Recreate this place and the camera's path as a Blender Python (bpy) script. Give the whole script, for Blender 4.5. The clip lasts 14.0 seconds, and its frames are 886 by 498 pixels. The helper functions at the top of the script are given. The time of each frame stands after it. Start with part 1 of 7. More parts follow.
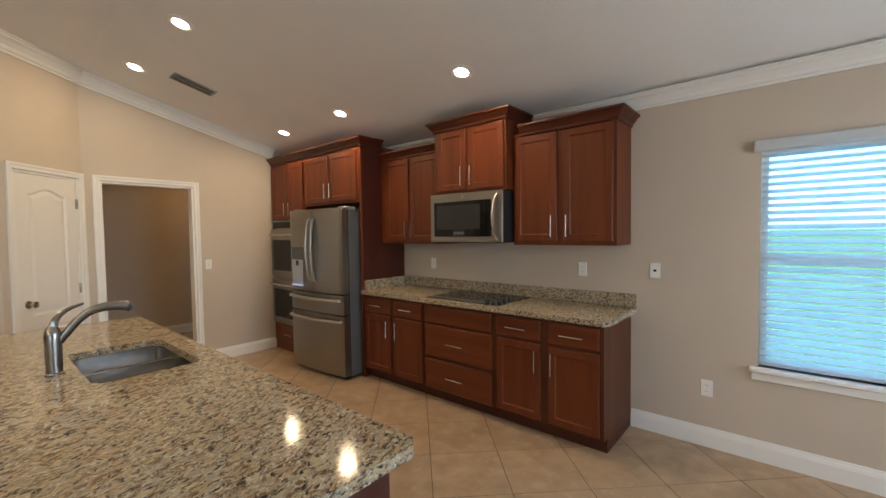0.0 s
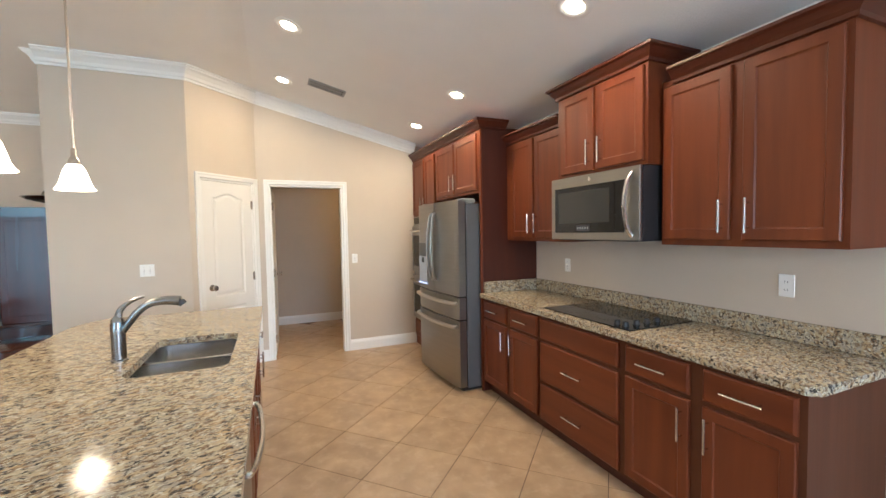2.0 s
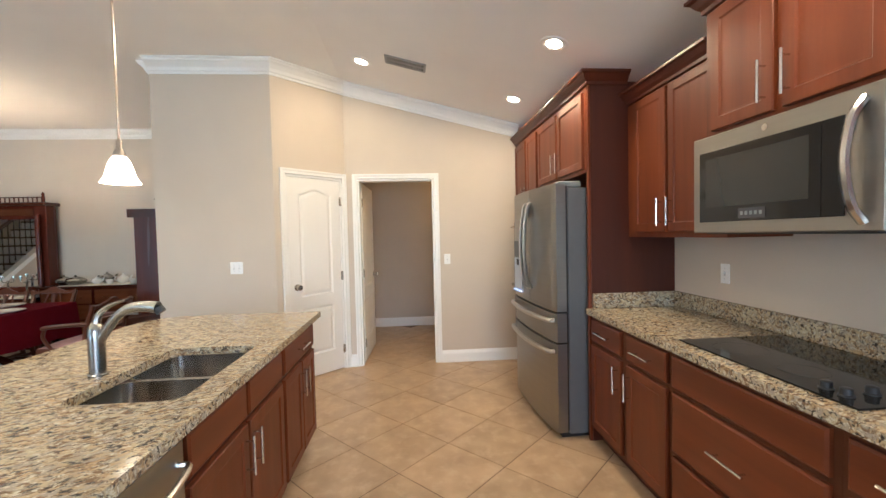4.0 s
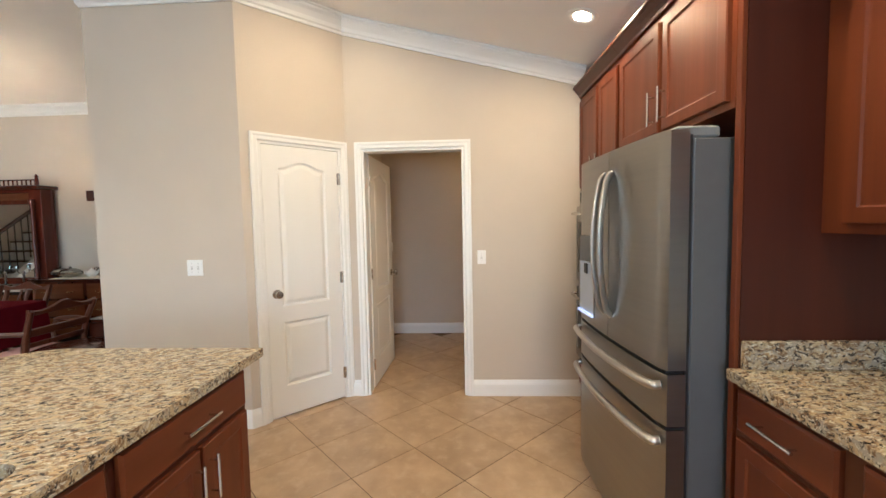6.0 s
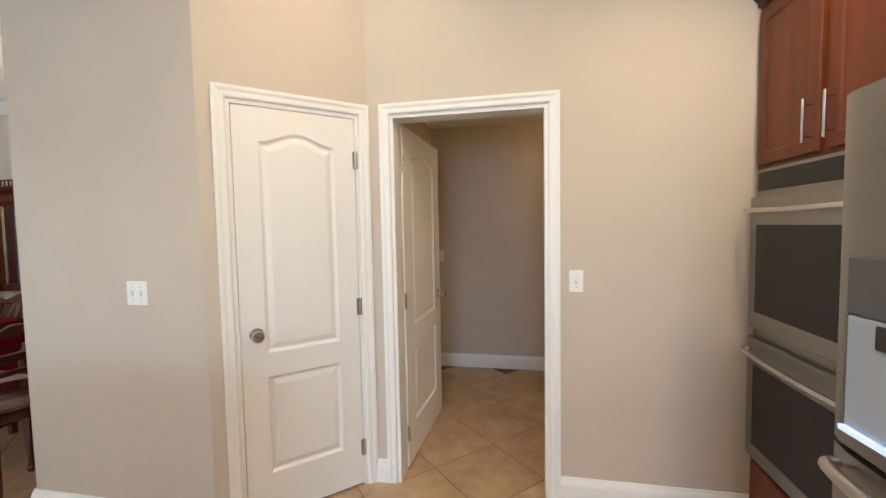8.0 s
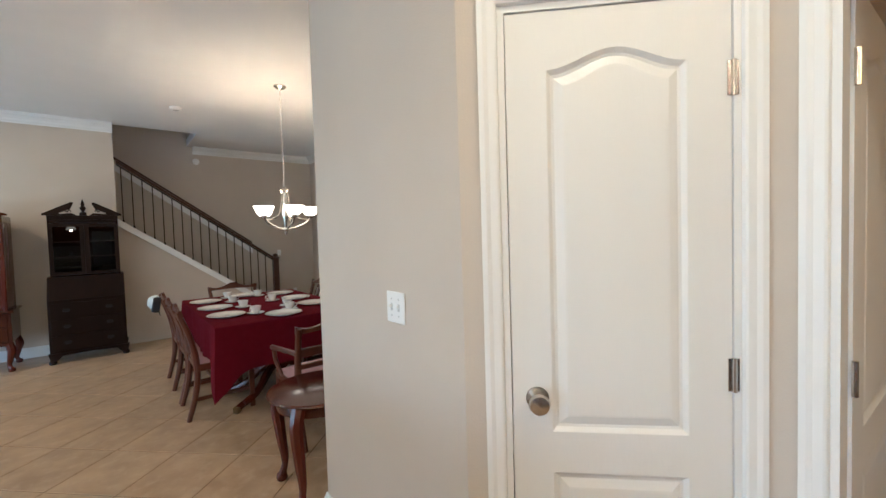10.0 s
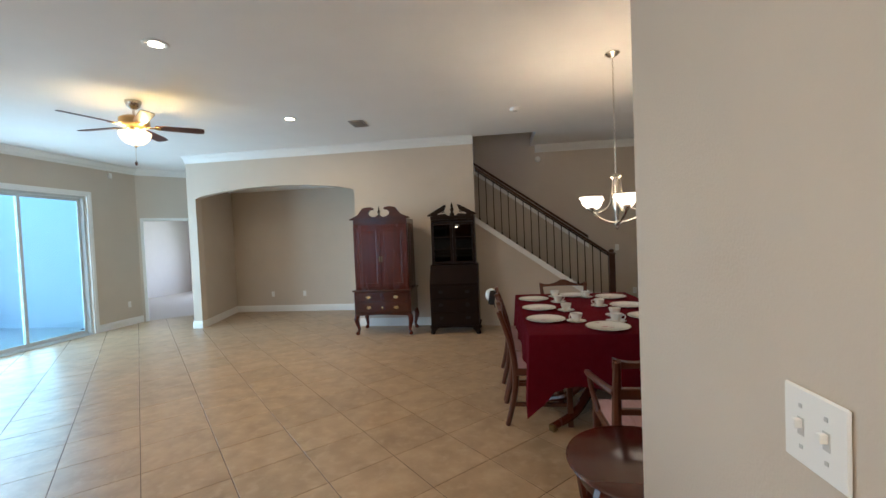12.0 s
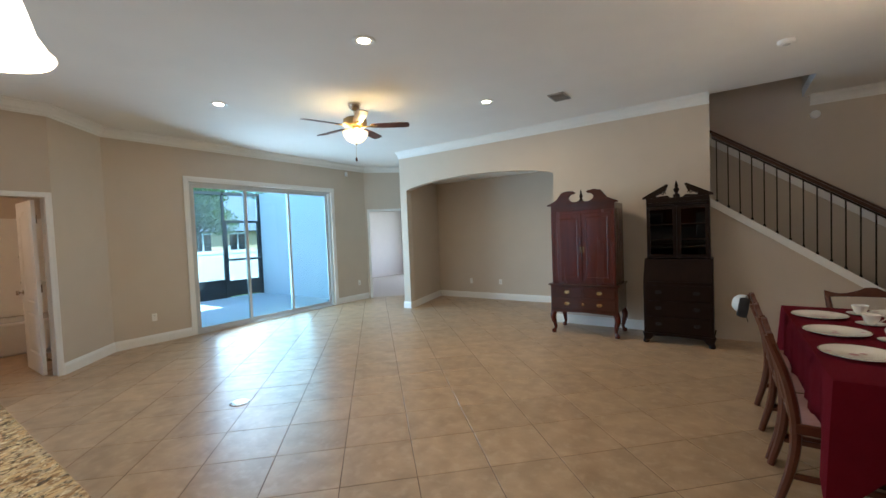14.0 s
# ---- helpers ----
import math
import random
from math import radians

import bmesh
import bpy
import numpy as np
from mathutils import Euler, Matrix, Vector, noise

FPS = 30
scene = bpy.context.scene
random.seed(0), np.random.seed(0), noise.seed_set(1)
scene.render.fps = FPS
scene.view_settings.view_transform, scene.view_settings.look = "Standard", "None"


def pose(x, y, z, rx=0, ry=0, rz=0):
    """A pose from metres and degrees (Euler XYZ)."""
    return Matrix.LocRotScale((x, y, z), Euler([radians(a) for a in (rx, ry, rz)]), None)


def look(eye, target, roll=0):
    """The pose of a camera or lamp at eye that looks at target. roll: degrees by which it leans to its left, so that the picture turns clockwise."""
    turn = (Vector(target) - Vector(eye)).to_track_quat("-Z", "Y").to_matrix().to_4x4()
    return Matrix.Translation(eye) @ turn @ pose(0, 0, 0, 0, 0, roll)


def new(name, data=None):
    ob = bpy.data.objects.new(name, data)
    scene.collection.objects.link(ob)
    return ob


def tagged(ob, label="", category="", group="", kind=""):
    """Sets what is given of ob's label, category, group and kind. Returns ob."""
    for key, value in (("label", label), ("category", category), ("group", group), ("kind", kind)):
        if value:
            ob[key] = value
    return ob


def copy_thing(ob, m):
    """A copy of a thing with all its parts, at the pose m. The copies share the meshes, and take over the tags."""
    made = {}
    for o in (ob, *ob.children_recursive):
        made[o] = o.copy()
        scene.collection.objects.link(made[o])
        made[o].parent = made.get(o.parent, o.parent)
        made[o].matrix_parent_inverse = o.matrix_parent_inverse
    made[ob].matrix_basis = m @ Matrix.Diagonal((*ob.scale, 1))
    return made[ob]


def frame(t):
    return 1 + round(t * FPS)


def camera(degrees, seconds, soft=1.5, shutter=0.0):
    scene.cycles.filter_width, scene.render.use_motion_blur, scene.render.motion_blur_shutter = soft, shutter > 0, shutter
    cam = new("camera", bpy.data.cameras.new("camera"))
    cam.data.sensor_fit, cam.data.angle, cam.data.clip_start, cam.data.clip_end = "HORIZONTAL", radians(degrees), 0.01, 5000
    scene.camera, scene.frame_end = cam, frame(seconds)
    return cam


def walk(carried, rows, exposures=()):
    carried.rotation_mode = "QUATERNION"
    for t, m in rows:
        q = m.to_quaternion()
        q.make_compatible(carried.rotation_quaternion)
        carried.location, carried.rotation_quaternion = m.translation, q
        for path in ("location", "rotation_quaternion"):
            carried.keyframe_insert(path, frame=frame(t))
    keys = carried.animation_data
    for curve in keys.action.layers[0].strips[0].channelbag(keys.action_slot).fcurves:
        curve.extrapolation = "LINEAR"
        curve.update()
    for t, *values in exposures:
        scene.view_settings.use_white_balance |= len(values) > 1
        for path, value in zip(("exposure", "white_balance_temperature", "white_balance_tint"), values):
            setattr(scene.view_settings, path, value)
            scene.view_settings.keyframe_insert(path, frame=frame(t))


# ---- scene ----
cam = camera(95.0, 14.0)
PATH = [
    (0, (1.327, 1.947, 1.496), (0.032, 3.469, 1.417), -0.8),
    (0.5, (1.33, 2.184, 1.487), (-0.118, 3.562, 1.408), -0.8),
    (1, (1.261, 2.403, 1.488), (-0.334, 3.608, 1.406), -0.9),
    (1.5, (1.231, 2.598, 1.497), (-0.499, 3.598, 1.407), -1.0),
    (2, (1.242, 2.835, 1.489), (-0.598, 3.614, 1.4), -1.0),
    (2.5, (1.176, 2.999, 1.476), (-0.734, 3.584, 1.379), -1.2),
    (3, (1.036, 3.183, 1.481), (-0.922, 3.576, 1.376), -1.3),
    (3.2, (0.964, 3.233, 1.462), (-1.005, 3.571, 1.362), -1.4),
    (5.3, (-0.103, 3.652, 1.425), (-2.099, 3.581, 1.316), -1.0),
    (5.5, (-0.232, 3.668, 1.45), (-2.226, 3.585, 1.317), -1.1),
    (6, (-0.57, 3.643, 1.45), (-2.563, 3.548, 1.321), -1.1),
    (6.5, (-0.874, 3.622, 1.446), (-2.867, 3.519, 1.319), -1.0),
    (7, (-1.195, 3.632, 1.458), (-3.188, 3.503, 1.34), -0.9),
    (7.2, (-1.311, 3.631, 1.461), (-3.302, 3.48, 1.34), -0.9),
    (9.3, (-2.344, 3.198, 1.445), (-3.988, 2.062, 1.372), -1.1),
    (9.5, (-2.404, 3.138, 1.447), (-3.954, 1.876, 1.376), -1.1),
    (10, (-2.556, 3.005, 1.427), (-3.812, 1.45, 1.352), -1.7),
    (10.5, (-2.7, 2.862, 1.438), (-3.596, 1.075, 1.364), -2.0),
    (11, (-2.755, 2.659, 1.442), (-3.273, 0.729, 1.375), -2.2),
    (11.5, (-2.8, 2.518, 1.467), (-2.932, 0.523, 1.402), -2.3),
    (12, (-2.903, 2.376, 1.461), (-2.648, 0.393, 1.404), -2.4),
    (12.5, (-2.968, 2.309, 1.46), (-2.378, 0.399, 1.406), -2.3),
    (13, (-2.966, 2.225, 1.468), (-2.122, 0.413, 1.406), -2.3),
    (13.5, (-2.858, 2.058, 1.45), (-1.841, 0.337, 1.385), -2.3),
    (14, (-2.734, 1.904, 1.459), (-1.596, 0.261, 1.384), -2.3),
]
walk(cam, [(t, look(eye, target, roll)) for t, eye, target, roll in PATH], [(0.0, 1.84, 5450, 12), (0.5, 2.0, 5250, 11), (1.0, 2.22, 5050, 9), (1.5, 2.55, 4950, 10), (2.5, 2.7, 4900, 10), (6.5, 2.60, 4950, 10), (9.5, 2.50, 4650, 9), (11.0, 2.42, 4600, 7), (12.0, 2.12, 4950, 9), (12.5, 2.0, 5000, 9), (13.0, 1.90, 5000, 9), (14.0, 1.94, 5000, 9)])

# ---- light ----
world = bpy.data.worlds.new("sky")
scene.world = world
world.use_nodes = True
_nt = world.node_tree
_sky = _nt.nodes.new("ShaderNodeTexSky")
_sky.sky_type = "NISHITA"
_sky.sun_disc = False
_sky.sun_elevation = radians(48)
_sky.sun_rotation = radians(222)
_nt.links.new(_sky.outputs[0], _nt.nodes["Background"].inputs[0])
_nt.nodes["Background"].inputs[1].default_value = 0.15


INSIDE = 0.45


def lamp(name, kind, at, power, colour, size=0.1, target=None, label="", size_y=None):
    d = bpy.data.lights.new(name, kind)
    d.energy, d.color = power * (1.0 if kind == "SUN" else INSIDE), colour
    if kind == "AREA":
        d.shape, d.size = ("RECTANGLE", size) if size_y else ("DISK", size)
        if size_y:
            d.size_y = size_y
    elif kind == "SUN":
        d.angle = radians(0.6)
    else:
        d.shadow_soft_size = size
    ob = new(name, d)
    ob.matrix_basis = look(at, target) if target else Matrix.Translation(at)
    return ob


WARM = (1.0, 0.68, 0.33)
DAY = (0.74, 0.98, 1.0)
# the sun stands south-west, behind the house
lamp("sun", "SUN", (-20, -20, 30), 5.0, (1.0, 0.95, 0.86), target=(-20 + 4.5, -20 + 5.0, 30 - 7.4))
# sky light through the real openings
lamp("daylight_slider", "AREA", (4.36, -2.54, 1.25), 68, (0.80, 0.98, 0.97), 2.6, target=(-0.5, -4.3, 1.0), size_y=2.3)
lamp("daylight_kitchen_window", "AREA", (1.65, 5.37, 1.31), 16, (0.30, 0.72, 1.0), 0.9, target=(1.65, 0, 1.31), size_y=1.4)
lamp("daylight_nook_window", "AREA", (3.66, 3.6, 1.4), 31, (1.0, 0.96, 0.85), 1.8, target=(0.0, 3.0, 1.2), size_y=1.4)

# ---- materials ----


def mat(name, colour, rough=0.5, metal=0.0, vary=0.08, scale=6.0, bump=0.0, bump_scale=80.0, colour2=None, spec=0.5, stretch=(1, 1, 1), rand=0.0, coat=0.0, rough_vary=0.0, world=False, island=0.0, detail=6, cloud=None):
    m = bpy.data.materials.new(name)
    m.use_nodes = True
    nt = m.node_tree
    b = nt.nodes["Principled BSDF"]
    b.inputs["Roughness"].default_value = rough
    b.inputs["Metallic"].default_value = metal
    b.inputs["Specular IOR Level"].default_value = spec
    b.inputs["Coat Weight"].default_value = coat
    b.inputs["Coat Roughness"].default_value = 0.15
    tc = nt.nodes.new("ShaderNodeTexCoord")
    mp = nt.nodes.new("ShaderNodeMapping")
    mp.inputs["Scale"].default_value = stretch
    if world:
        nt.links.new(nt.nodes.new("ShaderNodeNewGeometry").outputs["Position"], mp.inputs[0])
    else:
        nt.links.new(tc.outputs["Object"], mp.inputs[0])
    n = nt.nodes.new("ShaderNodeTexNoise")
    n.inputs["Scale"].default_value = scale
    n.inputs["Detail"].default_value = detail
    nt.links.new(mp.outputs[0], n.inputs["Vector"])
    mix = nt.nodes.new("ShaderNodeMix")
    mix.data_type = "RGBA"
    c2 = colour2 or tuple(max(0, c * (1 - 2.2 * vary)) for c in colour)
    c1 = colour if colour2 else tuple(min(1, c * (1 + 1.2 * vary)) for c in colour)
    mix.inputs[6].default_value = (*c1, 1)
    mix.inputs[7].default_value = (*c2, 1)
    nt.links.new(n.outputs[0], mix.inputs[0])
    out = mix.outputs[2]
    if rand or island:
        oi = nt.nodes.new("ShaderNodeObjectInfo") if rand else nt.nodes.new("ShaderNodeNewGeometry")
        hs = nt.nodes.new("ShaderNodeHueSaturation")
        mr = nt.nodes.new("ShaderNodeMapRange")
        mr.inputs[3].default_value, mr.inputs[4].default_value = 1 - (rand or island), 1 + (rand or island)
        nt.links.new(oi.outputs["Random" if rand else "Random Per Island"], mr.inputs[0])
        nt.links.new(mr.outputs[0], hs.inputs["Value"])
        nt.links.new(out, hs.inputs["Color"])
        out = hs.outputs[0]
    if cloud:
        nc = nt.nodes.new("ShaderNodeTexNoise")
        nc.inputs["Scale"].default_value = scale * 1.9
        nc.inputs["Detail"].default_value = 4
        nc.inputs["Roughness"].default_value = 0.62
        nc.inputs["Distortion"].default_value = 0.2
        mc = nt.nodes.new("ShaderNodeMapRange")
        mc.inputs[1].default_value, mc.inputs[2].default_value, mc.inputs[4].default_value = 0.50, 0.80, 0.5
        mm = nt.nodes.new("ShaderNodeMix")
        mm.data_type = "RGBA"
        mm.inputs[7].default_value = (*cloud, 1)
        nt.links.new(mp.outputs[0], nc.inputs["Vector"])
        nt.links.new(nc.outputs[0], mc.inputs[0])
        nt.links.new(mc.outputs[0], mm.inputs[0])
        nt.links.new(out, mm.inputs[6])
        out = mm.outputs[2]
    nt.links.new(out, b.inputs["Base Color"])
    if rough_vary:
        n3 = nt.nodes.new("ShaderNodeTexNoise")
        n3.inputs["Scale"].default_value = scale * 0.6
        mr3 = nt.nodes.new("ShaderNodeMapRange")
        mr3.inputs[3].default_value, mr3.inputs[4].default_value = max(0.02, rough - rough_vary), rough + rough_vary
        nt.links.new(mp.outputs[0], n3.inputs["Vector"])
        nt.links.new(n3.outputs[0], mr3.inputs[0])
        nt.links.new(mr3.outputs[0], b.inputs["Roughness"])
    if bump:
        n2 = nt.nodes.new("ShaderNodeTexNoise")
        n2.inputs["Scale"].default_value = bump_scale
        n2.inputs["Detail"].default_value = 4
        nt.links.new(mp.outputs[0], n2.inputs["Vector"])
        bp = nt.nodes.new("ShaderNodeBump")
        bp.inputs["Strength"].default_value = bump
        bp.inputs["Distance"].default_value = 0.01
        nt.links.new(n2.outputs[0], bp.inputs["Height"])
        nt.links.new(bp.outputs[0], b.inputs["Normal"])
    return m


def granite(name, tint):
    m = bpy.data.materials.new(name)
    m.use_nodes = True
    nt = m.node_tree
    b = nt.nodes["Principled BSDF"]
    b.inputs["Roughness"].default_value = 0.10
    b.inputs["Specular IOR Level"].default_value = 0.3
    tc = nt.nodes.new("ShaderNodeTexCoord")
    warp = nt.nodes.new("ShaderNodeTexNoise")
    warp.inputs["Scale"].default_value = 28
    mixv = nt.nodes.new("ShaderNodeMix")
    mixv.data_type = "VECTOR"
    mixv.inputs[0].default_value = 0.035
    turn = nt.nodes.new("ShaderNodeMapping")
    turn.inputs["Rotation"].default_value = (0, 0, radians(-24))
    nt.links.new(tc.outputs["Object"], turn.inputs[0])
    nt.links.new(turn.outputs[0], warp.inputs["Vector"])
    nt.links.new(turn.outputs[0], mixv.inputs[4])
    nt.links.new(warp.outputs["Color"], mixv.inputs[5])
    col = None
    for scale, lo, hi, c in ((12, 0.38, 0.66, (0.42, 0.30, 0.16)), (60, 0.47, 0.57, (0.19, 0.125, 0.07)), (46, 0.49, 0.60, (0.35, 0.31, 0.24)), (84, 0.535, 0.61, (0.045, 0.04, 0.036)), (115, 0.55, 0.64, (0.58, 0.53, 0.40))):
        n = nt.nodes.new("ShaderNodeTexNoise")
        n.inputs["Scale"].default_value = scale
        n.inputs["Detail"].default_value = 3
        n.inputs["Roughness"].default_value = 0.6
        off = nt.nodes.new("ShaderNodeMapping")
        off.inputs["Location"].default_value = (scale * 0.37, scale * 0.11, scale * 0.23)
        off.inputs["Scale"].default_value = (1.1, 0.42, 1.0)
        nt.links.new(mixv.outputs[1], off.inputs[0])
        nt.links.new(off.outputs[0], n.inputs["Vector"])
        mr = nt.nodes.new("ShaderNodeMapRange")
        mr.inputs[1].default_value, mr.inputs[2].default_value = lo, hi
        nt.links.new(n.outputs[0], mr.inputs[0])
        mx = nt.nodes.new("ShaderNodeMix")
        mx.data_type = "RGBA"
        nt.links.new(mr.outputs[0], mx.inputs[0])
        if col is None:
            mx.inputs[6].default_value = (*tint, 1)
        else:
            nt.links.new(col, mx.inputs[6])
        mx.inputs[7].default_value = (*c, 1)
        col = mx.outputs[2]
    nt.links.new(col, b.inputs["Base Color"])
    return m


def wood(name, dark, light, rough=0.35, along="Z", coat=0.0, grain=14, spec=0.4):
    st = {"Z": (1, 1, 0.07), "X": (0.07, 1, 1), "Y": (1, 0.07, 1)}[along]
    return mat(name, light, rough, vary=0, scale=grain, colour2=dark, stretch=st, bump=0.03, bump_scale=60, coat=coat, rough_vary=0.06, spec=spec)


def glow(name, colour, strength):
    m = bpy.data.materials.new(name)
    m.use_nodes = True
    b = m.node_tree.nodes["Principled BSDF"]
    b.inputs["Base Color"].default_value = (0.9, 0.88, 0.82, 1)
    b.inputs["Emission Color"].default_value = (*colour, 1)
    b.inputs["Emission Strength"].default_value = strength * INSIDE
    return m


def glass(name, colour=(1, 1, 1), rough=0.0):
    m = bpy.data.materials.new(name)
    m.use_nodes = True
    nt = m.node_tree
    nt.nodes.remove(nt.nodes["Principled BSDF"])
    out = nt.nodes["Material Output"]
    t = nt.nodes.new("ShaderNodeBsdfTransparent")
    t.inputs[0].default_value = (*colour, 1)
    g = nt.nodes.new("ShaderNodeBsdfGlossy")
    g.inputs["Roughness"].default_value = rough
    fr = nt.nodes.new("ShaderNodeFresnel")
    fr.inputs[0].default_value = 1.45
    mx = nt.nodes.new("ShaderNodeMixShader")
    nt.links.new(fr.outputs[0], mx.inputs[0])
    nt.links.new(t.outputs[0], mx.inputs[1])
    nt.links.new(g.outputs[0], mx.inputs[2])
    nt.links.new(mx.outputs[0], out.inputs[0])
    return m


PAINT = mat("wall_paint", (0.56, 0.485, 0.395), 0.75, vary=0.03, scale=3, bump=0.12, bump_scale=160)
CEIL = mat("ceiling_paint", (0.84, 0.82, 0.79), 0.85, vary=0.02, scale=3, bump=0.3, bump_scale=110)
TRIM = mat("trim_white", (0.80, 0.79, 0.76), 0.38, vary=0.02, scale=4)
DOORW = mat("door_white", (0.78, 0.76, 0.72), 0.42, vary=0.02, scale=4, bump=0.04, bump_scale=90, stretch=(1, 1, 0.2))
_tile = dict(rough=0.33, cloud=(0.60, 0.46, 0.31), rough_vary=0.07, bump=0.05, bump_scale=14, vary=0, scale=5.5, detail=4, colour2=(0.235, 0.157, 0.09), world=True)
TILE = mat("floor_tile", (0.55, 0.395, 0.24), rand=0.07, **_tile)
TILEJ = mat("floor_tile_far", (0.55, 0.395, 0.24), island=0.07, **_tile)
GROUT = mat("grout", (0.15, 0.10, 0.066), 0.9, vary=0.15, scale=20)
CHERRY = wood("cherry_stain", (0.056, 0.012, 0.004), (0.19, 0.047, 0.012), 0.42, spec=0.32)
CHERRYX = wood("cherry_stain_level", (0.056, 0.012, 0.004), (0.19, 0.047, 0.012), 0.42, along="X", spec=0.32)
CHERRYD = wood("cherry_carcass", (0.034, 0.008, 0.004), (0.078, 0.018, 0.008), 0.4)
CHERRYB = wood("cherry_base_case", (0.052, 0.017, 0.007), (0.125, 0.042, 0.016), 0.5, spec=0.25)
GRAN = granite("granite_gold", (0.47, 0.405, 0.265))
STEEL = mat("brushed_steel", (0.31, 0.30, 0.28), 0.34, 1.0, vary=0.05, scale=40, stretch=(0.03, 0.03, 1), rough_vary=0.05)
STEELD = mat("grey_side_panel", (0.13, 0.135, 0.14), 0.45, 0.3, vary=0.04, scale=20)
CHROME = mat("satin_nickel", (0.62, 0.60, 0.57), 0.22, 1.0, vary=0.03)
BLACK = mat("black_glass", (0.008, 0.008, 0.009), 0.06, vary=0.05, spec=0.35)
BLACKP = mat("black_plastic", (0.02, 0.02, 0.022), 0.45, vary=0.1)
HINGEC = mat("pale_grey_plastic", (0.20, 0.21, 0.22), 0.5)
# bluish light of the dispenser niche, put into its colour
DISPM = mat("niche_lit_tone", (0.42, 0.47, 0.56), 0.35)
HANDLEM = mat("handle_steel", (0.55, 0.53, 0.50), 0.3, 1.0, vary=0.05, scale=30)
GREYD = mat("display_digit", (0.16, 0.18, 0.20), 0.3)
DARKIN = mat("dark_inside", (0.01, 0.01, 0.01), 0.8)
PLASTW = mat("white_plastic", (0.82, 0.81, 0.78), 0.35, vary=0.01)
MAHOG = wood("red_mahogany", (0.034, 0.007, 0.004), (0.12, 0.022, 0.010), 0.26, spec=0.35)
MAHOGX = wood("red_mahogany_level", (0.028, 0.007, 0.004), (0.072, 0.016, 0.007), 0.2, along="X", coat=0.3)
DARKW = wood("dark_walnut", (0.006, 0.003, 0.002), (0.018, 0.008, 0.005), 0.36, coat=0.0, spec=0.12)
CHAIRW = wood("chair_wood", (0.048, 0.013, 0.007), (0.12, 0.036, 0.016), 0.3, coat=0.3)
ESPRESSO = wood("espresso_rail", (0.03, 0.013, 0.007), (0.075, 0.032, 0.017), 0.35, along="X")
IRON = mat("black_iron", (0.018, 0.017, 0.017), 0.5, 0.6, vary=0.1)
BRASS = mat("brass", (0.72, 0.52, 0.24), 0.25, 1.0, vary=0.06)
OLDB2 = mat("fan_brass", (0.46, 0.34, 0.16), 0.35, 1.0, vary=0.1)
OLDBRASS = mat("aged_brass", (0.22, 0.15, 0.07), 0.4, 1.0, vary=0.1)
CLOTH = mat("burgundy_cloth", (0.11, 0.004, 0.011), 0.95, spec=0.08, vary=0.08, scale=12, bump=0.25, bump_scale=400)
SEAT = mat("striped_seat", (0.50, 0.33, 0.32), 0.85, vary=0, scale=9, colour2=(0.34, 0.17, 0.17), stretch=(14, 0.6, 1), bump=0.1, bump_scale=200)
CHINA = mat("white_china", (0.80, 0.78, 0.72), 0.12, vary=0.02)
GILT = mat("china_rim", (0.55, 0.50, 0.36), 0.25, 0.4)
FLOWER = mat("painted_flower", (0.35, 0.12, 0.14), 0.3, vary=0.4, scale=60)
SILVER = mat("tarnished_silver", (0.42, 0.42, 0.40), 0.22, 1.0, vary=0.2, scale=30)
MIRROR = mat("mirror_glass", (0.85, 0.86, 0.85), 0.02, 1.0, vary=0.0)
SHADEG = glow("frosted_shade", (1.0, 0.74, 0.44), 2.3)
CANG = glow("can_lamp", (1.0, 0.76, 0.44), 13.0)
NICKEL = mat("brushed_nickel", (0.58, 0.53, 0.46), 0.26, 1.0, vary=0.05)
BLIND = mat("blind_slat", (0.78, 0.80, 0.82), 0.5, vary=0.02)
_b = BLIND.node_tree
_tr = _b.nodes.new("ShaderNodeBsdfTranslucent")
_tr.inputs[0].default_value = (0.75, 0.80, 0.84, 1)
_mx = _b.nodes.new("ShaderNodeMixShader")
_mx.inputs[0].default_value = 0.45
_b.links.new(_b.nodes["Principled BSDF"].outputs[0], _mx.inputs[1])
_b.links.new(_tr.outputs[0], _mx.inputs[2])
_b.links.new(_mx.outputs[0], _b.nodes["Material Output"].inputs[0])
ALU = mat("bronze_grey_frame", (0.56, 0.57, 0.56), 0.4, 0.2, vary=0.05)
SCREENF = mat("dark_bronze_frame", (0.035, 0.035, 0.035), 0.45, 0.3, vary=0.05)
STUCCO = mat("porch_stucco", (0.84, 0.85, 0.85), 0.9, vary=0.04, scale=5, bump=0.4, bump_scale=60)
CONC = mat("porch_concrete", (0.66, 0.65, 0.62), 0.8, vary=0.1, scale=6, bump=0.1)
VINYL = mat("white_vinyl", (0.82, 0.82, 0.82), 0.5, vary=0.02)
GRASS = mat("lawn", (0.10, 0.15, 0.045), 0.9, vary=0.3, scale=20, bump=0.6, bump_scale=60)
LEAF = mat("leaf", (0.10, 0.15, 0.06), 0.6, vary=0.3, scale=8, rand=0.0)
BARK = mat("bark", (0.11, 0.085, 0.065), 0.9, vary=0.3, scale=14, bump=0.6, bump_scale=30)
ROOFB = mat("grey_shingle", (0.17, 0.19, 0.24), 0.85, vary=0.2, scale=30, bump=0.4)
HOUSEW = mat("cream_siding", (0.62, 0.47, 0.27), 0.8, vary=0.05)
PANE = glass("clear_glass", (0.80, 0.96, 0.97))
PANES = glass("tinted_door_glass", (0.78, 0.92, 0.93))
PANED = glass("cabinet_glass", (0.02, 0.018, 0.017))
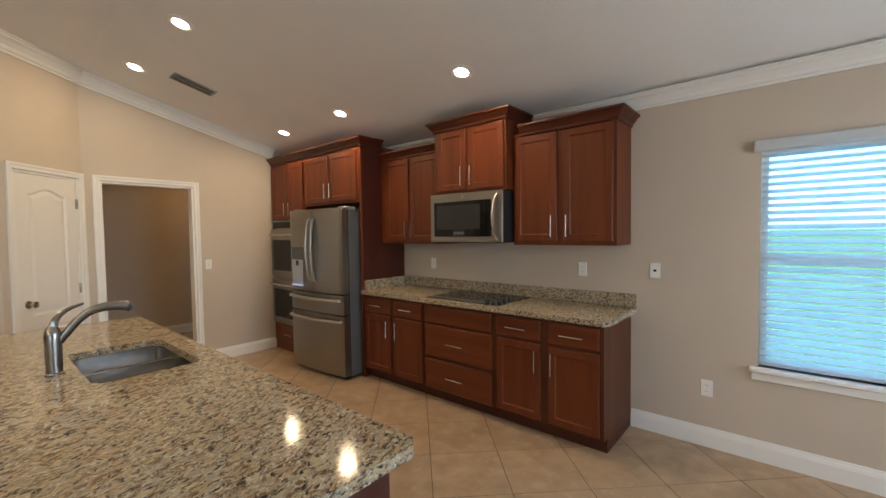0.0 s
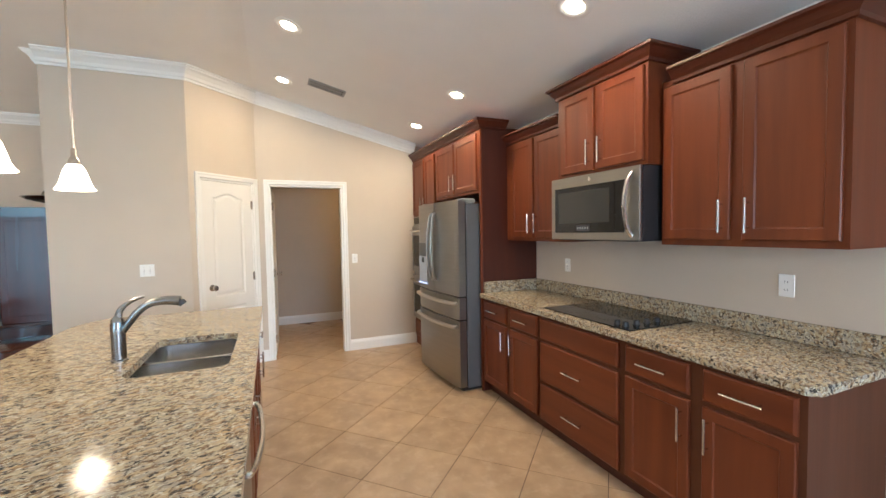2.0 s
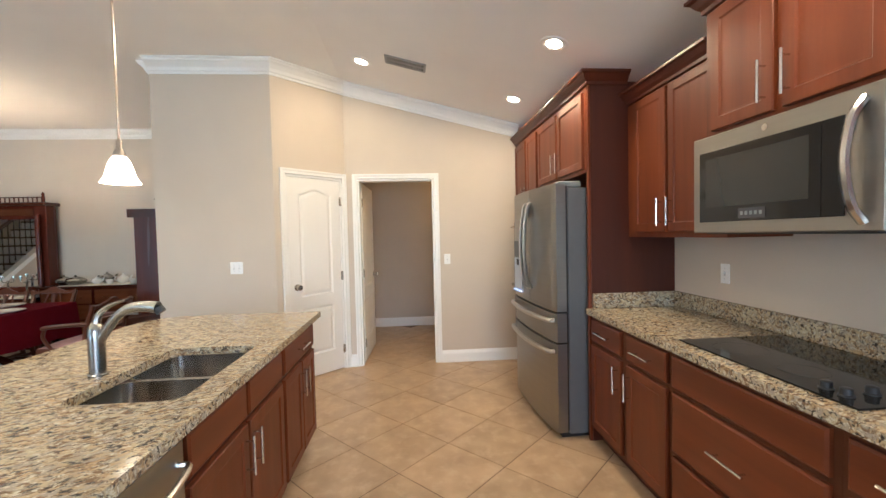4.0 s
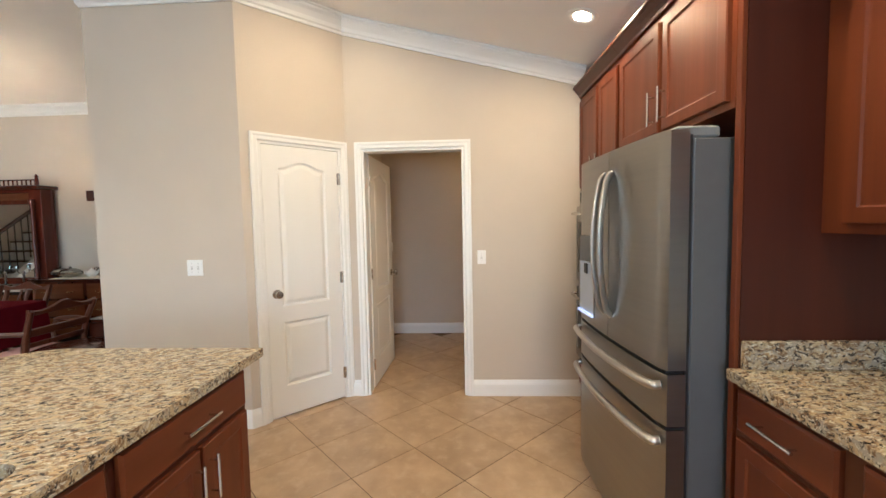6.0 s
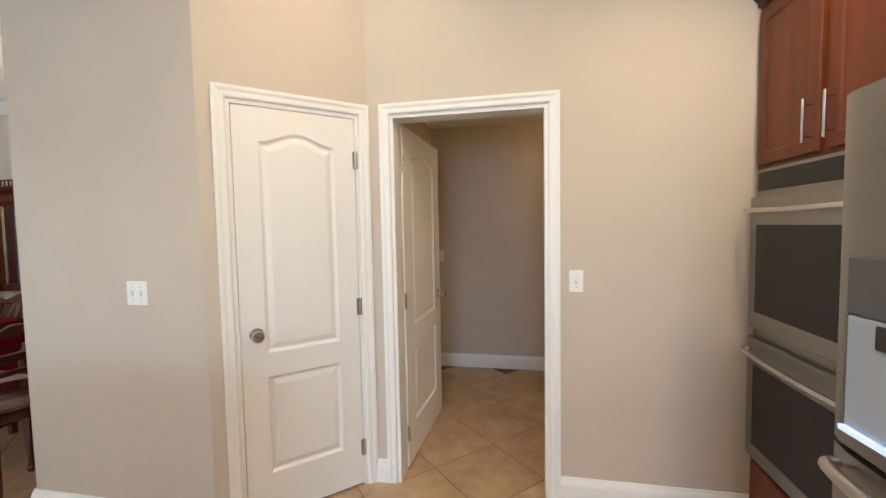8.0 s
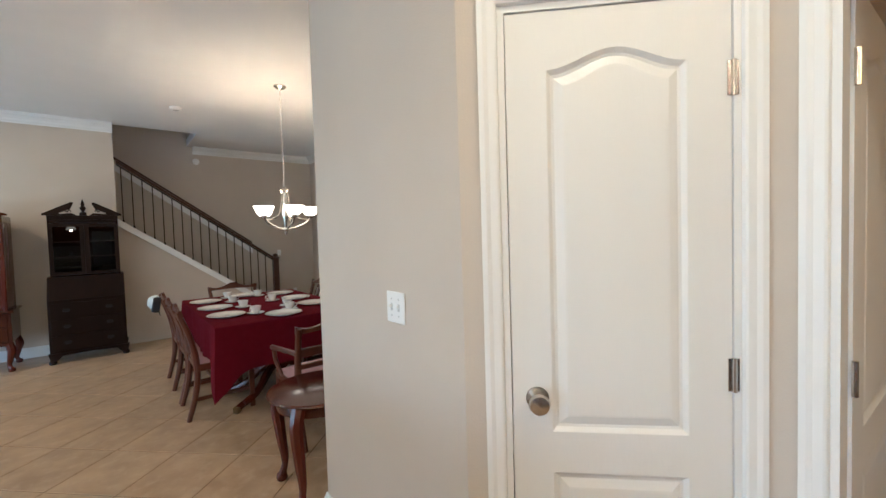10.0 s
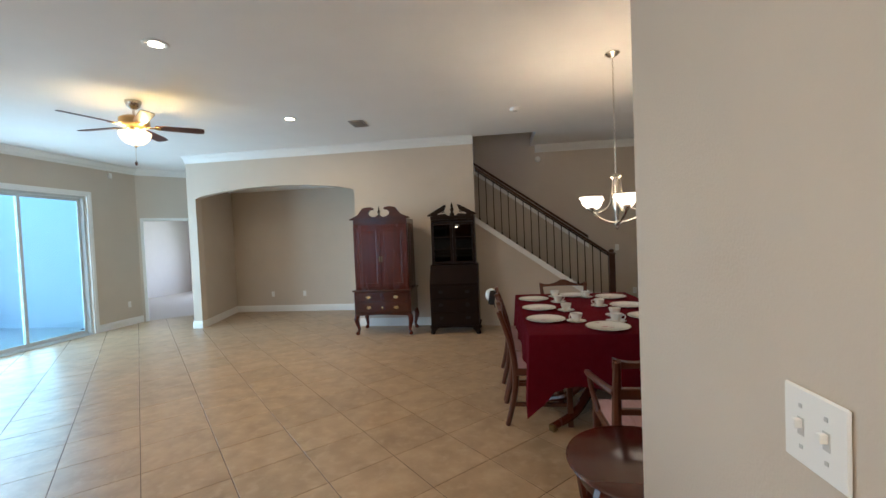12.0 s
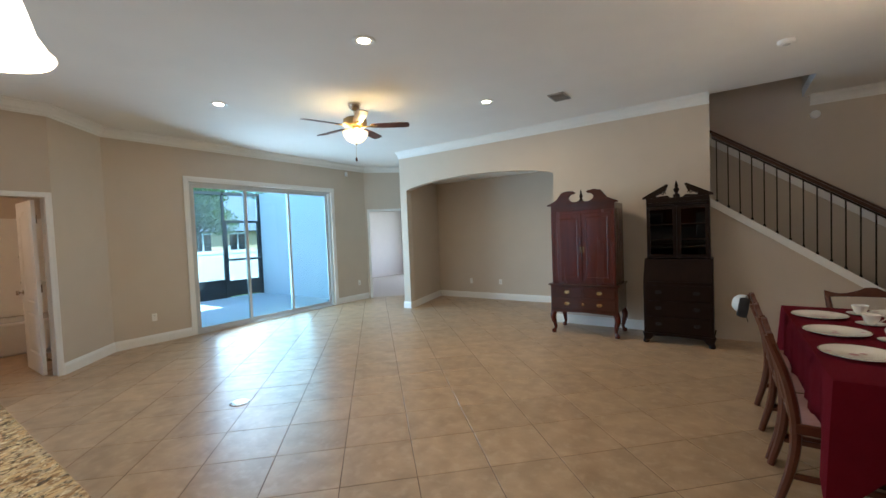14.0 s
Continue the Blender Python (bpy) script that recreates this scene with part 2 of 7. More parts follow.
_l = LEAF.node_tree
_lt = _l.nodes.new("ShaderNodeBsdfTranslucent")
_lt.inputs[0].default_value = (0.16, 0.24, 0.06, 1)
_lm = _l.nodes.new("ShaderNodeMixShader")
_lm.inputs[0].default_value = 0.4
_l.links.new(_l.nodes["Principled BSDF"].outputs[0], _lm.inputs[1])
_l.links.new(_lt.outputs[0], _lm.inputs[2])
_l.links.new(_lm.outputs[0], _l.nodes["Material Output"].inputs[0])
MESHM = mat("insect_screen", (0.12, 0.13, 0.13), 0.9, vary=0.02)
_s = MESHM.node_tree
_st = _s.nodes.new("ShaderNodeBsdfTransparent")
_sm = _s.nodes.new("ShaderNodeMixShader")
_sm.inputs[0].default_value = 0.8
_s.links.new(_s.nodes["Principled BSDF"].outputs[0], _sm.inputs[1])
_s.links.new(_st.outputs[0], _sm.inputs[2])
_s.links.new(_sm.outputs[0], _s.nodes["Material Output"].inputs[0])
CARPET = mat("pale_carpet", (0.62, 0.56, 0.52), 0.95, vary=0.06, scale=40, bump=0.5, bump_scale=300)
PALE = mat("pale_room_paint", (0.72, 0.66, 0.62), 0.8, vary=0.02)
TUBW = mat("tub_surround", (0.80, 0.78, 0.74), 0.2, vary=0.02)

# ---- building helpers ----
ORIGIN = {}


def thing(name, at, label, category, group="", kind=""):
    ob = new(name)
    ob.location = at
    ob.empty_display_size = 0.1
    ORIGIN[ob] = Vector(at)
    return tagged(ob, label, category, group, kind)


def part(name, bm, material, parent=None, label="", smooth=False):
    """Links a bmesh (world places) as one mesh under parent."""
    o = ORIGIN.get(parent, Vector((0, 0, 0)))
    if o.length:
        bmesh.ops.translate(bm, verts=bm.verts, vec=-o)
    bmesh.ops.recalc_face_normals(bm, faces=bm.faces)
    me = bpy.data.meshes.new(name)
    bm.to_mesh(me)
    bm.free()
    if smooth:
        me.shade_smooth()
        me.set_sharp_from_angle(angle=radians(38))
    me.materials.append(material)
    ob = new(name, me)
    if parent:
        ob.parent = parent
    ORIGIN[ob] = o
    if label:
        tagged(ob, label)
    return ob


def box(x0, x1, y0, y1, z0, z1, bm=None, bevel=0.0, m=None):
    bm = bm or bmesh.new()
    r = bmesh.ops.create_cube(bm, size=1)
    v = r["verts"]
    bmesh.ops.scale(bm, verts=v, vec=(abs(x1 - x0), abs(y1 - y0), abs(z1 - z0)))
    bmesh.ops.translate(bm, verts=v, vec=((x0 + x1) / 2, (y0 + y1) / 2, (z0 + z1) / 2))
    if bevel:
        e = list({e for w in v for e in w.link_edges})
        r = bmesh.ops.bevel(bm, geom=e, offset=bevel, segments=1, affect="EDGES", clamp_overlap=True)
        v = list({w for f in r["faces"] for w in f.verts} | {w for w in v if w.is_valid})
    if m is not None:
        bmesh.ops.transform(bm, matrix=m, verts=[w for w in v if w.is_valid])
    return bm


def rod(a, b, r, bm=None, seg=10, r2=None):
    bm = bm or bmesh.new()
    a, b = Vector(a), Vector(b)
    d = b - a
    m = Matrix.Translation((a + b) / 2) @ d.to_track_quat("Z", "Y").to_matrix().to_4x4()
    bmesh.ops.create_cone(bm, cap_ends=True, segments=seg, radius1=r, radius2=r if r2 is None else r2, depth=d.length, matrix=m)
    return bm


def lathe(profile, at=(0, 0, 0), bm=None, seg=20, m=None):
    """Turns (radius, height) pairs round the upright axis."""
    bm = bm or bmesh.new()
    rings = []
    for r, z in profile:
        r = max(r, 0.0006)
        rings.append([bm.verts.new((r * math.cos(2 * math.pi * k / seg), r * math.sin(2 * math.pi * k / seg), z)) for k in range(seg)])
    for p, q in zip(rings, rings[1:]):
        for k in range(seg):
            bm.faces.new((p[k], p[(k + 1) % seg], q[(k + 1) % seg], q[k]))
    bm.faces.new(rings[0][::-1])
    bm.faces.new(rings[-1])
    bmesh.ops.transform(bm, matrix=Matrix.Translation(at) @ (m or Matrix()), verts=[v for ring in rings for v in ring])
    return bm


def prism(outline, depth, m=None, bm=None):
    """Outline in (x, y), pushed along z by depth, then moved by m."""
    bm = bm or bmesh.new()
    lo = [bm.verts.new((x, y, 0)) for x, y in outline]
    hi = [bm.verts.new((x, y, depth)) for x, y in outline]
    n = len(lo)
    f1, f2 = bm.faces.new(lo[::-1]), bm.faces.new(hi)
    for k in range(n):
        bm.faces.new((lo[k], lo[(k + 1) % n], hi[(k + 1) % n], hi[k]))
    f1.normal_update()
    f2.normal_update()
    bmesh.ops.triangulate(bm, faces=[f1, f2])
    if m is not None:
        bmesh.ops.transform(bm, matrix=m, verts=lo + hi)
    return bm


def sweep(points, profile, up=(0, 0, 1), bm=None, closed=False):
    """A profile of (side, up) pairs carried along level or sloping points, mitred at bends; side is to the right of the way."""
    bm = bm or bmesh.new()
    pts = [Vector(p) for p in points]
    up = Vector(up)
    rings = []
    for k, p in enumerate(pts):
        a = (p - pts[k - 1]).normalized() if k else None
        b = (pts[k + 1] - p).normalized() if k + 1 < len(pts) else None
        sa = a.cross(up).normalized() if a else None
        sb = b.cross(up).normalized() if b else None
        if sa and sb:
            s = (sa + sb).normalized()
            s = s / max(0.3, s.dot(sa))
        else:
            s = sa or sb
        rings.append([bm.verts.new(p + s * u + up * v) for u, v in profile])
    n = len(profile)
    for p, q in zip(rings, rings[1:]):
        for k in range(n):
            bm.faces.new((p[k], p[(k + 1) % n], q[(k + 1) % n], q[k]))
    bm.faces.new(rings[0])
    bm.faces.new(rings[-1][::-1])
    return bm


def tube(points, r, bm=None, seg=8, radii=None, flat=1.0):
    """A round bar through points, with its own radius at each."""
    bm = bm or bmesh.new()
    pts = [Vector(p) for p in points]
    rings = []
    side = None
    for k, p in enumerate(pts):
        d = (pts[min(k + 1, len(pts) - 1)] - pts[max(k - 1, 0)]).normalized()
        if side is None:
            side = d.orthogonal().normalized()
        side = (side - d * side.dot(d)).normalized()
        other = d.cross(side)
        rr = radii[k] if radii else r
        rings.append([bm.verts.new(p + side * (rr * math.cos(2 * math.pi * j / seg)) + other * (rr * flat * math.sin(2 * math.pi * j / seg))) for j in range(seg)])
    for p, q in zip(rings, rings[1:]):
        for k in range(seg):
            bm.faces.new((p[k], p[(k + 1) % seg], q[(k + 1) % seg], q[k]))
    bm.faces.new(rings[0][::-1])
    bm.faces.new(rings[-1])
    return bm


def curve_points(ctrl, n=8):
    """A smooth run of points through the control points."""
    c = [Vector(p) for p in ctrl]
    c = [2 * c[0] - c[1]] + c + [2 * c[-1] - c[-2]]
    out = []
    for k in range(1, len(c) - 2):
        for j in range(n):
            t = j / n
            a, b, d, e = c[k - 1], c[k], c[k + 1], c[k + 2]
            out.append(0.5 * ((2 * b) + (d - a) * t + (2 * a - 5 * b + 4 * d - e) * t * t + (3 * b - a - 3 * d + e) * t**3))
    out.append(c[-2])
    return out


def frame_m(origin, right, up):
    """A pose whose x runs along right and y along up, z out of the face."""
    r, u = Vector(right).normalized(), Vector(up).normalized()
    o = r.cross(u)
    m = Matrix.Identity(4)
    for k in range(3):
        m[k][0], m[k][1], m[k][2], m[k][3] = r[k], u[k], o[k], origin[k]
    return m


def structure(name, bm, material, label="", smooth=False):
    return tagged(part(name, bm, material, None, label, smooth), kind="structure")


# ---- the plan ----
YK, XE, XP, ZC, YL, XS, XN, YB, XD = 5.21, -3.90, -3.34, 3.095, -4.321, 4.251, 3.58, -5.42, -5.82
Y_BREAK, PITCH = 2.70, 0.244
T = 0.12


def ceil_z(y):
    return ZC - PITCH * max(0.0, y - Y_BREAK)


def wall_run(a, b, z0, z1, thick=T, holes=(), bm=None):
    """A wall from a to b (plan), its face on the left of the way, thickness to the right; holes are (from, to, low, high) along it."""
    bm = bm or bmesh.new()
    a, b = Vector((*a, 0)), Vector((*b, 0))
    d = b - a
    length = d.length
    m = frame_m(a, d, (0, 0, 1))  # x along, y up, z out to the right of the way
    cuts = sorted({0, length, *[h[0] for h in holes], *[h[1] for h in holes]})
    for s, e in zip(cuts, cuts[1:]):
        mid = (s + e) / 2
        inside = [h for h in holes if h[0] < mid < h[1]]
        spans, low = [], z0
        for h in sorted(inside, key=lambda h: h[2]):
            if h[2] > low:
                spans.append((low, h[2]))
            low = h[3]
        if low < z1:
            spans.append((low, z1))
        for lo, hi in spans:
            box(s, e, lo, hi, 0, thick, bm, m=m)
    return bm


ZT = 3.25
DW0, DW1, DWZ = 2.832, 3.665, 2.059
WX0, WX1, WZ0, WZ1 = 1.19, 2.105, 0.612, 2.00
structure("wall_north", wall_run((XN, YK), (XE - T, YK), 0, ZT, holes=((XN - WX1, XN - WX0, WZ0, WZ1),)), PAINT, "greige painted kitchen wall with one window")
structure("wall_end", wall_run((XE, YK), (XE, Y_BREAK - 0.02), 0, ZT, holes=((YK - DW1, YK - DW0, -0.01, DWZ),)), PAINT, "greige painted wall with a hall doorway")
PA, PB = Vector((XE, 2.70, 0)), Vector((XP, 2.12, 0))
PD = (PB - PA).normalized()
PLEN = (PB - PA).length
PH0, PH1 = 0.053, 0.689  # pantry door opening along the slanted wall
structure("wall_pantry", wall_run(PA[:2], PB[:2], 0, ZT, holes=((PH0, PH1, -0.01, DWZ),)), PAINT, "greige painted slanted wall round the pantry door")
structure("wall_pillar", wall_run((XP, 2.12), (XP, 1.05), 0, ZT), PAINT, "greige painted wall beside the dining room")
structure("wall_dining_north", wall_run((XP - T, 1.05), (XD, 1.05), 0, ZT), PAINT)
structure("wall_dining_west", wall_run((XD, 1.05), (XD, YB - T), 0, 5.2), PAINT, "greige painted dining room wall")
structure("wall_stair_back", wall_run((XD, YB), (-0.60, YB), 0, 5.2), PAINT, "greige painted stairwell wall")
# the long wall with the arched niche
NX0, NX1, NZS, NZP = -0.56, 2.40, 2.335, 2.49


def arch_wall():
    bm = box(-2.60, NX0, YL - 0.14, YL, 0, ZT)
    box(NX1, 2.56, YL - 0.14, YL, 0, ZT, bm)
    n = 28
    prev = None
    for k in range(n + 1):
        u = k / n
        x = NX0 + (NX1 - NX0) * u
        z = NZS + (NZP - NZS) * max(0.0, 1 - (2 * u - 1) ** 2) ** 0.75
        ring = [bm.verts.new(p) for p in ((x, YL, z), (x, YL - 0.14, z), (x, YL - 0.14, ZT), (x, YL, ZT))]
        if prev:
            for j in range(4):
                bm.faces.new((prev[j], prev[(j + 1) % 4], ring[(j + 1) % 4], ring[j]))
        prev = ring
    return bm


structure("wall_south", arch_wall(), PAINT, "greige painted wall with a wide arched niche")
YN = -5.92
structure("wall_niche_back", wall_run((-0.60, YN), (2.90, YN), 0, ZT), PAINT, "greige painted back of the niche")
structure("wall_niche_side_1", wall_run((2.80, YN), (2.42, YL - 0.14), 0, ZT, thick=0.11), PAINT)
structure("wall_niche_side_2", box(-0.72, -0.60, YN - T, YL - 0.14, 0, ZT), PAINT)
structure("ceiling_niche", prism([(-0.60, YN), (2.80, YN), (2.44, YL - 0.14), (-0.60, YL - 0.14)], 0.08, Matrix.Translation((0, 0, 2.62))), CEIL)
structure("wall_passage", box(2.80, 2.92, -7.2, YN - T, 0, ZT), PAINT)
# slanted wall with the bedroom doorway
BA, BB = (2.56, -6.70), (XS, -5.0)
BLEN = (Vector(BB) - Vector(BA)).length
structure("wall_bedroom", wall_run(BA, BB, 0, ZT, holes=((BLEN - 0.93, BLEN - 0.10, -0.01, 2.05),)), PAINT)
SY0, SY1, SZ = -3.985, -1.155, 2.45
structure("wall_east", wall_run((XS, -5.0), (XS, -0.07), 0, ZT, thick=0.16, holes=((SY0 + 5.0, SY1 + 5.0, -0.01, SZ),)), PAINT, "greige painted wall round the sliding glass door")
structure("wall_east_slant", wall_run((XS, -0.07), (XN, 0.60), 0, ZT), PAINT)
structure("wall_east_bath", wall_run((XN, 0.60), (XN, YK + T), 0, ZT, holes=((0.06, 0.82, -0.01, 2.05), (2.05, 3.95, 0.62, 2.12))), PAINT)
# hall behind the doorway
HZ = 2.44
structure("wall_hall_back", wall_run((-5.85, 5.3), (-5.85, 2.50), 0, HZ), PAINT, "tan painted hall wall")
structure("wall_hall_left", wall_run((-5.85, 2.62), (-4.02, 2.62), 0, HZ), PAINT)
structure("wall_hall_right", wall_run((-4.02, 5.2), (-5.85, 5.2), 0, HZ), PAINT)
structure("ceiling_hall", box(-5.97, -4.02, 2.5, 5.32, HZ, HZ + 0.1), CEIL)
structure("ceiling_pantry", prism([(-5.97, 1.17), (-3.46, 1.17), (-3.46, 2.10), (-4.02, 2.62), (-5.97, 2.62)], 0.08, Matrix.Translation((0, 0, HZ + 0.1))), CEIL)
structure("wall_pantry_west", box(-5.97, -5.85, 1.25, 2.50, 0, HZ + 0.1), PAINT)
# unseen slab, added outside to keep direct sun out of the bedroom
structure("bedroom_sun_block", box(1.8, 8.0, -13.2, -10.34, 2.82, 2.95), TRIM)
structure("pantry_back", box(-5.0, -3.46, 1.17, 1.25, 0, HZ), PAINT)
# bathroom and bedroom shells
structure("wall_bath", wall_run((6.2, -0.14), (6.2, 2.6), 0, 2.6), PAINT)
structure("wall_bath_side_1", wall_run((XS + 0.17, -0.02), (6.2, -0.02), 0, 2.6), PAINT)
structure("wall_bath_side_2", wall_run((6.2, 2.6), (XN + T, 2.6), 0, 2.6), PAINT)
structure("ceiling_bath", prism([(XN + T, 0.7), (XS + 0.17, 0.02), (6.4, -0.14), (6.4, 2.8), (XN + T, 2.8)], 0.1, Matrix.Translation((0, 0, 2.6))), CEIL)
structure("wall_bedroom_far", wall_run((2.3, -10.2), (7.5, -10.2), 0, 2.8, holes=((1.2, 4.2, 0.6, 2.4),)), PALE)
structure("wall_bedroom_side_1", wall_run((2.44, -6.4), (2.44, -10.2), 0, 2.8), PALE)
structure("wall_bedroom_side_2", wall_run((7.4, -10.2), (7.4, -5.1), 0, 2.8), PALE)
structure("wall_bedroom_near", wall_run((7.4, -5.1), (4.35, -5.1), 0, 2.8), PALE)
structure("ceiling_bedroom", prism([(2.3, -10.3), (7.5, -10.3), (7.5, -5.0), (4.36, -5.0), (2.3, -7.0)], 0.1, Matrix.Translation((0, 0, 2.75))), CEIL)
lamp("daylight_bedroom", "AREA", (5.0, -10.1, 1.5), 30, (1.0, 0.95, 0.86), 2.8, target=(4.6, -6, 1.0), size_y=1.7)
# ceilings: flat over the living side, falling towards the kitchen wall
_c = prism([(XD - T, 1.17), (XP, 1.17), (XP - 0.7, Y_BREAK), (XN + T, Y_BREAK), (XN + T, 0.5), (XS + 0.2, -0.1), (XS + 0.2, -5.0), (2.5, -6.9), (2.5, YL - 0.12), (-3.62, YL - 0.02), (-3.62, YB - T), (XD - T, YB - T)], 0.12, Matrix.Translation((0, 0, ZC)))
structure("ceiling", _c, CEIL, "white textured flat ceiling")
_m = frame_m((0, Y_BREAK, ZC), (1, 0, 0), (0, 1, -PITCH))
structure("ceiling_slope", prism([(XE - T, 0), (XN + T, 0), (XN + T, 2.9), (XE - T, 2.9)], 0.12, _m), CEIL, "white textured ceiling falling towards the kitchen wall")
structure("ceiling_stairwell", box(-3.8, -0.5, YB - T, YL, 5.2, 5.3), CEIL)
structure("wall_stairwell_end", box(-0.72, -0.60, YB + 0.002, YL - 0.142, ZT + 0.002, 5.2), PAINT)
structure("wall_stairwell_upper", box(-3.74, -3.62, YB, YL - 0.02, ZC + 0.12, 5.2), PAINT)
structure("wall_stairwell_upper_2", box(-3.74, -0.5, YL - 0.14, YL - 0.02, ZT, 5.2), PAINT)
structure("wall_stairwell_end_upper", box(-0.62, -0.5, YB, YL - 0.14, ZT - 0.3, 5.2), PAINT)
# floors
structure("floor", prism([(-6.0, YB - 0.2), (-0.7, YB - 0.2), (-0.7, YN - 0.2), (2.5, YN - 0.2), (2.5, -6.8), (4.4, -5.0), (4.26, -5.0), (4.26, -0.1), (3.72, 0.5), (6.3, 0.5), (6.3, 2.6), (3.7, 2.6), (3.7, 5.33), (-6.0, 5.33)], 0.1, Matrix.Translation((0, 0, -0.1025))), GROUT, "grout bed under diagonal tan floor tiles")
structure("floor_bedroom", prism([(2.44, -10.3), (7.5, -10.3), (7.5, -5.0), (4.30, -5.04), (2.62, -6.75)], 0.1, Matrix.Translation((0, 0, -0.098))), CARPET, "pale carpet")

# ---- trim ----
CROWN = [(0, 0), (0, -0.125), (0.012, -0.125), (0.016, -0.108), (0.030, -0.10), (0.040, -0.075), (0.068, -0.045), (0.090, -0.030), (0.095, -0.015), (0.108, -0.012), (0.108, 0)]
BASE = [(0, 0), (0.016, 0), (0.016, 0.095), (0.012, 0.112), (0.008, 0.122), (0.005, 0.135), (0, 0.135)]


def crown(name, pts, sx=1.0, sz=1.0):
    # the room lies to the right of the way walked
    return structure(name, sweep(pts, [(a * sx, b * sz) for a, b in CROWN]), TRIM, "white crown moulding")


def base(name, pts):
    return structure(name, sweep([(x, y, 0) for x, y in pts], BASE), TRIM, "tall white baseboard")


e = 0.002
crown("trim_crown_kitchen", [(XE + e, YK - e, ceil_z(YK) - e), (XN - e, YK - e, ceil_z(YK) - e)], 0.95, 0.78)
crown("trim_crown_end", [(XE + e, Y_BREAK, ZC - e), (XE + e, YK - 0.6, ceil_z(YK - 0.6) - e)])
crown("trim_crown_pantry", [(XP + e, 1.05 - e, ZC - e), (XP + e, 2.12, ZC - e), (XE + e, Y_BREAK, ZC - e)])
crown("trim_crown_dining", [(XD + e, YB + e, ZC - e), (XD + e, 1.05 - e, ZC - e), (XP + e, 1.05 - e, ZC - e)])
crown("trim_crown_stair", [(-3.70, YB + e, ZC - e), (XD + e, YB + e, ZC - e)])
crown("trim_crown_south", [(2.56, YL + e, ZC - e), (-2.60 - e, YL + e, ZC - e)])
crown("trim_crown_east", [(XN - e, Y_BREAK, ZC - e), (XN - e, 0.60, ZC - e), (XS - e, -0.07, ZC - e), (XS - e, -5.0, ZC - e), (2.60, -6.64, ZC - e)])
base("baseboard_kitchen", [(0.428, YK - e), (XN - e, YK - e)])
base("baseboard_end", [(XE + e, DW1 + 0.058), (XE + e, 4.60)])
base("baseboard_end_2", [(XE + e, Y_BREAK), (XE + e, DW0 - 0.058)])
_q = Vector((0.70, 0.72, 0)) * e
base("baseboard_pillar", [(XD + e, 1.05 - e), (XP + e, 1.05 - e), (XP + e, 2.12), (PB - PD * 0.058).to_2d()])
base("baseboard_dining", [(XD + e, YB + e), (XD + e, 1.05 - e)])
base("baseboard_south", [(NX0, YL + e), (-2.60, YL + e)])
base("baseboard_stair", [(-2.60, YL + e), (-4.70, YL + e)])
base("baseboard_niche", [(2.56 + e, YL - 0.14), (2.56 + e, YL + e), (NX1 - e, YL + e), (NX1 - e, YL - 0.14), (2.42 - e, YL - 0.14), (2.80 - e, YN + e), (-0.60 + e, YN + e)])
base("baseboard_east", [(XS - e, SY0 - 0.075), (XS - e, -5.0)])
base("baseboard_east_2", [(XN - e, 0.62), (XN - e, 0.60), (XS - e, -0.07), (XS - e, SY1 + 0.075)])
base("baseboard_hall", [(-5.85 + e, 2.63), (-5.85 + e, 5.2)])


def casing(name, a, d, w, h, thick=0.018, wide=0.057, n=None):
    """Door trim round an opening: a is its low corner, d the way along the wall, n out of the wall."""
    t = thing(name, a, "white moulded door casing", "door casing", kind="structure")
    a, d = Vector(a), Vector(d).normalized()
    up = Vector((0, 0, 1))
    n = Vector(n)
    prof = [(0, 0), (0.004, 0.010), (0.010, 0.013), (0.030, 0.013), (0.042, thick), (wide, thick), (wide, 0)]

    def stick(p, q, out, name):
        bm = bmesh.new()
        p, q = Vector(p), Vector(q)
        way = (q - p).normalized()
        rings = []
        for at, s in ((p, -1), (q, 1)):
            rings.append([bm.verts.new(at + out * u + n * (v + 0.001) + way * (s * u)) for u, v in prof])
        k = len(prof)
        for i in range(k):
            bm.faces.new((rings[0][i], rings[0][(i + 1) % k], rings[1][(i + 1) % k], rings[1][i]))
        bm.faces.new(rings[0])
        bm.faces.new(rings[1][::-1])
        return part(name, bm, TRIM, t)

    def leg(p, q, out):
        bm = bmesh.new()
        p, q = Vector(p), Vector(q)
        lo = [bm.verts.new(p + out * u + n * (v + 0.001)) for u, v in prof]
        hi = [bm.verts.new(q + out * u + n * (v + 0.001) + up * u) for u, v in prof]
        k = len(prof)
        for i in range(k):
            bm.faces.new((lo[i], lo[(i + 1) % k], hi[(i + 1) % k], hi[i]))
        bm.faces.new(lo)
        bm.faces.new(hi[::-1])
        return part("casing_leg", bm, TRIM, t)

    leg(a, a + up * h, -d)
    leg(a + d * w, a + d * w + up * h, d)
    stick(a + up * h, a + d * w + up * h, up, "casing_head")
    return t


def jamb(name, a, d, w, h, depth, n):
    """Lining of an opening, inside the wall's thickness."""
    a, d, n = Vector(a), Vector(d).normalized(), Vector(n)
    m = frame_m(a, d, (0, 0, 1))
    s = 1 if m.to_3x3() @ Vector((0, 0, 1)) @ n > 0 else -1
    bm = bmesh.new()
    for x0, x1, z0, z1 in ((-0.001, 0.018, 0, h - 0.018), (w - 0.018, w + 0.001, 0, h - 0.018), (-0.001, w + 0.001, h - 0.018, h + 0.001)):
        box(x0, x1, z0, z1, min(0, -s * depth) if s > 0 else 0, 0 if s > 0 else depth, bm, m=m)
    return structure(name, bm, TRIM, "white door jamb")


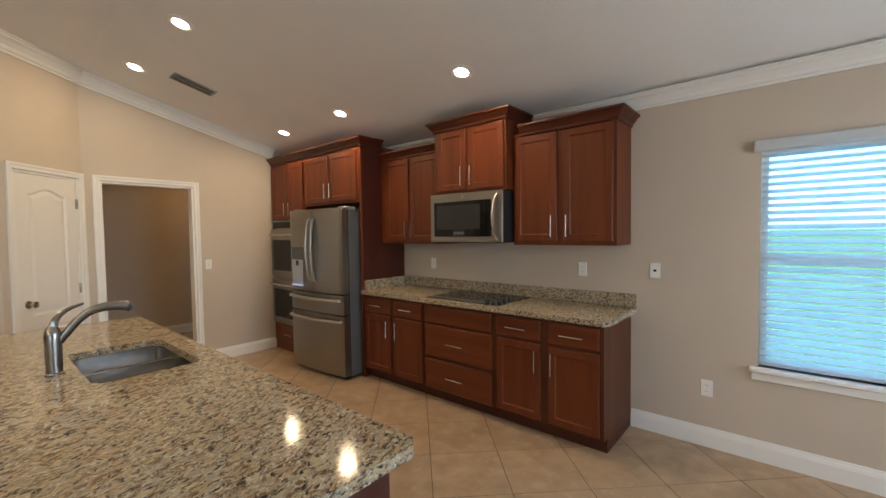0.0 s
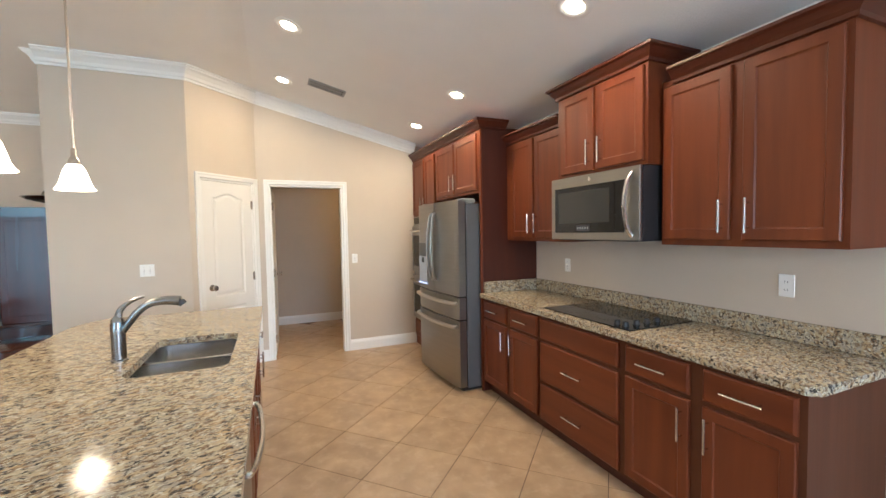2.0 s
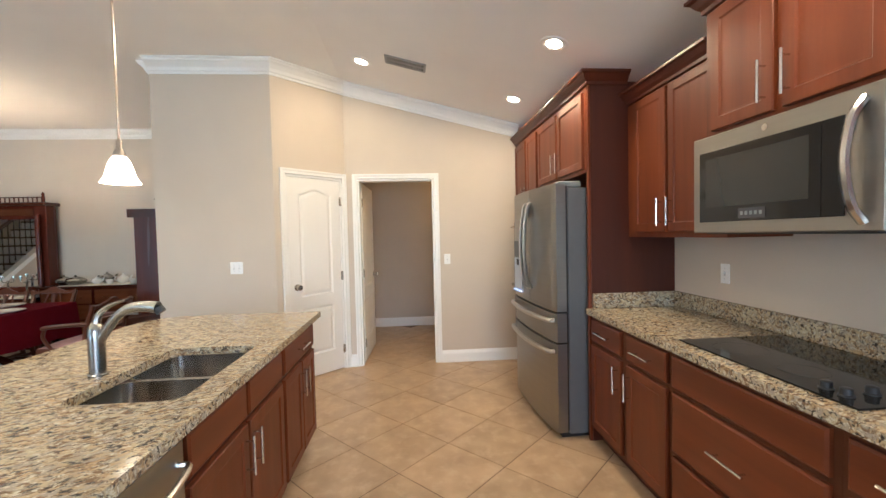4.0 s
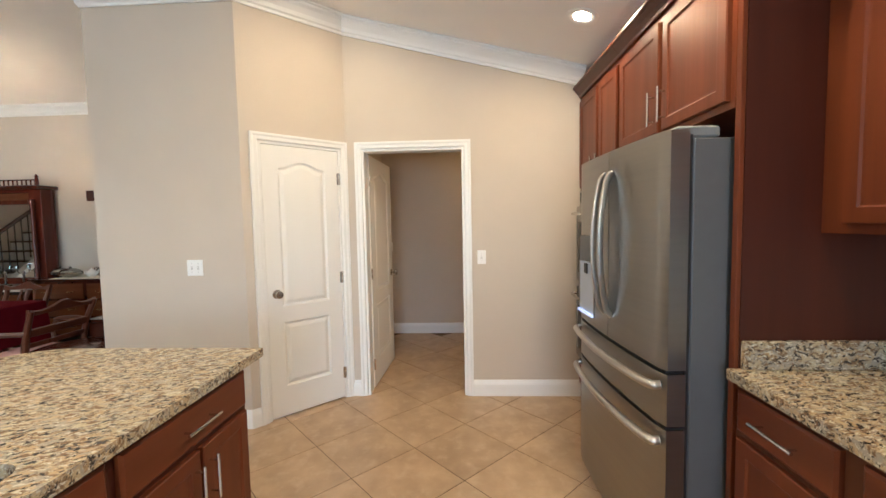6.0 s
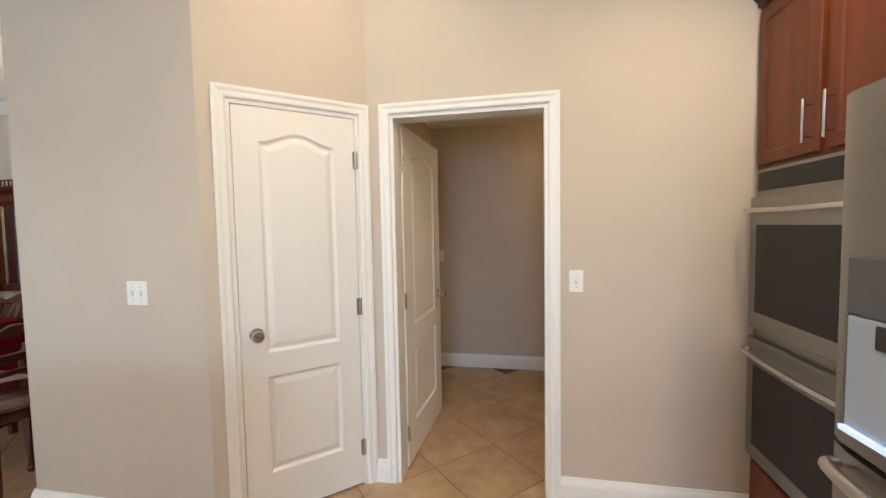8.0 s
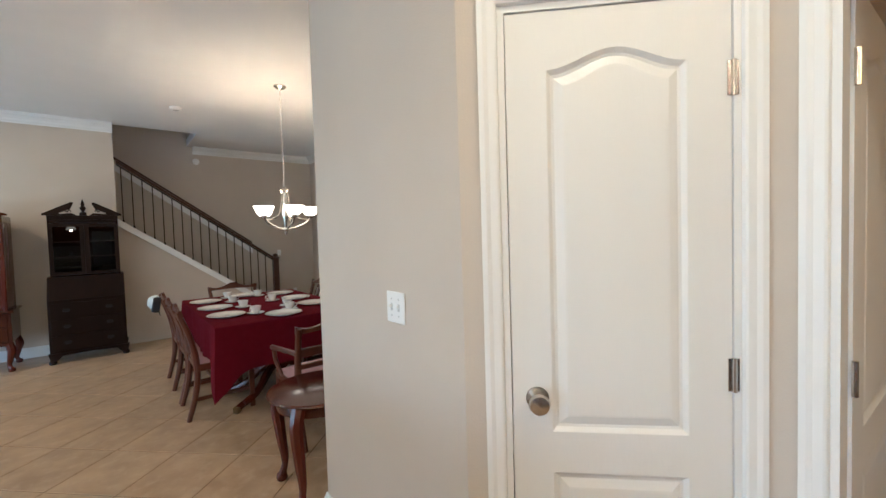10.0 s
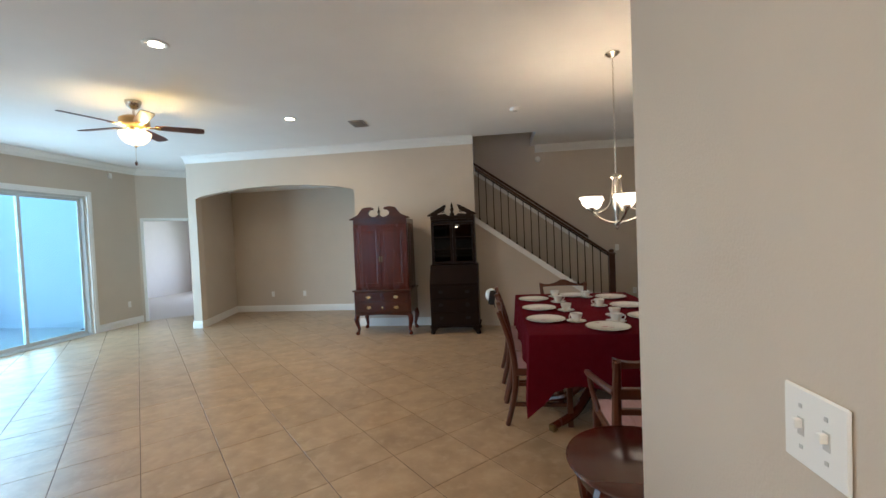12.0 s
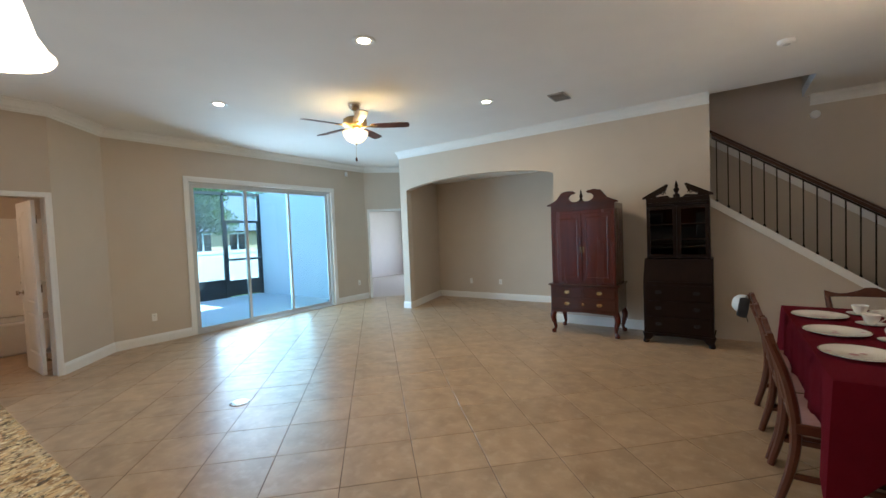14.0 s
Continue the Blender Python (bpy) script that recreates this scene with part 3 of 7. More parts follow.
def panel_door(name, w, h, label, hinge_back=False, thick=0.035):
    """Two-panel moulded door, hinge edge at local x = 0, face at local y = 0, thickness towards +y. The arch-topped panel is above."""
    t = thing(name, (0, 0, 0), label, "door", kind="structure")
    mx = 0.115 * w / 0.61
    fields = ((0.235, 0.725, 0.0), (0.845, h - 0.112, 0.05))

    def outline(low, high, arch, inset):
        x0, x1 = mx + inset, w - mx - inset
        z0, z1 = low + inset, high - inset
        pts = [(x0, z0), (x1, z0), (x1, z1 - arch)]
        if arch:
            for k in range(1, 14):
                u = k / 14
                pts.append((x1 + (x0 - x1) * u, z1 - arch + arch * (0.5 - 0.5 * math.cos(2 * math.pi * u))))
        pts.append((x0, z1 - arch))
        return pts

    bm = bmesh.new()
    rims = []
    for y in (0.0, thick):
        rim = [bm.verts.new(p) for p in ((0, y, 0.012), (w, y, 0.012), (w, y, h), (0, y, h))]
        rims.append(rim)
        loops = [rim] + [[bm.verts.new((x, y, z)) for x, z in outline(*fd, 0.0)] for fd in fields]
        edges = [bm.edges.new((lp[k], lp[(k + 1) % len(lp)])) for lp in loops for k in range(len(lp))]
        bmesh.ops.triangle_fill(bm, edges=edges, use_beauty=True)
    for k in range(4):
        bm.faces.new((rims[0][k], rims[0][(k + 1) % 4], rims[1][(k + 1) % 4], rims[1][k]))
    part("leaf", bm, DOORW, t)
    for side in (0, 1):
        for fd in fields:
            bm = bmesh.new()
            rings = [[bm.verts.new((x, d if side == 0 else thick - d, z)) for x, z in outline(*fd, ins)] for ins, d in ((0, 0.0), (0.004, 0.003), (0.012, 0.010), (0.020, 0.0115), (0.026, 0.009), (0.044, 0.003), (0.050, 0.0025))]
            for p, q in zip(rings, rings[1:]):
                for k in range(len(p)):
                    bm.faces.new((p[k], p[(k + 1) % len(p)], q[(k + 1) % len(q)], q[k]))
            bm.faces.new(rings[-1])
            part("door_panel", bm, DOORW, t)
    for s in (-1, 1):
        kb = lathe([(0.0, 0), (0.032, 0), (0.033, 0.006), (0.012, 0.010), (0.011, 0.030), (0.026, 0.040), (0.030, 0.052), (0.026, 0.064), (0.0, 0.068)], m=Matrix.Rotation(radians(90 if s < 0 else -90), 4, "X"), at=(w - 0.07, 0 if s < 0 else thick, 0.945))
        part("door_knob", kb, NICKEL, t, "satin nickel round knob", smooth=True)
    for z in (0.22, h / 2, h - 0.22):
        y = thick + 0.003 if hinge_back else -0.003
        hg = box(-0.016, 0.012, y - 0.002, y + 0.002, z - 0.045, z + 0.045)
        rod((-0.003, y * 1.1 - 0.002, z - 0.047), (-0.003, y * 1.1 - 0.002, z + 0.047), 0.007, hg, 8)
        part("hinge", hg, NICKEL, t, "nickel hinge")
    return t


# hall doorway
casing("door_casing_1", (XE, DW0, 0), (0, 1, 0), DW1 - DW0, DWZ, n=(1, 0, 0))
jamb("door_jamb_1", (XE, DW0, 0), (0, 1, 0), DW1 - DW0, DWZ, T, (1, 0, 0))
hall_door = panel_door("door_1", 0.793, 2.038, "white two-panel door standing open into the hall")
hall_door.matrix_basis = pose(-4.035, 2.857, 0, 0, 0, 177)
# pantry door
PDD = Vector((-PD.x, -PD.y, 0))  # from the living side to the hall side
PN = Vector((0.719, 0.695, 0))
_a = PA + PD * PH1
casing("door_casing_2", tuple(_a), tuple(PDD), PH1 - PH0, DWZ, n=tuple(PN))
jamb("door_jamb_2", tuple(_a), tuple(PDD), PH1 - PH0, DWZ, T, PN)
pantry_door = panel_door("door_2", 0.594, 2.038, "closed white two-panel pantry door with arched panel", hinge_back=True)
_h = PA + PD * (PH0 + 0.021) - PN * 0.040
pantry_door.matrix_basis = Matrix.Translation(_h) @ Matrix.Rotation(math.atan2(PD.y, PD.x), 4, "Z")
casing("door_casing_3", (XN, 1.42, 0), (0, -1, 0), 0.76, 2.05, n=(-1, 0, 0))
_d = (Vector((*BB, 0)) - Vector((*BA, 0))).normalized()
_bn = Vector((-_d.y, _d.x, 0))
casing("door_casing_4", tuple(Vector((*BA, 0)) + _d * (BLEN - 0.93)), tuple(_d), 0.83, 2.05, n=tuple(_bn))

# ---- kitchen ----


def bar_pull(a, b, out, parent, r=0.0055):
    """Straight bar handle between a and b, standing off along out, on two posts."""
    a, b, out = Vector(a), Vector(b), Vector(out).normalized()
    d = (b - a).normalized()
    off = out * 0.032
    bm = rod(a + off, b + off, r, seg=8)
    for p in (a + d * 0.022, b - d * 0.022):
        rod(p, p + off, r * 0.75, bm, 6)
    return part("handle", bm, CHROME, parent, "satin nickel bar handle", smooth=True)


def cab_door(name, x0, x1, z0, z1, y, parent, handle=None, s=-1, flat=False, mat_=None):
    """A cabinet front on a face at y looking along s: raised rim and sunk field, or a plain slab for drawers."""
    th = 0.02
    m = frame_m((x0, y, z0), (1, 0, 0), (0, 0, 1)) if s < 0 else frame_m((x1, y, z0), (-1, 0, 0), (0, 0, 1))
    w, h = x1 - x0, z1 - z0
    bm = bmesh.new()
    steps = ((0, 0.0), (0, th - 0.004), (0.004, th), (0.05, th), (0.056, th - 0.006), (0.064, th - 0.007)) if not flat else ((0, 0.0), (0, th - 0.006), (0.010, th), (0.014, th))
    rings = []
    for i, o in steps:
        rings.append([bm.verts.new(m @ Vector(p)) for p in ((i, i, o), (w - i, i, o), (w - i, h - i, o), (i, h - i, o))])
    for p, q in zip(rings, rings[1:]):
        for k in range(4):
            bm.faces.new((p[k], p[(k + 1) % 4], q[(k + 1) % 4], q[k]))
    bm.faces.new(rings[-1])
    bm.faces.new(rings[0][::-1])
    d = part(name, bm, mat_ or (CHERRYX if flat else CHERRY), parent)
    f = y + s * th
    if handle == "h":
        c, hl = (x0 + x1) / 2, min(0.16, w * 0.42) / 2 + 0.008
        zc = (z0 + z1) / 2
        bar_pull((c - hl, f, zc), (c + hl, f, zc), (0, s, 0), d)
    elif handle:
        hx = x0 + 0.032 if "l" in handle else x1 - 0.032
        if "t" in handle:
            bar_pull((hx, f, z1 - 0.20), (hx, f, z1 - 0.04), (0, s, 0), d)
        else:
            bar_pull((hx, f, z0 + 0.035), (hx, f, z0 + 0.195), (0, s, 0), d)
    return d


YF = 4.613  # face of the base cabinets
TOE = 0.10
CB = 0.875
W = "dark-stained cherry "


def base_unit(x0, x1, fronts, label, end=False):
    c = thing("base_cabinet", ((x0 + x1) / 2, (YF + YK) / 2, 0), label, "cabinet", "kitchen base cabinets")
    part("body", box(x0 + 0.0005, x1 - 0.0005, YF, YK - 0.004, TOE, CB), CHERRYB, c)
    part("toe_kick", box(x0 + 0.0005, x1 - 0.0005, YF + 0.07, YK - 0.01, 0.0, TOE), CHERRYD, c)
    for n, a, b, z0, z1, h in fronts:
        cab_door(n, a, b, z0, z1, YF, c, h, flat=n == "drawer")
    return c


g = 0.012
base_unit(-2.028, -1.176, [("drawer", -2.0, -1.617, 0.705, 0.85, "h"), ("drawer", -1.555, -1.197, 0.705, 0.85, "h"), ("door", -2.0, -1.617, 0.125, 0.68, "rt"), ("door", -1.555, -1.197, 0.125, 0.68, "lt")], W + "base cabinet with two drawers over two doors")
base_unit(-1.176, -0.417, [("drawer", -1.156, -0.443, 0.705, 0.85, None), ("drawer", -1.156, -0.443, 0.402, 0.682, "h"), ("drawer", -1.156, -0.443, 0.115, 0.378, "h")], W + "base cabinet with three wide drawers under the cooktop")
base_unit(-0.417, 0.424, [("drawer", -0.392, -0.024, 0.705, 0.85, "h"), ("drawer", 0.04, 0.397, 0.705, 0.85, "h"), ("door", -0.392, -0.024, 0.125, 0.68, "rt"), ("door", 0.04, 0.397, 0.125, 0.68, "lt")], W + "base cabinet with two drawers over two doors")


def slab(outline, z0, z1, bevel=0.006):
    bm = prism(outline, z1 - z0, Matrix.Translation((0, 0, z0)))
    return bm


top = tagged(part("countertop", slab([(-2.029, 4.575), (0.43, 4.575), (0.464, 4.609), (0.464, YK - 0.003), (-2.029, YK - 0.003)], 0.877, 0.914), GRAN), "polished speckled granite worktop along the wall", "countertop")
tagged(part("backsplash", box(-2.027, 0.462, YK - 0.024, YK - 0.003, 0.915, 1.015, bevel=0.003), GRAN), "low granite upstand behind the worktop", "backsplash")
tagged(part("backsplash", box(-2.027, -2.005, 4.62, YK - 0.026, 0.915, 1.015, bevel=0.003), GRAN), "short granite upstand against the tall panel", "backsplash")
# cooktop
ck = thing("cooktop", (-0.78, 4.9, 0.914), "black glass electric cooktop set in granite", "cooktop")
part("glass_top", box(-1.172, -0.405, 4.645, 5.155, 0.9145, 0.921, bevel=0.002), BLACK, ck)
for kx, ky in ((-0.49, 4.705), (-0.49, 4.79), (-0.49, 4.875), (-0.49, 4.96), (-0.55, 4.705)):
    part("knob", lathe([(0.021, 0), (0.021, 0.004), (0.017, 0.006), (0.016, 0.024), (0.013, 0.026)], at=(kx, ky, 0.921), seg=14), BLACKP, ck, smooth=True)
RINGM = mat("burner_ring", (0.10, 0.10, 0.105), 0.25)
for bx, by, r in ((-0.99, 4.795, 0.10), (-0.99, 5.02, 0.08), (-0.71, 4.795, 0.075), (-0.71, 5.02, 0.10)):
    bm = bmesh.new()
    a = [[bm.verts.new((bx + q * math.cos(k * math.pi / 16), by + q * math.sin(k * math.pi / 16), 0.9214)) for k in range(32)] for q in (r - 0.002, r)]
    for k in range(32):
        bm.faces.new((a[0][k], a[1][k], a[1][(k + 1) % 32], a[0][(k + 1) % 32]))
    part("burner_ring", bm, RINGM, ck)

YU = 4.878
CRN = [(0, 0), (0.012, 0.004), (0.014, 0.022), (0.030, 0.038), (0.046, 0.062), (0.062, 0.070), (0.062, 0.085), (0, 0.085)]


CHERRYDX = wood("cherry_crown", (0.04, 0.009, 0.004), (0.10, 0.023, 0.008), 0.36, along="X")


def cab_crown(pts, z, parent):
    part("crown", sweep([(x, y, z) for x, y in pts], CRN), CHERRYDX, parent)


def upper(x0, x1, y, z0, z1, doors, label, crown_pts):
    c = thing("wall_cabinet", ((x0 + x1) / 2, (y + YK) / 2, z0), label, "cabinet", "kitchen wall cabinets")
    part("body", box(x0 + 0.0005, x1 - 0.0005, y, YK - 0.004, z0, z1), CHERRY, c)
    for a, b, d0, d1, h in doors:
        cab_door("door", a, b, d0, d1, y, c, h)
    cab_crown(crown_pts, z1 - 0.03, c)
    return c


upper(-0.396, 0.42, YU, 1.39, 2.29, [(-0.375, -0.018, 1.422, 2.25, "rb"), (0.038, 0.398, 1.422, 2.25, "lb")], W + "wall cabinet with two doors", [(0.422, YK - 0.01), (0.422, YU - 0.002), (-0.325, YU - 0.002)][::-1])
upper(-1.158, -0.4, 4.772, 1.842, 2.43, [(-1.112, -0.797, 1.866, 2.388, "rb"), (-0.762, -0.42, 1.866, 2.388, "lb")], W + "short cabinet over the microwave, standing proud", [(-0.398, YK - 0.01), (-0.398, 4.77), (-1.16, 4.77), (-1.16, YK - 0.01)][::-1])
upper(-2.028, -1.163, YU, 1.39, 2.29, [(-1.935, -1.603, 1.422, 2.25, "rb"), (-1.578, -1.185, 1.422, 2.25, "lb")], W + "wall cabinet with two doors beside the tall panel", [(-2.026, YU - 0.002), (-1.235, YU - 0.002)])

# microwave
mw = thing("microwave", (-0.797, 4.95, 1.41), "stainless over-the-range microwave with dark window", "microwave")
MX0, MX1, MY = -1.182, -0.412, 4.726
part("body", box(MX0 + 0.001, MX1 - 0.001, MY + 0.024, YK - 0.004, 1.425, 1.838), BLACKP, mw)
part("front", box(MX0, MX1, MY, MY + 0.023, 1.415, 1.838, bevel=0.004), STEEL, mw, "brushed stainless door")
part("window", box(MX0 + 0.045, MX1 - 0.175, MY - 0.005, MY - 0.0005, 1.462, 1.768, bevel=0.002), BLACK, mw)
part("control_strip", box(MX1 - 0.174, MX1 - 0.105, MY - 0.0045, MY - 0.0005, 1.462, 1.768, bevel=0.001), BLACK, mw)
part("window_mesh", box(MX0 + 0.085, MX1 - 0.215, MY - 0.0058, MY - 0.0052, 1.525, 1.735), mat("window_mesh", (0.022, 0.024, 0.024), 0.22), mw)
part("display", box(-0.915, -0.79, MY - 0.0068, MY - 0.0060, 1.472, 1.512), mat("display_grey", (0.05, 0.05, 0.06), 0.25), mw, "small grey display with digits")
for k in range(5):
    part("digit", box(-0.905 + k * 0.022, -0.892 + k * 0.022, MY - 0.0075, MY - 0.0069, 1.485, 1.50), GREYD, mw)
part("badge", lathe([(0.013, 0), (0.013, 0.002), (0.0, 0.0025)], at=(-0.80, MY - 0.0005, 1.805), m=Matrix.Rotation(radians(90), 4, "X"), seg=14), CHROME, mw)
hp = curve_points([(MX1 - 0.055, MY - 0.001, 1.80), (MX1 - 0.062, MY - 0.034, 1.74), (MX1 - 0.070, MY - 0.047, 1.62), (MX1 - 0.062, MY - 0.034, 1.50), (MX1 - 0.055, MY - 0.001, 1.442)], 5)
part("handle", tube(hp, 0.014, seg=8, flat=1.4), CHROME, mw, "curved steel handle", smooth=True)
part("vent", box(MX0 + 0.045, MX1 - 0.04, MY + 0.03, 5.05, 1.408, 1.425), BLACKP, mw)

# tall oven unit, fridge surround
YT = 4.60
tp = thing("tall_panel", (-2.04, 4.9, 0), "tall dark cherry side panel beside the refrigerator", "cabinet panel")
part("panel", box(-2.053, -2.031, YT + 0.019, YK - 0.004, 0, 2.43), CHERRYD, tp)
part("edge_strip", box(-2.058, -2.0305, YT, YT + 0.018, 0, 2.43, bevel=0.002), CHERRY, tp)
fc = thing("fridge_cabinet", (-2.57, 4.9, 1.83), W + "cabinet with two doors above the refrigerator", "cabinet")
part("body", box(-3.085, -2.059, YT, YK - 0.004, 1.832, 2.43), CHERRY, fc)
cab_door("door", -3.055, -2.588, 1.86, 2.372, YT, fc, "rb")
cab_door("door", -2.55, -2.085, 1.86, 2.372, YT, fc, "lb")
cab_crown([(-3.086, YT - 0.002), (-2.028, YT - 0.002), (-2.028, YK - 0.34)], 2.405, fc)
oc = thing("oven_cabinet", (-3.48, 4.9, 0), W + "tall cabinet housing a double wall oven", "cabinet")
part("body", box(XE + 0.004, -3.087, YT, YK - 0.004, 0, 2.43), CHERRY, oc)
cab_door("door", -3.868, -3.475, 1.70, 2.372, YT, oc, "rb")
cab_door("door", -3.428, -3.112, 1.70, 2.372, YT, oc, "lb")
cab_door("drawer", -3.868, -3.112, 0.12, 0.325, YT, oc, "h", flat=True)
cab_crown([(XE + 0.004, YT - 0.002), (-3.088, YT - 0.002)], 2.405, oc)
ov = thing("double_oven", (-3.49, YT, 0.345), "stainless double wall oven with dark glass doors", "oven")
part("body", box(-3.86, -3.12, YT - 0.018, YT - 0.001, 0.345, 1.68, bevel=0.002), STEEL, ov)
part("control_panel", box(-3.84, -3.14, YT - 0.024, YT - 0.0185, 1.585, 1.665, bevel=0.001), BLACK, ov)
for z0, z1 in ((0.37, 0.925), (0.975, 1.555)):
    d = part("oven_door", box(-3.855, -3.125, YT - 0.045, YT - 0.019, z0, z1, bevel=0.003), STEEL, ov)
    part("window", box(-3.80, -3.18, YT - 0.048, YT - 0.0455, z0 + 0.07, z1 - 0.12), BLACK, d)
    part("handle", tube(curve_points([(-3.82, YT - 0.046, z1 - 0.05), (-3.80, YT - 0.09, z1 - 0.055), (-3.49, YT - 0.10, z1 - 0.06), (-3.18, YT - 0.09, z1 - 0.055), (-3.16, YT - 0.046, z1 - 0.05)], 4), 0.011, seg=8), CHROME, d, smooth=True)


def fridge():
    """French-door refrigerator; local x along the front, y backwards, door faces bulge towards -y."""
    f = thing("refrigerator", (0, 0, 0), "stainless french-door refrigerator with two bottom drawers", "refrigerator")
    w = 0.915
    part("body", box(0.004, w - 0.004, 0.105, 0.76, 0.03, 1.735, bevel=0.004), STEELD, f, "dark grey steel case")
    part("foot_grille", box(0.03, w - 0.03, 0.06, 0.75, 0.0, 0.03), BLACKP, f)
    for x0 in (0.012, w - 0.125):
        part("hinge_cover", box(x0 + 0.02, x0 + 0.108, 0.05, 0.21, 1.74, 1.782, bevel=0.008), HINGEC, f, "pale grey hinge cover")

    def front(x0, x1, z0, z1, name):
        n = 14
        o = [(x0, 0.088)]
        for k in range(n + 1):
            x = x0 + (x1 - x0) * k / n
            u = abs((x - w / 2) / (w / 2))
            o.append((x, 0.022 * u * u - 0.012 + 0.010 * max(0.0, (u - 0.965) / 0.035) ** 2))
        o.append((x1, 0.088))
        bm = prism(o, z1 - z0, Matrix.Translation((0, 0, z0)))
        return part(name, bm, STEEL, f, smooth=True)

    dl = front(0.0, w / 2 - 0.003, 0.888, 1.765, "door")
    dr = front(w / 2 + 0.003, w, 0.888, 1.765, "door")
    d2 = front(0.0, w, 0.675, 0.872, "drawer")
    d3 = front(0.0, w, 0.045, 0.659, "drawer")
    part("gasket", box(0.012, w - 0.012, 0.089, 0.1045, 0.05, 1.75), BLACKP, f, "black door gasket")
    # water dispenser in the first door
    px0, px1 = 0.065, 0.285
    rec = box(px0, px1, -0.0125, 0.03, 1.225, 1.365, bevel=0.003)
    part("dispenser_panel", rec, STEELD, dl, "grey touch panel")
    part("dispenser_recess", box(px0 + 0.004, px1 - 0.004, -0.0130, 0.02, 0.945, 1.222, bevel=0.002), DISPM, dl, "dispenser niche with its blue light put into the colour")
    part("dispenser_rim", box(px0, px0 + 0.008, -0.016, 0.02, 0.938, 1.224), STEEL, dl)
    part("dispenser_rim", box(px1 - 0.008, px1, -0.016, 0.0, 0.938, 1.224), STEEL, dl)
    part("dispenser_spout", box((px0 + px1) / 2 - 0.02, (px0 + px1) / 2 + 0.02, -0.022, -0.0135, 1.16, 1.215, bevel=0.003), BLACKP, dl)
    # the tray emits faint blue in place of light falling on it
    part("dispenser_tray", box(px0 + 0.006, px1 - 0.006, -0.026, -0.0125, 0.938, 0.950), glow("tray_glow", (0.35, 0.5, 1.0), 0.3), dl, "small dispenser tray, itself glowing blue as if lit")
    for s, d in ((-1, dl), (1, dr)):
        x = w / 2 + s * 0.036
        pts = curve_points([(x, -0.012, 1.665), (x + s * 0.002, -0.040, 1.625), (x + s * 0.006, -0.062, 1.48), (x + s * 0.008, -0.069, 1.335), (x + s * 0.006, -0.062, 1.19), (x + s * 0.002, -0.040, 1.045), (x, -0.012, 1.00)], 5)
        part("handle", tube(pts, 0.013, seg=10, flat=1.5), HANDLEM, d, "long curved steel handle", smooth=True)
    for z, d in ((0.828, d2), (0.612, d3)):
        pts = curve_points([(0.025, 0.008, z), (0.045, -0.028, z - 0.002), (w * 0.25, -0.052, z - 0.005), (w / 2, -0.062, z - 0.007), (w * 0.75, -0.052, z - 0.005), (w - 0.045, -0.028, z - 0.002), (w - 0.025, 0.008, z)], 6)
        part("handle", tube(pts, 0.017, seg=10, flat=0.75), HANDLEM, d, "bowed steel drawer handle", smooth=True)
        # near-black strip paints the shade in the gap above the drawer
        part("gap_shade_strip", box(0.01, w - 0.01, 0.02, 0.088, z + 0.0475, z + 0.059), DARKIN, d)
    for k in range(6):
        part("badge", box(w - 0.225 + k * 0.021, w - 0.211 + k * 0.021, -0.002 + 0.002 * k, 0.01, 1.636, 1.645), CHROME, dr)
    return f


fr = fridge()
fr.matrix_basis = pose(-2.983, 4.323, 0, 0, 0, 3.0)

# island
IX0, IX1, IY0, IY1 = -2.295, 0.547, 1.64, 2.755
o = [(IX1 - 0.03, IY1), (IX0, IY1)]
for k in range(0, 9):
    a = math.pi + k / 8 * math.pi / 2
    o.append((IX0 + 0.28 + 0.28 * math.cos(a), IY0 + 0.22 + 0.22 * math.sin(a)))
o += [(IX1 - 0.25, IY0)]
for k in range(1, 9):
    a = -math.pi / 2 + k / 8 * math.pi / 2
    o.append((IX1 - 0.25 + 0.25 * math.cos(a), IY0 + 0.25 + 0.25 * math.sin(a)))
o += [(IX1, IY1 - 0.03)]
SX0, SX1, SYA, SYB = -1.425, -0.75, 2.25, 2.645  # sink cut-out


def island_top():
    bm = bmesh.new()
    rim = [bm.verts.new((x, y, 0.914)) for x, y in o]
    inner = []
    r = 0.06
    for cx, cy, a0 in ((SX1 - r, SYB - r, 0), (SX0 + r, SYB - r, 90), (SX0 + r, SYA + r, 180), (SX1 - r, SYA + r, 270)):
        for k in range(6):
            a = radians(a0 + 18 * k)
            inner.append(bm.verts.new((cx + r * math.cos(a), cy + r * math.sin(a), 0.914)))
    edges = []
    for ring in (rim, inner):
        for k in range(len(ring)):
            edges.append(bm.edges.new((ring[k], ring[(k + 1) % len(ring)])))
    res = bmesh.ops.triangle_fill(bm, edges=edges, use_beauty=True)
    faces = [f for f in res["geom"] if isinstance(f, bmesh.types.BMFace)]
    r2 = bmesh.ops.extrude_face_region(bm, geom=faces)
    bmesh.ops.translate(bm, verts=[v for v in r2["geom"] if isinstance(v, bmesh.types.BMVert)], vec=(0, 0, -0.037))
    return bm


tagged(part("island_countertop", island_top(), GRAN), "large polished speckled granite island top with sink cut-out", "countertop")
IB = 2.705
BX0, BX1 = -2.215, 0.47


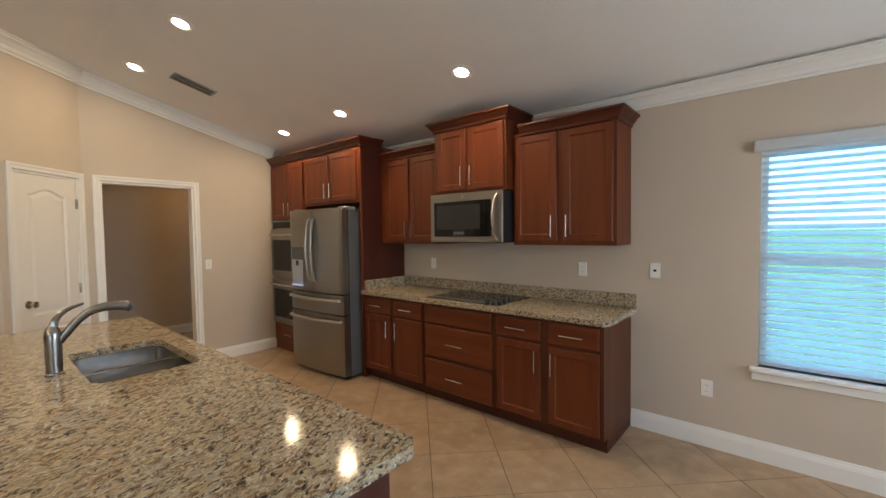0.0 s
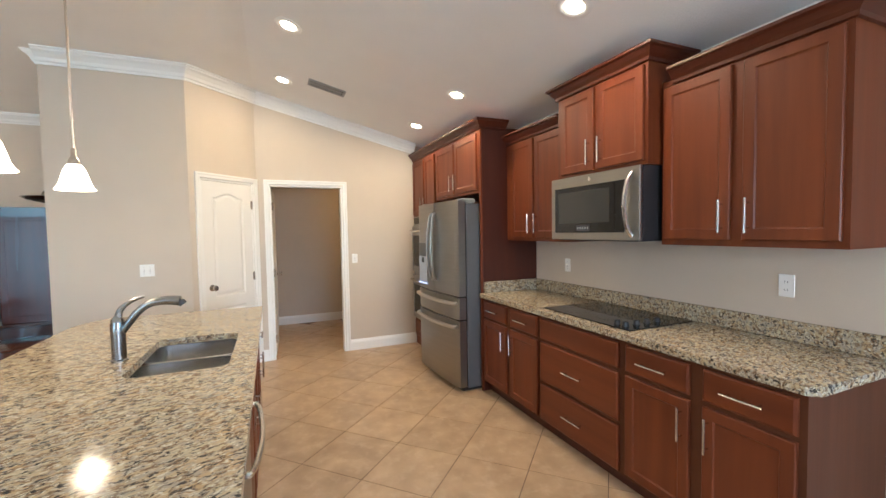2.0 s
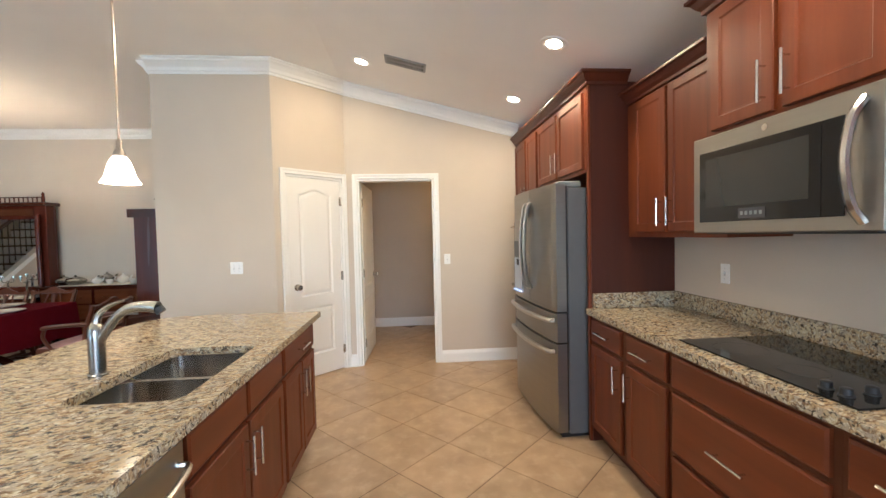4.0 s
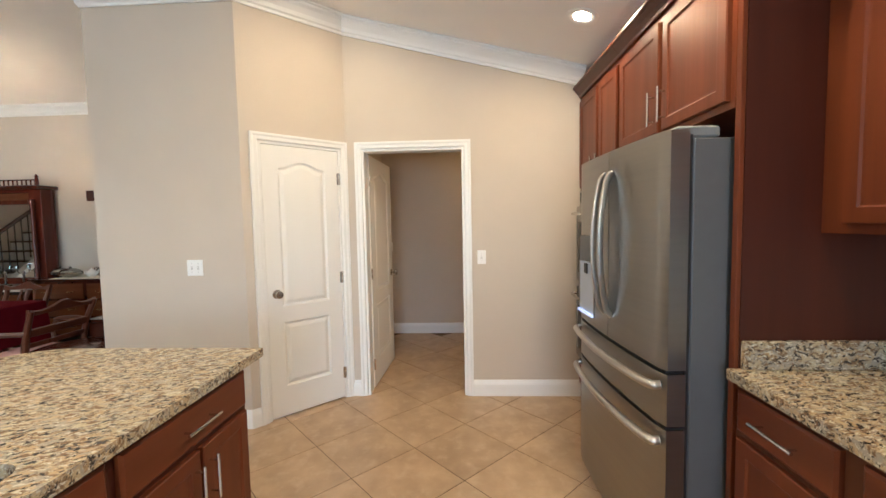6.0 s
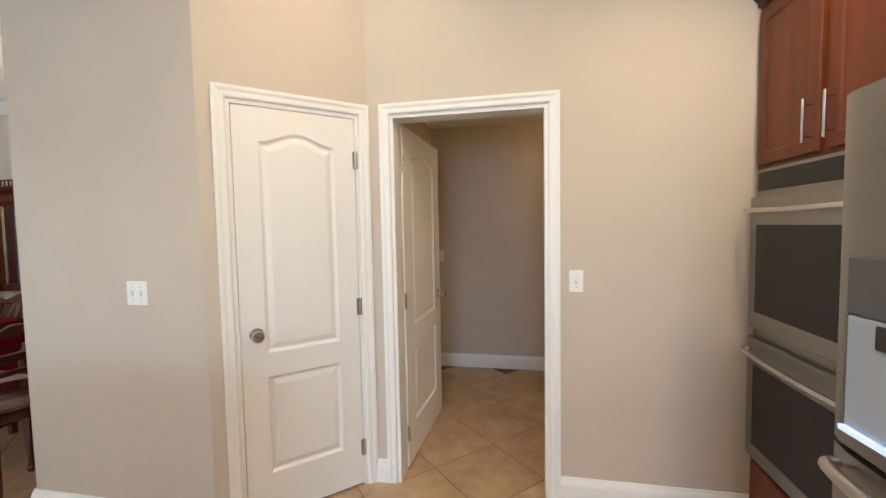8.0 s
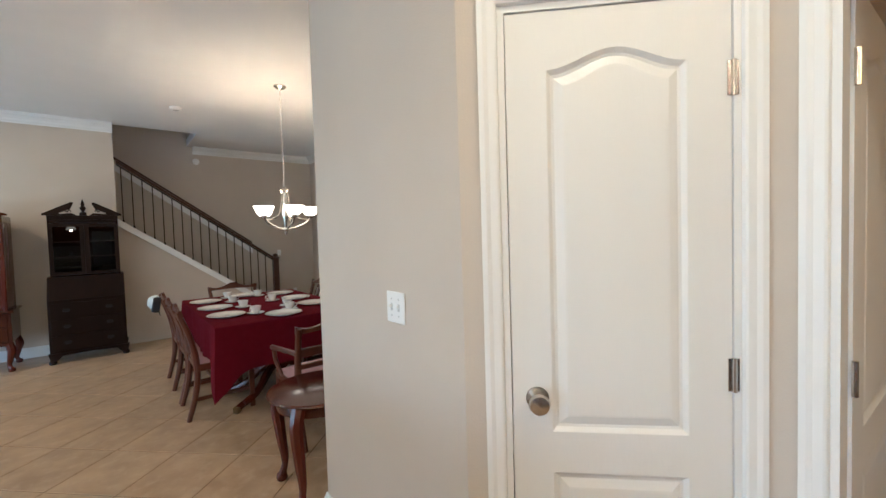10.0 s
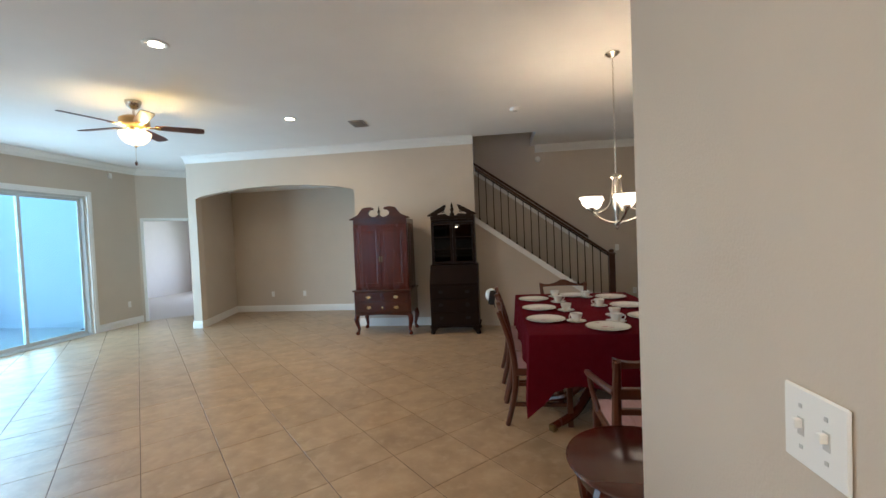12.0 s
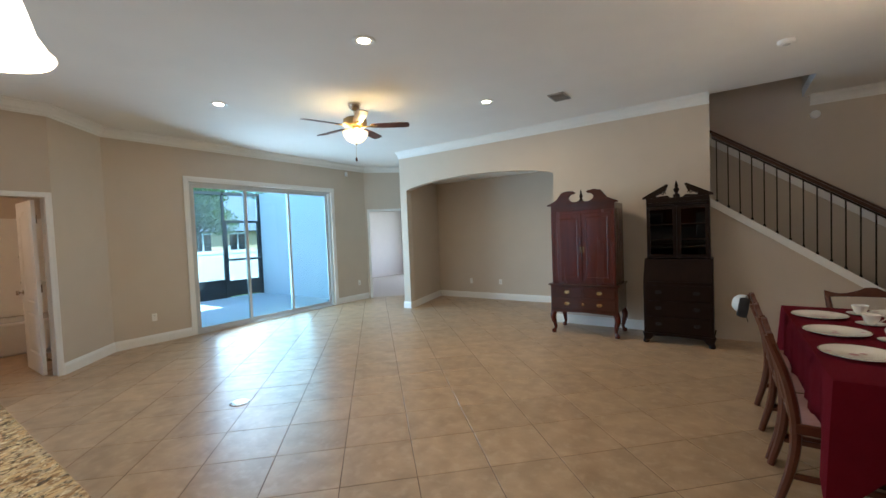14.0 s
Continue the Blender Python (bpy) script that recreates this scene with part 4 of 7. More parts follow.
def island_unit(x0, x1, fronts, label):
    c = thing("island_cabinet", ((x0 + x1) / 2, 2.4, 0), label, "cabinet", "island cabinets")
    sink = x0 < -1.0 < x1
    if sink:
        bm = box(x0 + 0.0005, x1 - 0.0005, IB - 0.02, IB, TOE, CB)
        box(x0 + 0.0005, x0 + 0.02, 2.12, IB - 0.02, TOE, CB, bm)
        box(x1 - 0.02, x1 - 0.0005, 2.12, IB - 0.02, TOE, CB, bm)
        box(x0 + 0.0005, x1 - 0.0005, 2.10, 2.12, TOE, CB, bm)
        box(x0 + 0.02, x1 - 0.02, 2.12, IB - 0.02, TOE, TOE + 0.02, bm)
    else:
        bm = box(x0 + 0.0005, x1 - 0.0005, 2.10, IB, TOE, CB)
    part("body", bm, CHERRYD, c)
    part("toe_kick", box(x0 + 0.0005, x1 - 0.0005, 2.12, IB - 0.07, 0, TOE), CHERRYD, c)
    for n, a, b, z0, z1, h in fronts:
        cab_door(n, a, b, z0, z1, IB, c, h, s=1, flat=n == "drawer")
    return c


DWX0, DWX1 = -0.62, -0.01
island_unit(BX0, -1.55, [("drawer", BX0 + 0.02, -1.57, 0.705, 0.85, "h"), ("door", BX0 + 0.02, -1.905, 0.125, 0.68, "rt"), ("door", -1.89, -1.57, 0.125, 0.68, "lt")], W + "island cabinet with a drawer over two doors")
island_unit(-1.55, DWX0 - 0.005, [("drawer", -1.53, -1.10, 0.705, 0.85, None), ("drawer", -1.08, DWX0 - 0.025, 0.705, 0.85, None), ("door", -1.53, -1.10, 0.125, 0.68, "rt"), ("door", -1.08, DWX0 - 0.025, 0.125, 0.68, "lt")], W + "island sink cabinet with two doors")
island_unit(DWX1 + 0.005, BX1, [("drawer", DWX1 + 0.025, BX1 - 0.02, 0.705, 0.85, "h"), ("door", DWX1 + 0.025, BX1 - 0.02, 0.125, 0.68, "lt")], W + "island cabinet with a drawer and a door")
ib = thing("island_back_panel", (-0.85, 2.03, 0), "dark cherry panelled back of the island", "cabinet panel")
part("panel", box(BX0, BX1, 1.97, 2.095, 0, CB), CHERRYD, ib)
dwr = thing("dishwasher", (-0.395, 2.4, 0), "stainless built-in dishwasher under the island top", "dishwasher")
part("body", box(DWX0 + 0.004, DWX1 - 0.004, 2.11, IB - 0.005, 0.03, CB - 0.002), BLACKP, dwr)
part("door", box(DWX0 + 0.008, DWX1 - 0.008, IB - 0.004, IB + 0.022, 0.12, 0.855, bevel=0.004), STEEL, dwr)
part("handle", tube(curve_points([(DWX0 + 0.04, IB + 0.02, 0.79), (DWX0 + 0.06, IB + 0.06, 0.785), ((DWX0 + DWX1) / 2, IB + 0.08, 0.775), (DWX1 - 0.06, IB + 0.06, 0.785), (DWX1 - 0.04, IB + 0.02, 0.79)], 6), 0.010, seg=8), CHROME, dwr, "bowed steel handle", smooth=True)
part("control_strip", box(DWX0 + 0.009, DWX1 - 0.009, IB - 0.003, IB + 0.0205, 0.8555, CB - 0.003), BLACK, dwr)
for k in range(9):
    part("button", box(DWX0 + 0.08 + k * 0.05, DWX0 + 0.11 + k * 0.05, IB + 0.0207, IB + 0.0215, 0.861, 0.868), GREYD, dwr)

# sink and tap
sk = thing("sink", (-1.09, 2.45, 0.70), "stainless undermount double bowl sink", "sink")
SINKM = mat("sink_steel", (0.48, 0.47, 0.45), 0.2, 1.0, vary=0.06, scale=30, stretch=(0.1, 1, 1))


def bowl(x0, x1, y0, y1, z0, z1):
    bm = bmesh.new()
    rings = []
    for ins, z in ((-0.012, z1), (0, z1), (0.004, z0 + 0.03), (0.025, z0), (0.09, z0 - 0.004)):
        r = 0.055 - min(0, ins)
        ring = []
        for cx, cy, a0 in ((x1 - 0.055, y1 - 0.055, 0), (x0 + 0.055, y1 - 0.055, 90), (x0 + 0.055, y0 + 0.055, 180), (x1 - 0.055, y0 + 0.055, 270)):
            for k in range(6):
                a = radians(a0 + 18 * k)
                q = max(0.01, 0.055 - ins)
                ring.append(bm.verts.new((cx + q * math.cos(a), cy + q * math.sin(a), z)))
        rings.append(ring)
    for p, q in zip(rings, rings[1:]):
        for k in range(len(p)):
            bm.faces.new((p[k], p[(k + 1) % len(p)], q[(k + 1) % len(p)], q[k]))
    bm.faces.new(rings[-1])
    return bm


part("bowl", bowl(SX0 - 0.005, -1.10, SYA - 0.005, SYB + 0.005, 0.70, 0.874), SINKM, sk, smooth=True)
part("bowl", bowl(-1.075, SX1 + 0.005, SYA - 0.005, SYB + 0.005, 0.70, 0.874), SINKM, sk, smooth=True)
for dx in (-1.262, -0.912):
    part("drain", lathe([(0.045, 0.0), (0.045, 0.003), (0.03, 0.004), (0.028, 0.001)], at=(dx, 2.45, 0.697), seg=16), CHROME, sk, smooth=True)
FAUCETM = mat("brushed_faucet_steel", (0.31, 0.30, 0.29), 0.26, 1.0, vary=0.05)
fa = thing("faucet", (-1.055, 2.172, 0.914), "brushed steel pull-out kitchen faucet with side lever", "faucet")
fx, fy = -1.055, 2.172
part("body", lathe([(0.034, 0), (0.034, 0.006), (0.028, 0.01), (0.029, 0.14), (0.030, 0.17), (0.026, 0.19), (0.014, 0.21), (0.0, 0.213)], at=(fx, fy, 0.914)), FAUCETM, fa, smooth=True)
pts = curve_points([(fx, fy, 1.03), (fx + 0.008, fy + 0.045, 1.09), (fx + 0.014, fy + 0.085, 1.14), (fx + 0.02, fy + 0.135, 1.175), (fx + 0.027, fy + 0.20, 1.184), (fx + 0.032, fy + 0.255, 1.178)], 6)
part("spout", tube(pts, 0.018, seg=12, radii=[0.017 + 0.007 * max(0, k / 30 - 0.5) * 2 for k in range(len(pts))]), FAUCETM, fa, smooth=True)
part("spray_tip", rod(pts[-1], pts[-1] + Vector((0.0, 0.012, -0.018)), 0.018, seg=12), BLACKP, fa, smooth=True)
lv = curve_points([(fx, fy, 1.10), (fx, fy + 0.012, 1.15), (fx - 0.004, fy + 0.05, 1.185), (fx - 0.008, fy + 0.105, 1.205)], 5)
part("lever", tube(lv, 0.008, seg=8, radii=[0.017 - 0.012 * k / (len(lv) - 1) for k in range(len(lv))]), FAUCETM, fa, smooth=True)

# outlets and switches
GREYP = mat("slot_grey", (0.55, 0.54, 0.52), 0.5)


def plate(at, right, n, kind="outlet", wide=1):
    """Wall plate centred at a place on a wall."""
    nm = "light_switch" if kind == "switch" else "wall_outlet"
    lab = {"switch": "white toggle switch plate on the painted wall", "outlet": "white duplex outlet plate on the painted wall", "dark": "white plate with one small dark control"}[kind]
    t = thing(nm, at, lab, "switch" if kind == "switch" else "outlet")
    r, n = Vector(right), Vector(n)
    m = frame_m(Vector(at) + n * 0.001, r, (0, 0, 1))
    if (m.to_3x3() @ Vector((0, 0, 1))).dot(n) < 0:
        m = frame_m(Vector(at) + n * 0.001, -r, (0, 0, 1))
    w = 0.035 + 0.023 * (wide - 1)
    part("plate", box(-w, w, -0.057, 0.057, 0, 0.006, bevel=0.003, m=m), PLASTW, t)
    for k in range(wide):
        cx = (k - (wide - 1) / 2) * 0.046
        if kind == "switch":
            part("slot", box(cx - 0.006, cx + 0.006, -0.013, 0.013, 0.006, 0.0068, m=m), GREYP, t)
            part("toggle", box(cx - 0.004, cx + 0.004, -0.002, 0.011, 0.0065, 0.017, bevel=0.001, m=m), PLASTW, t)
            for s in (-1, 1):
                part("screw", box(cx - 0.003, cx + 0.003, s * 0.030 - 0.003, s * 0.030 + 0.003, 0.006, 0.007, m=m), GREYP, t)
        elif kind == "outlet":
            for s in (-1, 1):
                sk_ = part("socket", box(cx - 0.016, cx + 0.016, s * 0.02 - 0.014, s * 0.02 + 0.014, 0.006, 0.0075, bevel=0.0005, m=m), PLASTW, t)
                for q in (-1, 1):
                    part("slot", box(cx + q * 0.006 - 0.001, cx + q * 0.006 + 0.001, s * 0.02 - 0.005, s * 0.02 + 0.005, 0.0075, 0.008, m=m), DARKIN, sk_)
        else:
            part("control", box(cx - 0.010, cx + 0.010, -0.008, 0.008, 0.006, 0.008, m=m), DARKIN, t)
    return t


plate((0.049, YK, 1.185), (1, 0, 0), (0, -1, 0))
plate((-1.58, YK, 1.173), (1, 0, 0), (0, -1, 0), "switch")
plate((0.588, YK, 1.20), (1, 0, 0), (0, -1, 0), "dark")
plate((0.915, YK, 0.405), (1, 0, 0), (0, -1, 0))
plate((XE, 3.80, 1.163), (0, 1, 0), (1, 0, 0), "switch")
plate((XP, 1.758, 1.166), (0, 1, 0), (1, 0, 0), "switch", 2)

# kitchen window with blinds
wn = thing("window_1", (1.6, YK, WZ0), "white window with closed white slat blinds, daylight behind", "window", kind="structure")
part("window_frame", box(WX0, WX0 + 0.04, YK + 0.05, YK + 0.10, WZ0, WZ1), TRIM, wn)
part("window_frame", box(WX1 - 0.04, WX1, YK + 0.05, YK + 0.10, WZ0, WZ1), TRIM, wn)
part("window_frame", box(WX0 + 0.04, WX1 - 0.04, YK + 0.05, YK + 0.10, WZ1 - 0.04, WZ1), TRIM, wn)
part("window_frame", box(WX0 + 0.04, WX1 - 0.04, YK + 0.05, YK + 0.10, WZ0, WZ0 + 0.04), TRIM, wn)
part("meeting_rail", box(WX0 + 0.04, WX1 - 0.04, YK + 0.055, YK + 0.095, 1.28, 1.325), TRIM, wn)
for z0, z1 in ((WZ0 + 0.04, 1.28), (1.325, WZ1 - 0.04)):
    p = part("pane", box(WX0 + 0.04, WX1 - 0.04, YK + 0.07, YK + 0.074, z0, z1), PANE, wn)
    p.visible_shadow = False
part("window_sill", box(WX0 - 0.045, WX1 + 0.045, YK - 0.055, YK + 0.05, WZ0 - 0.028, WZ0, bevel=0.006), TRIM, wn)
part("apron", box(WX0 - 0.03, WX1 + 0.03, YK - 0.018, YK - 0.002, WZ0 - 0.085, WZ0 - 0.029, bevel=0.004), TRIM, wn)
bl = thing("window_blind", (1.6, YK, WZ1), "white horizontal slat blind, lowered and nearly closed", "blind")
part("valance", box(WX0 - 0.035, WX1 + 0.035, YK - 0.045, YK - 0.003, WZ1 - 0.025, WZ1 + 0.045, bevel=0.008), BLIND, bl)
for k in range(30):
    z = WZ1 - 0.05 - k * 0.0445
    m = Matrix.Translation(((WX0 + WX1) / 2, YK + 0.022, z)) @ Matrix.Rotation(radians(32), 4, "X")
    part("slat", box(-(WX1 - WX0) / 2 + 0.008, (WX1 - WX0) / 2 - 0.008, -0.024, 0.024, -0.0012, 0.0012, m=m), BLIND, bl)
part("bottom_rail", box(WX0 + 0.008, WX1 - 0.008, YK + 0.008, YK + 0.038, WZ0 + 0.012, WZ0 + 0.034, bevel=0.003), BLIND, bl)
for x in (WX0 + 0.13, WX1 - 0.13):
    part("ladder_cord", box(x - 0.001, x + 0.001, YK + 0.045, YK + 0.0465, WZ0 + 0.03, WZ1 - 0.03), BLIND, bl)

# ---- ceiling fittings ----


def downlight(x, y, tilt=0.0, power=20):
    z = ceil_z(y)
    t = thing("recessed_light", (x, y, z), "round white recessed ceiling light, switched on", "ceiling light", "recessed lights")
    m = Matrix.Translation((x, y, z - 0.0015)) @ Matrix.Rotation(-math.atan(PITCH) if y > Y_BREAK else 0.0, 4, "X")
    part("trim_ring", lathe([(0.096, 0.0), (0.096, -0.004), (0.088, -0.008), (0.066, -0.005), (0.055, -0.001), (0.055, 0.0)], m=m, seg=28), PLASTW, t, smooth=True)
    part("lens", lathe([(0.0005, -0.0005), (0.0, -0.010), (0.025, -0.009), (0.044, -0.006), (0.053, -0.003), (0.053, -0.0005)], m=m, seg=24), CANG, t, "glowing warm lens", smooth=True)
    a = m @ Vector((0, 0, -0.02))
    lamp("recessed_lamp", "AREA", a, power, WARM, 0.12, target=m @ Vector((0, 0, -1)))
    return t


for x, y in ((-0.537, 4.379), (-2.05, 4.385), (-3.15, 4.39)):
    downlight(x, y, power=4.6 if x < -3 else 7.2)
for x, y in ((-2.01, 3.005), (-3.165, 2.993)):
    downlight(x, y, power=4.3)
for x, y in ((-0.284, -0.596), (-0.298, -2.699)):
    downlight(x, y, power=8 if y > -1 else 12)
downlight(2.154, -0.623, power=3.5)


def ceiling_vent(x, y, w, d, yaw, label, dark=False):
    t = thing("ceiling_vent", (x, y, ceil_z(y)), label, "air vent")
    m = Matrix.Translation((x, y, ceil_z(y) - 0.001)) @ Matrix.Rotation(-math.atan(PITCH) if y > Y_BREAK else 0, 4, "X") @ Matrix.Rotation(radians(yaw), 4, "Z")
    mt = mat("vent_metal", (0.30, 0.30, 0.30) if dark else (0.72, 0.72, 0.7), 0.5)
    part("backing", box(-w / 2 + 0.01, w / 2 - 0.01, -d / 2 + 0.01, d / 2 - 0.01, -0.003, -0.0005, m=m), DARKIN, t)
    for a, b, c_, e_ in ((-w / 2, w / 2, -d / 2, -d / 2 + 0.02), (-w / 2, w / 2, d / 2 - 0.02, d / 2), (-w / 2, -w / 2 + 0.02, -d / 2 + 0.02, d / 2 - 0.02), (w / 2 - 0.02, w / 2, -d / 2 + 0.02, d / 2 - 0.02), (-0.01, 0.01, -d / 2 + 0.02, d / 2 - 0.02)):
        part("frame", box(a, b, c_, e_, -0.01, 0.0, m=m), mt, t)
    n = int((d - 0.04) / 0.017)
    for k in range(n):
        yy = -d / 2 + 0.028 + k * 0.017
        part("slat", box(-w / 2 + 0.02, w / 2 - 0.02, yy - 0.006, yy + 0.006, -0.0095, -0.008, m=m @ Matrix.Translation((0, yy, -0.008)) @ Matrix.Rotation(radians(35), 4, "X") @ Matrix.Translation((0, -yy, 0.008))), mt, t)
    return t


ceiling_vent(-2.955, 3.395, 0.16, 0.36, 0, "grey metal ceiling air vent in the sloped ceiling", True)
ceiling_vent(-1.082, -3.132, 0.30, 0.20, 90, "grey metal ceiling air vent with slats", True)


def pendant(x, y):
    t = thing("pendant_lamp", (x, y, ZC), "bell-shaped frosted glass pendant lamp on a nickel rod, lit", "pendant lamp", "pendants over the island")
    part("canopy", lathe([(0.062, 0), (0.062, -0.008), (0.045, -0.022), (0.012, -0.028), (0.008, -0.03)], at=(x, y, ZC - 0.0005)), NICKEL, t, smooth=True)
    part("stem", rod((x, y, ZC - 0.025), (x, y, 1.965), 0.0065, seg=8), NICKEL, t, smooth=True)
    part("collar", lathe([(0.008, 0.10), (0.014, 0.09), (0.014, 0.05), (0.024, 0.035), (0.030, 0.015), (0.030, 0.0), (0.0, 0.0)], at=(x, y, 1.911)), NICKEL, t, smooth=True)
    prof = [(r * 0.61, 1.922 + (z - 1.838) * 0.90) for r, z in ((0.030, 1.838), (0.055, 1.828), (0.085, 1.795), (0.105, 1.75), (0.122, 1.705), (0.150, 1.672), (0.158, 1.668), (0.154, 1.664), (0.118, 1.700), (0.100, 1.748), (0.080, 1.790), (0.052, 1.822), (0.028, 1.832))]
    part("shade", lathe(prof, at=(x, y, 0), seg=28), SHADEG, t, "glowing white frosted glass bell", smooth=True)
    lamp("pendant_bulb", "POINT", (x, y, 1.755), 2.8, WARM, 0.03)
    return t


pendant(-1.804, 1.79)
pendant(-0.98, 1.79)

# ---- living room ----
sl = thing("sliding_door", (XS, -2.545, 0), "three-panel sliding glass door with grey metal frames", "sliding door", kind="structure")
t_ = 0.05
for n, a in (("outer_frame", (XS + 0.03, XS + 0.13, SY0, SY0 + 0.035, 0, SZ)), ("outer_frame", (XS + 0.03, XS + 0.13, SY1 - 0.035, SY1, 0, SZ)), ("outer_frame", (XS + 0.03, XS + 0.13, SY0 + 0.035, SY1 - 0.035, SZ - 0.035, SZ)), ("track", (XS + 0.02, XS + 0.14, SY0 + 0.035, SY1 - 0.035, 0, 0.022))):
    part(n, box(*a, bevel=0.002), ALU, sl)
for k, (y0, y1, x) in enumerate(((SY1 - 0.965, SY1 - 0.037, XS + 0.045), (SY1 - 1.86, SY1 - 0.92, XS + 0.075), (SY0 + 0.037, SY1 - 1.815, XS + 0.105))):
    p = part("panel_frame", box(x - 0.012, x + 0.012, y0, y0 + 0.045, 0.024, SZ - 0.037, bevel=0.002), ALU, sl)
    part("stile", box(x - 0.012, x + 0.012, y1 - 0.045, y1, 0.024, SZ - 0.037, bevel=0.002), ALU, p)
    part("rail", box(x - 0.011, x + 0.011, y0 + 0.045, y1 - 0.045, 0.024, 0.085), ALU, p)
    part("rail", box(x - 0.011, x + 0.011, y0 + 0.045, y1 - 0.045, SZ - 0.085, SZ - 0.037), ALU, p)
    gl = part("pane", box(x - 0.003, x + 0.003, y0 + 0.045, y1 - 0.045, 0.085, SZ - 0.085), PANES, p)
    gl.visible_shadow = False
part("threshold", box(XS - 0.035, XS + 0.019, SY0, SY1, 0.001, 0.014, bevel=0.004), ALU, sl, "grey metal sill")
part("sticker", box(XS + 0.0995, XS + 0.1015, SY0 + 0.09, SY0 + 0.15, 0.10, 0.12), BLACKP, sl)
casing("door_casing_5", (XS, SY1, 0), (0, -1, 0), SY1 - SY0, SZ, wide=0.085, n=(-1, 0, 0))
for y, z in ((-4.711, 0.405), (-0.569, 0.39)):
    plate((XS, y, z), (0, 1, 0), (-1, 0, 0))
for x in (1.94, 1.215, 0.02):
    plate((x, YN, 0.38), (1, 0, 0), (0, 1, 0))
plate((-5.12, YB, 1.147), (1, 0, 0), (0, 1, 0), "switch")
plate((-5.41, YB, 0.35), (1, 0, 0), (0, 1, 0))
ms = thing("motion_sensor", (XS, -4.445, 2.88), "small white alarm motion sensor high on the wall", "sensor")
part("case", box(XS - 0.045, XS - 0.001, -4.48, -4.41, 2.83, 2.93, bevel=0.012), PLASTW, ms)
ms2 = thing("motion_sensor", (-3.75, YB, 2.84), "round white alarm sensor high on the stair wall", "sensor")
part("case", lathe([(0.055, 0), (0.055, 0.02), (0.045, 0.035), (0.02, 0.04)], at=(-3.75, YB + 0.001, 2.84), m=Matrix.Rotation(radians(-90), 4, "X")), PLASTW, ms2, smooth=True)
sd = thing("smoke_detector", (-3.225, -3.021, ZC), "round white smoke detector on the ceiling", "smoke detector")
part("case", lathe([(0.068, 0), (0.068, -0.018), (0.058, -0.032), (0.04, -0.036), (0.0, -0.037)], at=(-3.225, -3.021, ZC - 0.0005)), PLASTW, sd, smooth=True)
part("vent_ring", lathe([(0.03, -0.036), (0.03, -0.040), (0.022, -0.042), (0.0, -0.042)], at=(-3.225, -3.021, ZC)), GREYP, sd)
fv = thing("floor_outlet_cover", (0.90, 0.0, 0), "round brushed metal floor outlet cover set in the tiles", "outlet cover")
part("cover", lathe([(0.085, -0.004), (0.085, 0.003), (0.075, 0.006), (0.0, 0.0065)], at=(0.90, 0.0, 0), seg=28), NICKEL, fv, smooth=True)
part("lid", lathe([(0.035, 0.006), (0.035, 0.0085), (0.0, 0.009)], at=(0.90, 0.0, 0), seg=20), STEEL, fv)

# ceiling fan
FX, FY = 0.968, -1.657
fan = thing("ceiling_fan", (FX, FY, ZC), "five-blade ceiling fan with brown blades and lit glass bowl", "ceiling fan")
part("canopy", lathe([(0.075, 0), (0.078, -0.015), (0.06, -0.06), (0.035, -0.085), (0.014, -0.09)], at=(FX, FY, ZC - 0.0005)), NICKEL, fan, smooth=True)
part("downrod", rod((FX, FY, ZC - 0.08), (FX, FY, 2.91), 0.012), NICKEL, fan, smooth=True)
part("motor", lathe([(0.02, 2.928), (0.11, 2.918), (0.142, 2.895), (0.145, 2.84), (0.125, 2.812), (0.07, 2.79), (0.065, 2.765), (0.10, 2.758), (0.0, 2.757)], at=(FX, FY, 0), seg=28), OLDB2, fan, "aged brass motor housing", smooth=True)
BLADE = wood("fan_blade", (0.045, 0.013, 0.008), (0.10, 0.03, 0.016), 0.35, along="X")
for k in range(5):
    a = radians(k * 72)
    m = Matrix.Translation((FX, FY, 2.815)) @ Matrix.Rotation(a, 4, "Z") @ Matrix.Rotation(radians(-11), 4, "X")
    ol = [(0.19, -0.045), (0.30, -0.058), (0.60, -0.066), (0.655, -0.055), (0.665, 0.0), (0.655, 0.055), (0.60, 0.066), (0.30, 0.058), (0.19, 0.045)]
    b = part("blade", prism(ol, 0.007, m), BLADE, fan, "brown wooden fan blade")
    part("blade_iron", prism([(0.10, -0.014), (0.17, -0.012), (0.22, -0.035), (0.245, -0.03), (0.235, 0), (0.245, 0.03), (0.22, 0.035), (0.17, 0.012), (0.10, 0.014)], 0.006, m @ Matrix.Translation((0, 0, -0.007))), BRASS, b)
FANG = glow("fan_bowl_glass", (1.0, 0.60, 0.24), 1.8)
part("light_bowl", lathe([(0.138, 2.752), (0.15, 2.745), (0.147, 2.715), (0.122, 2.668), (0.082, 2.632), (0.03, 2.612), (0.0, 2.61)], at=(FX, FY, 0), seg=28), FANG, fan, "warm glowing frosted glass bowl", smooth=True)
part("finial", lathe([(0.014, 2.611), (0.018, 2.60), (0.008, 2.588), (0.0, 2.58)], at=(FX, FY, 0)), NICKEL, fan, smooth=True)
part("pull_chain", rod((FX, FY, 2.58), (FX + 0.004, FY, 2.44), 0.0018, seg=6), BRASS, fan)
part("chain_pull", lathe([(0.004, 0), (0.013, -0.012), (0.012, -0.04), (0.004, -0.05)], at=(FX + 0.004, FY, 2.44)), BLADE, fan, smooth=True)
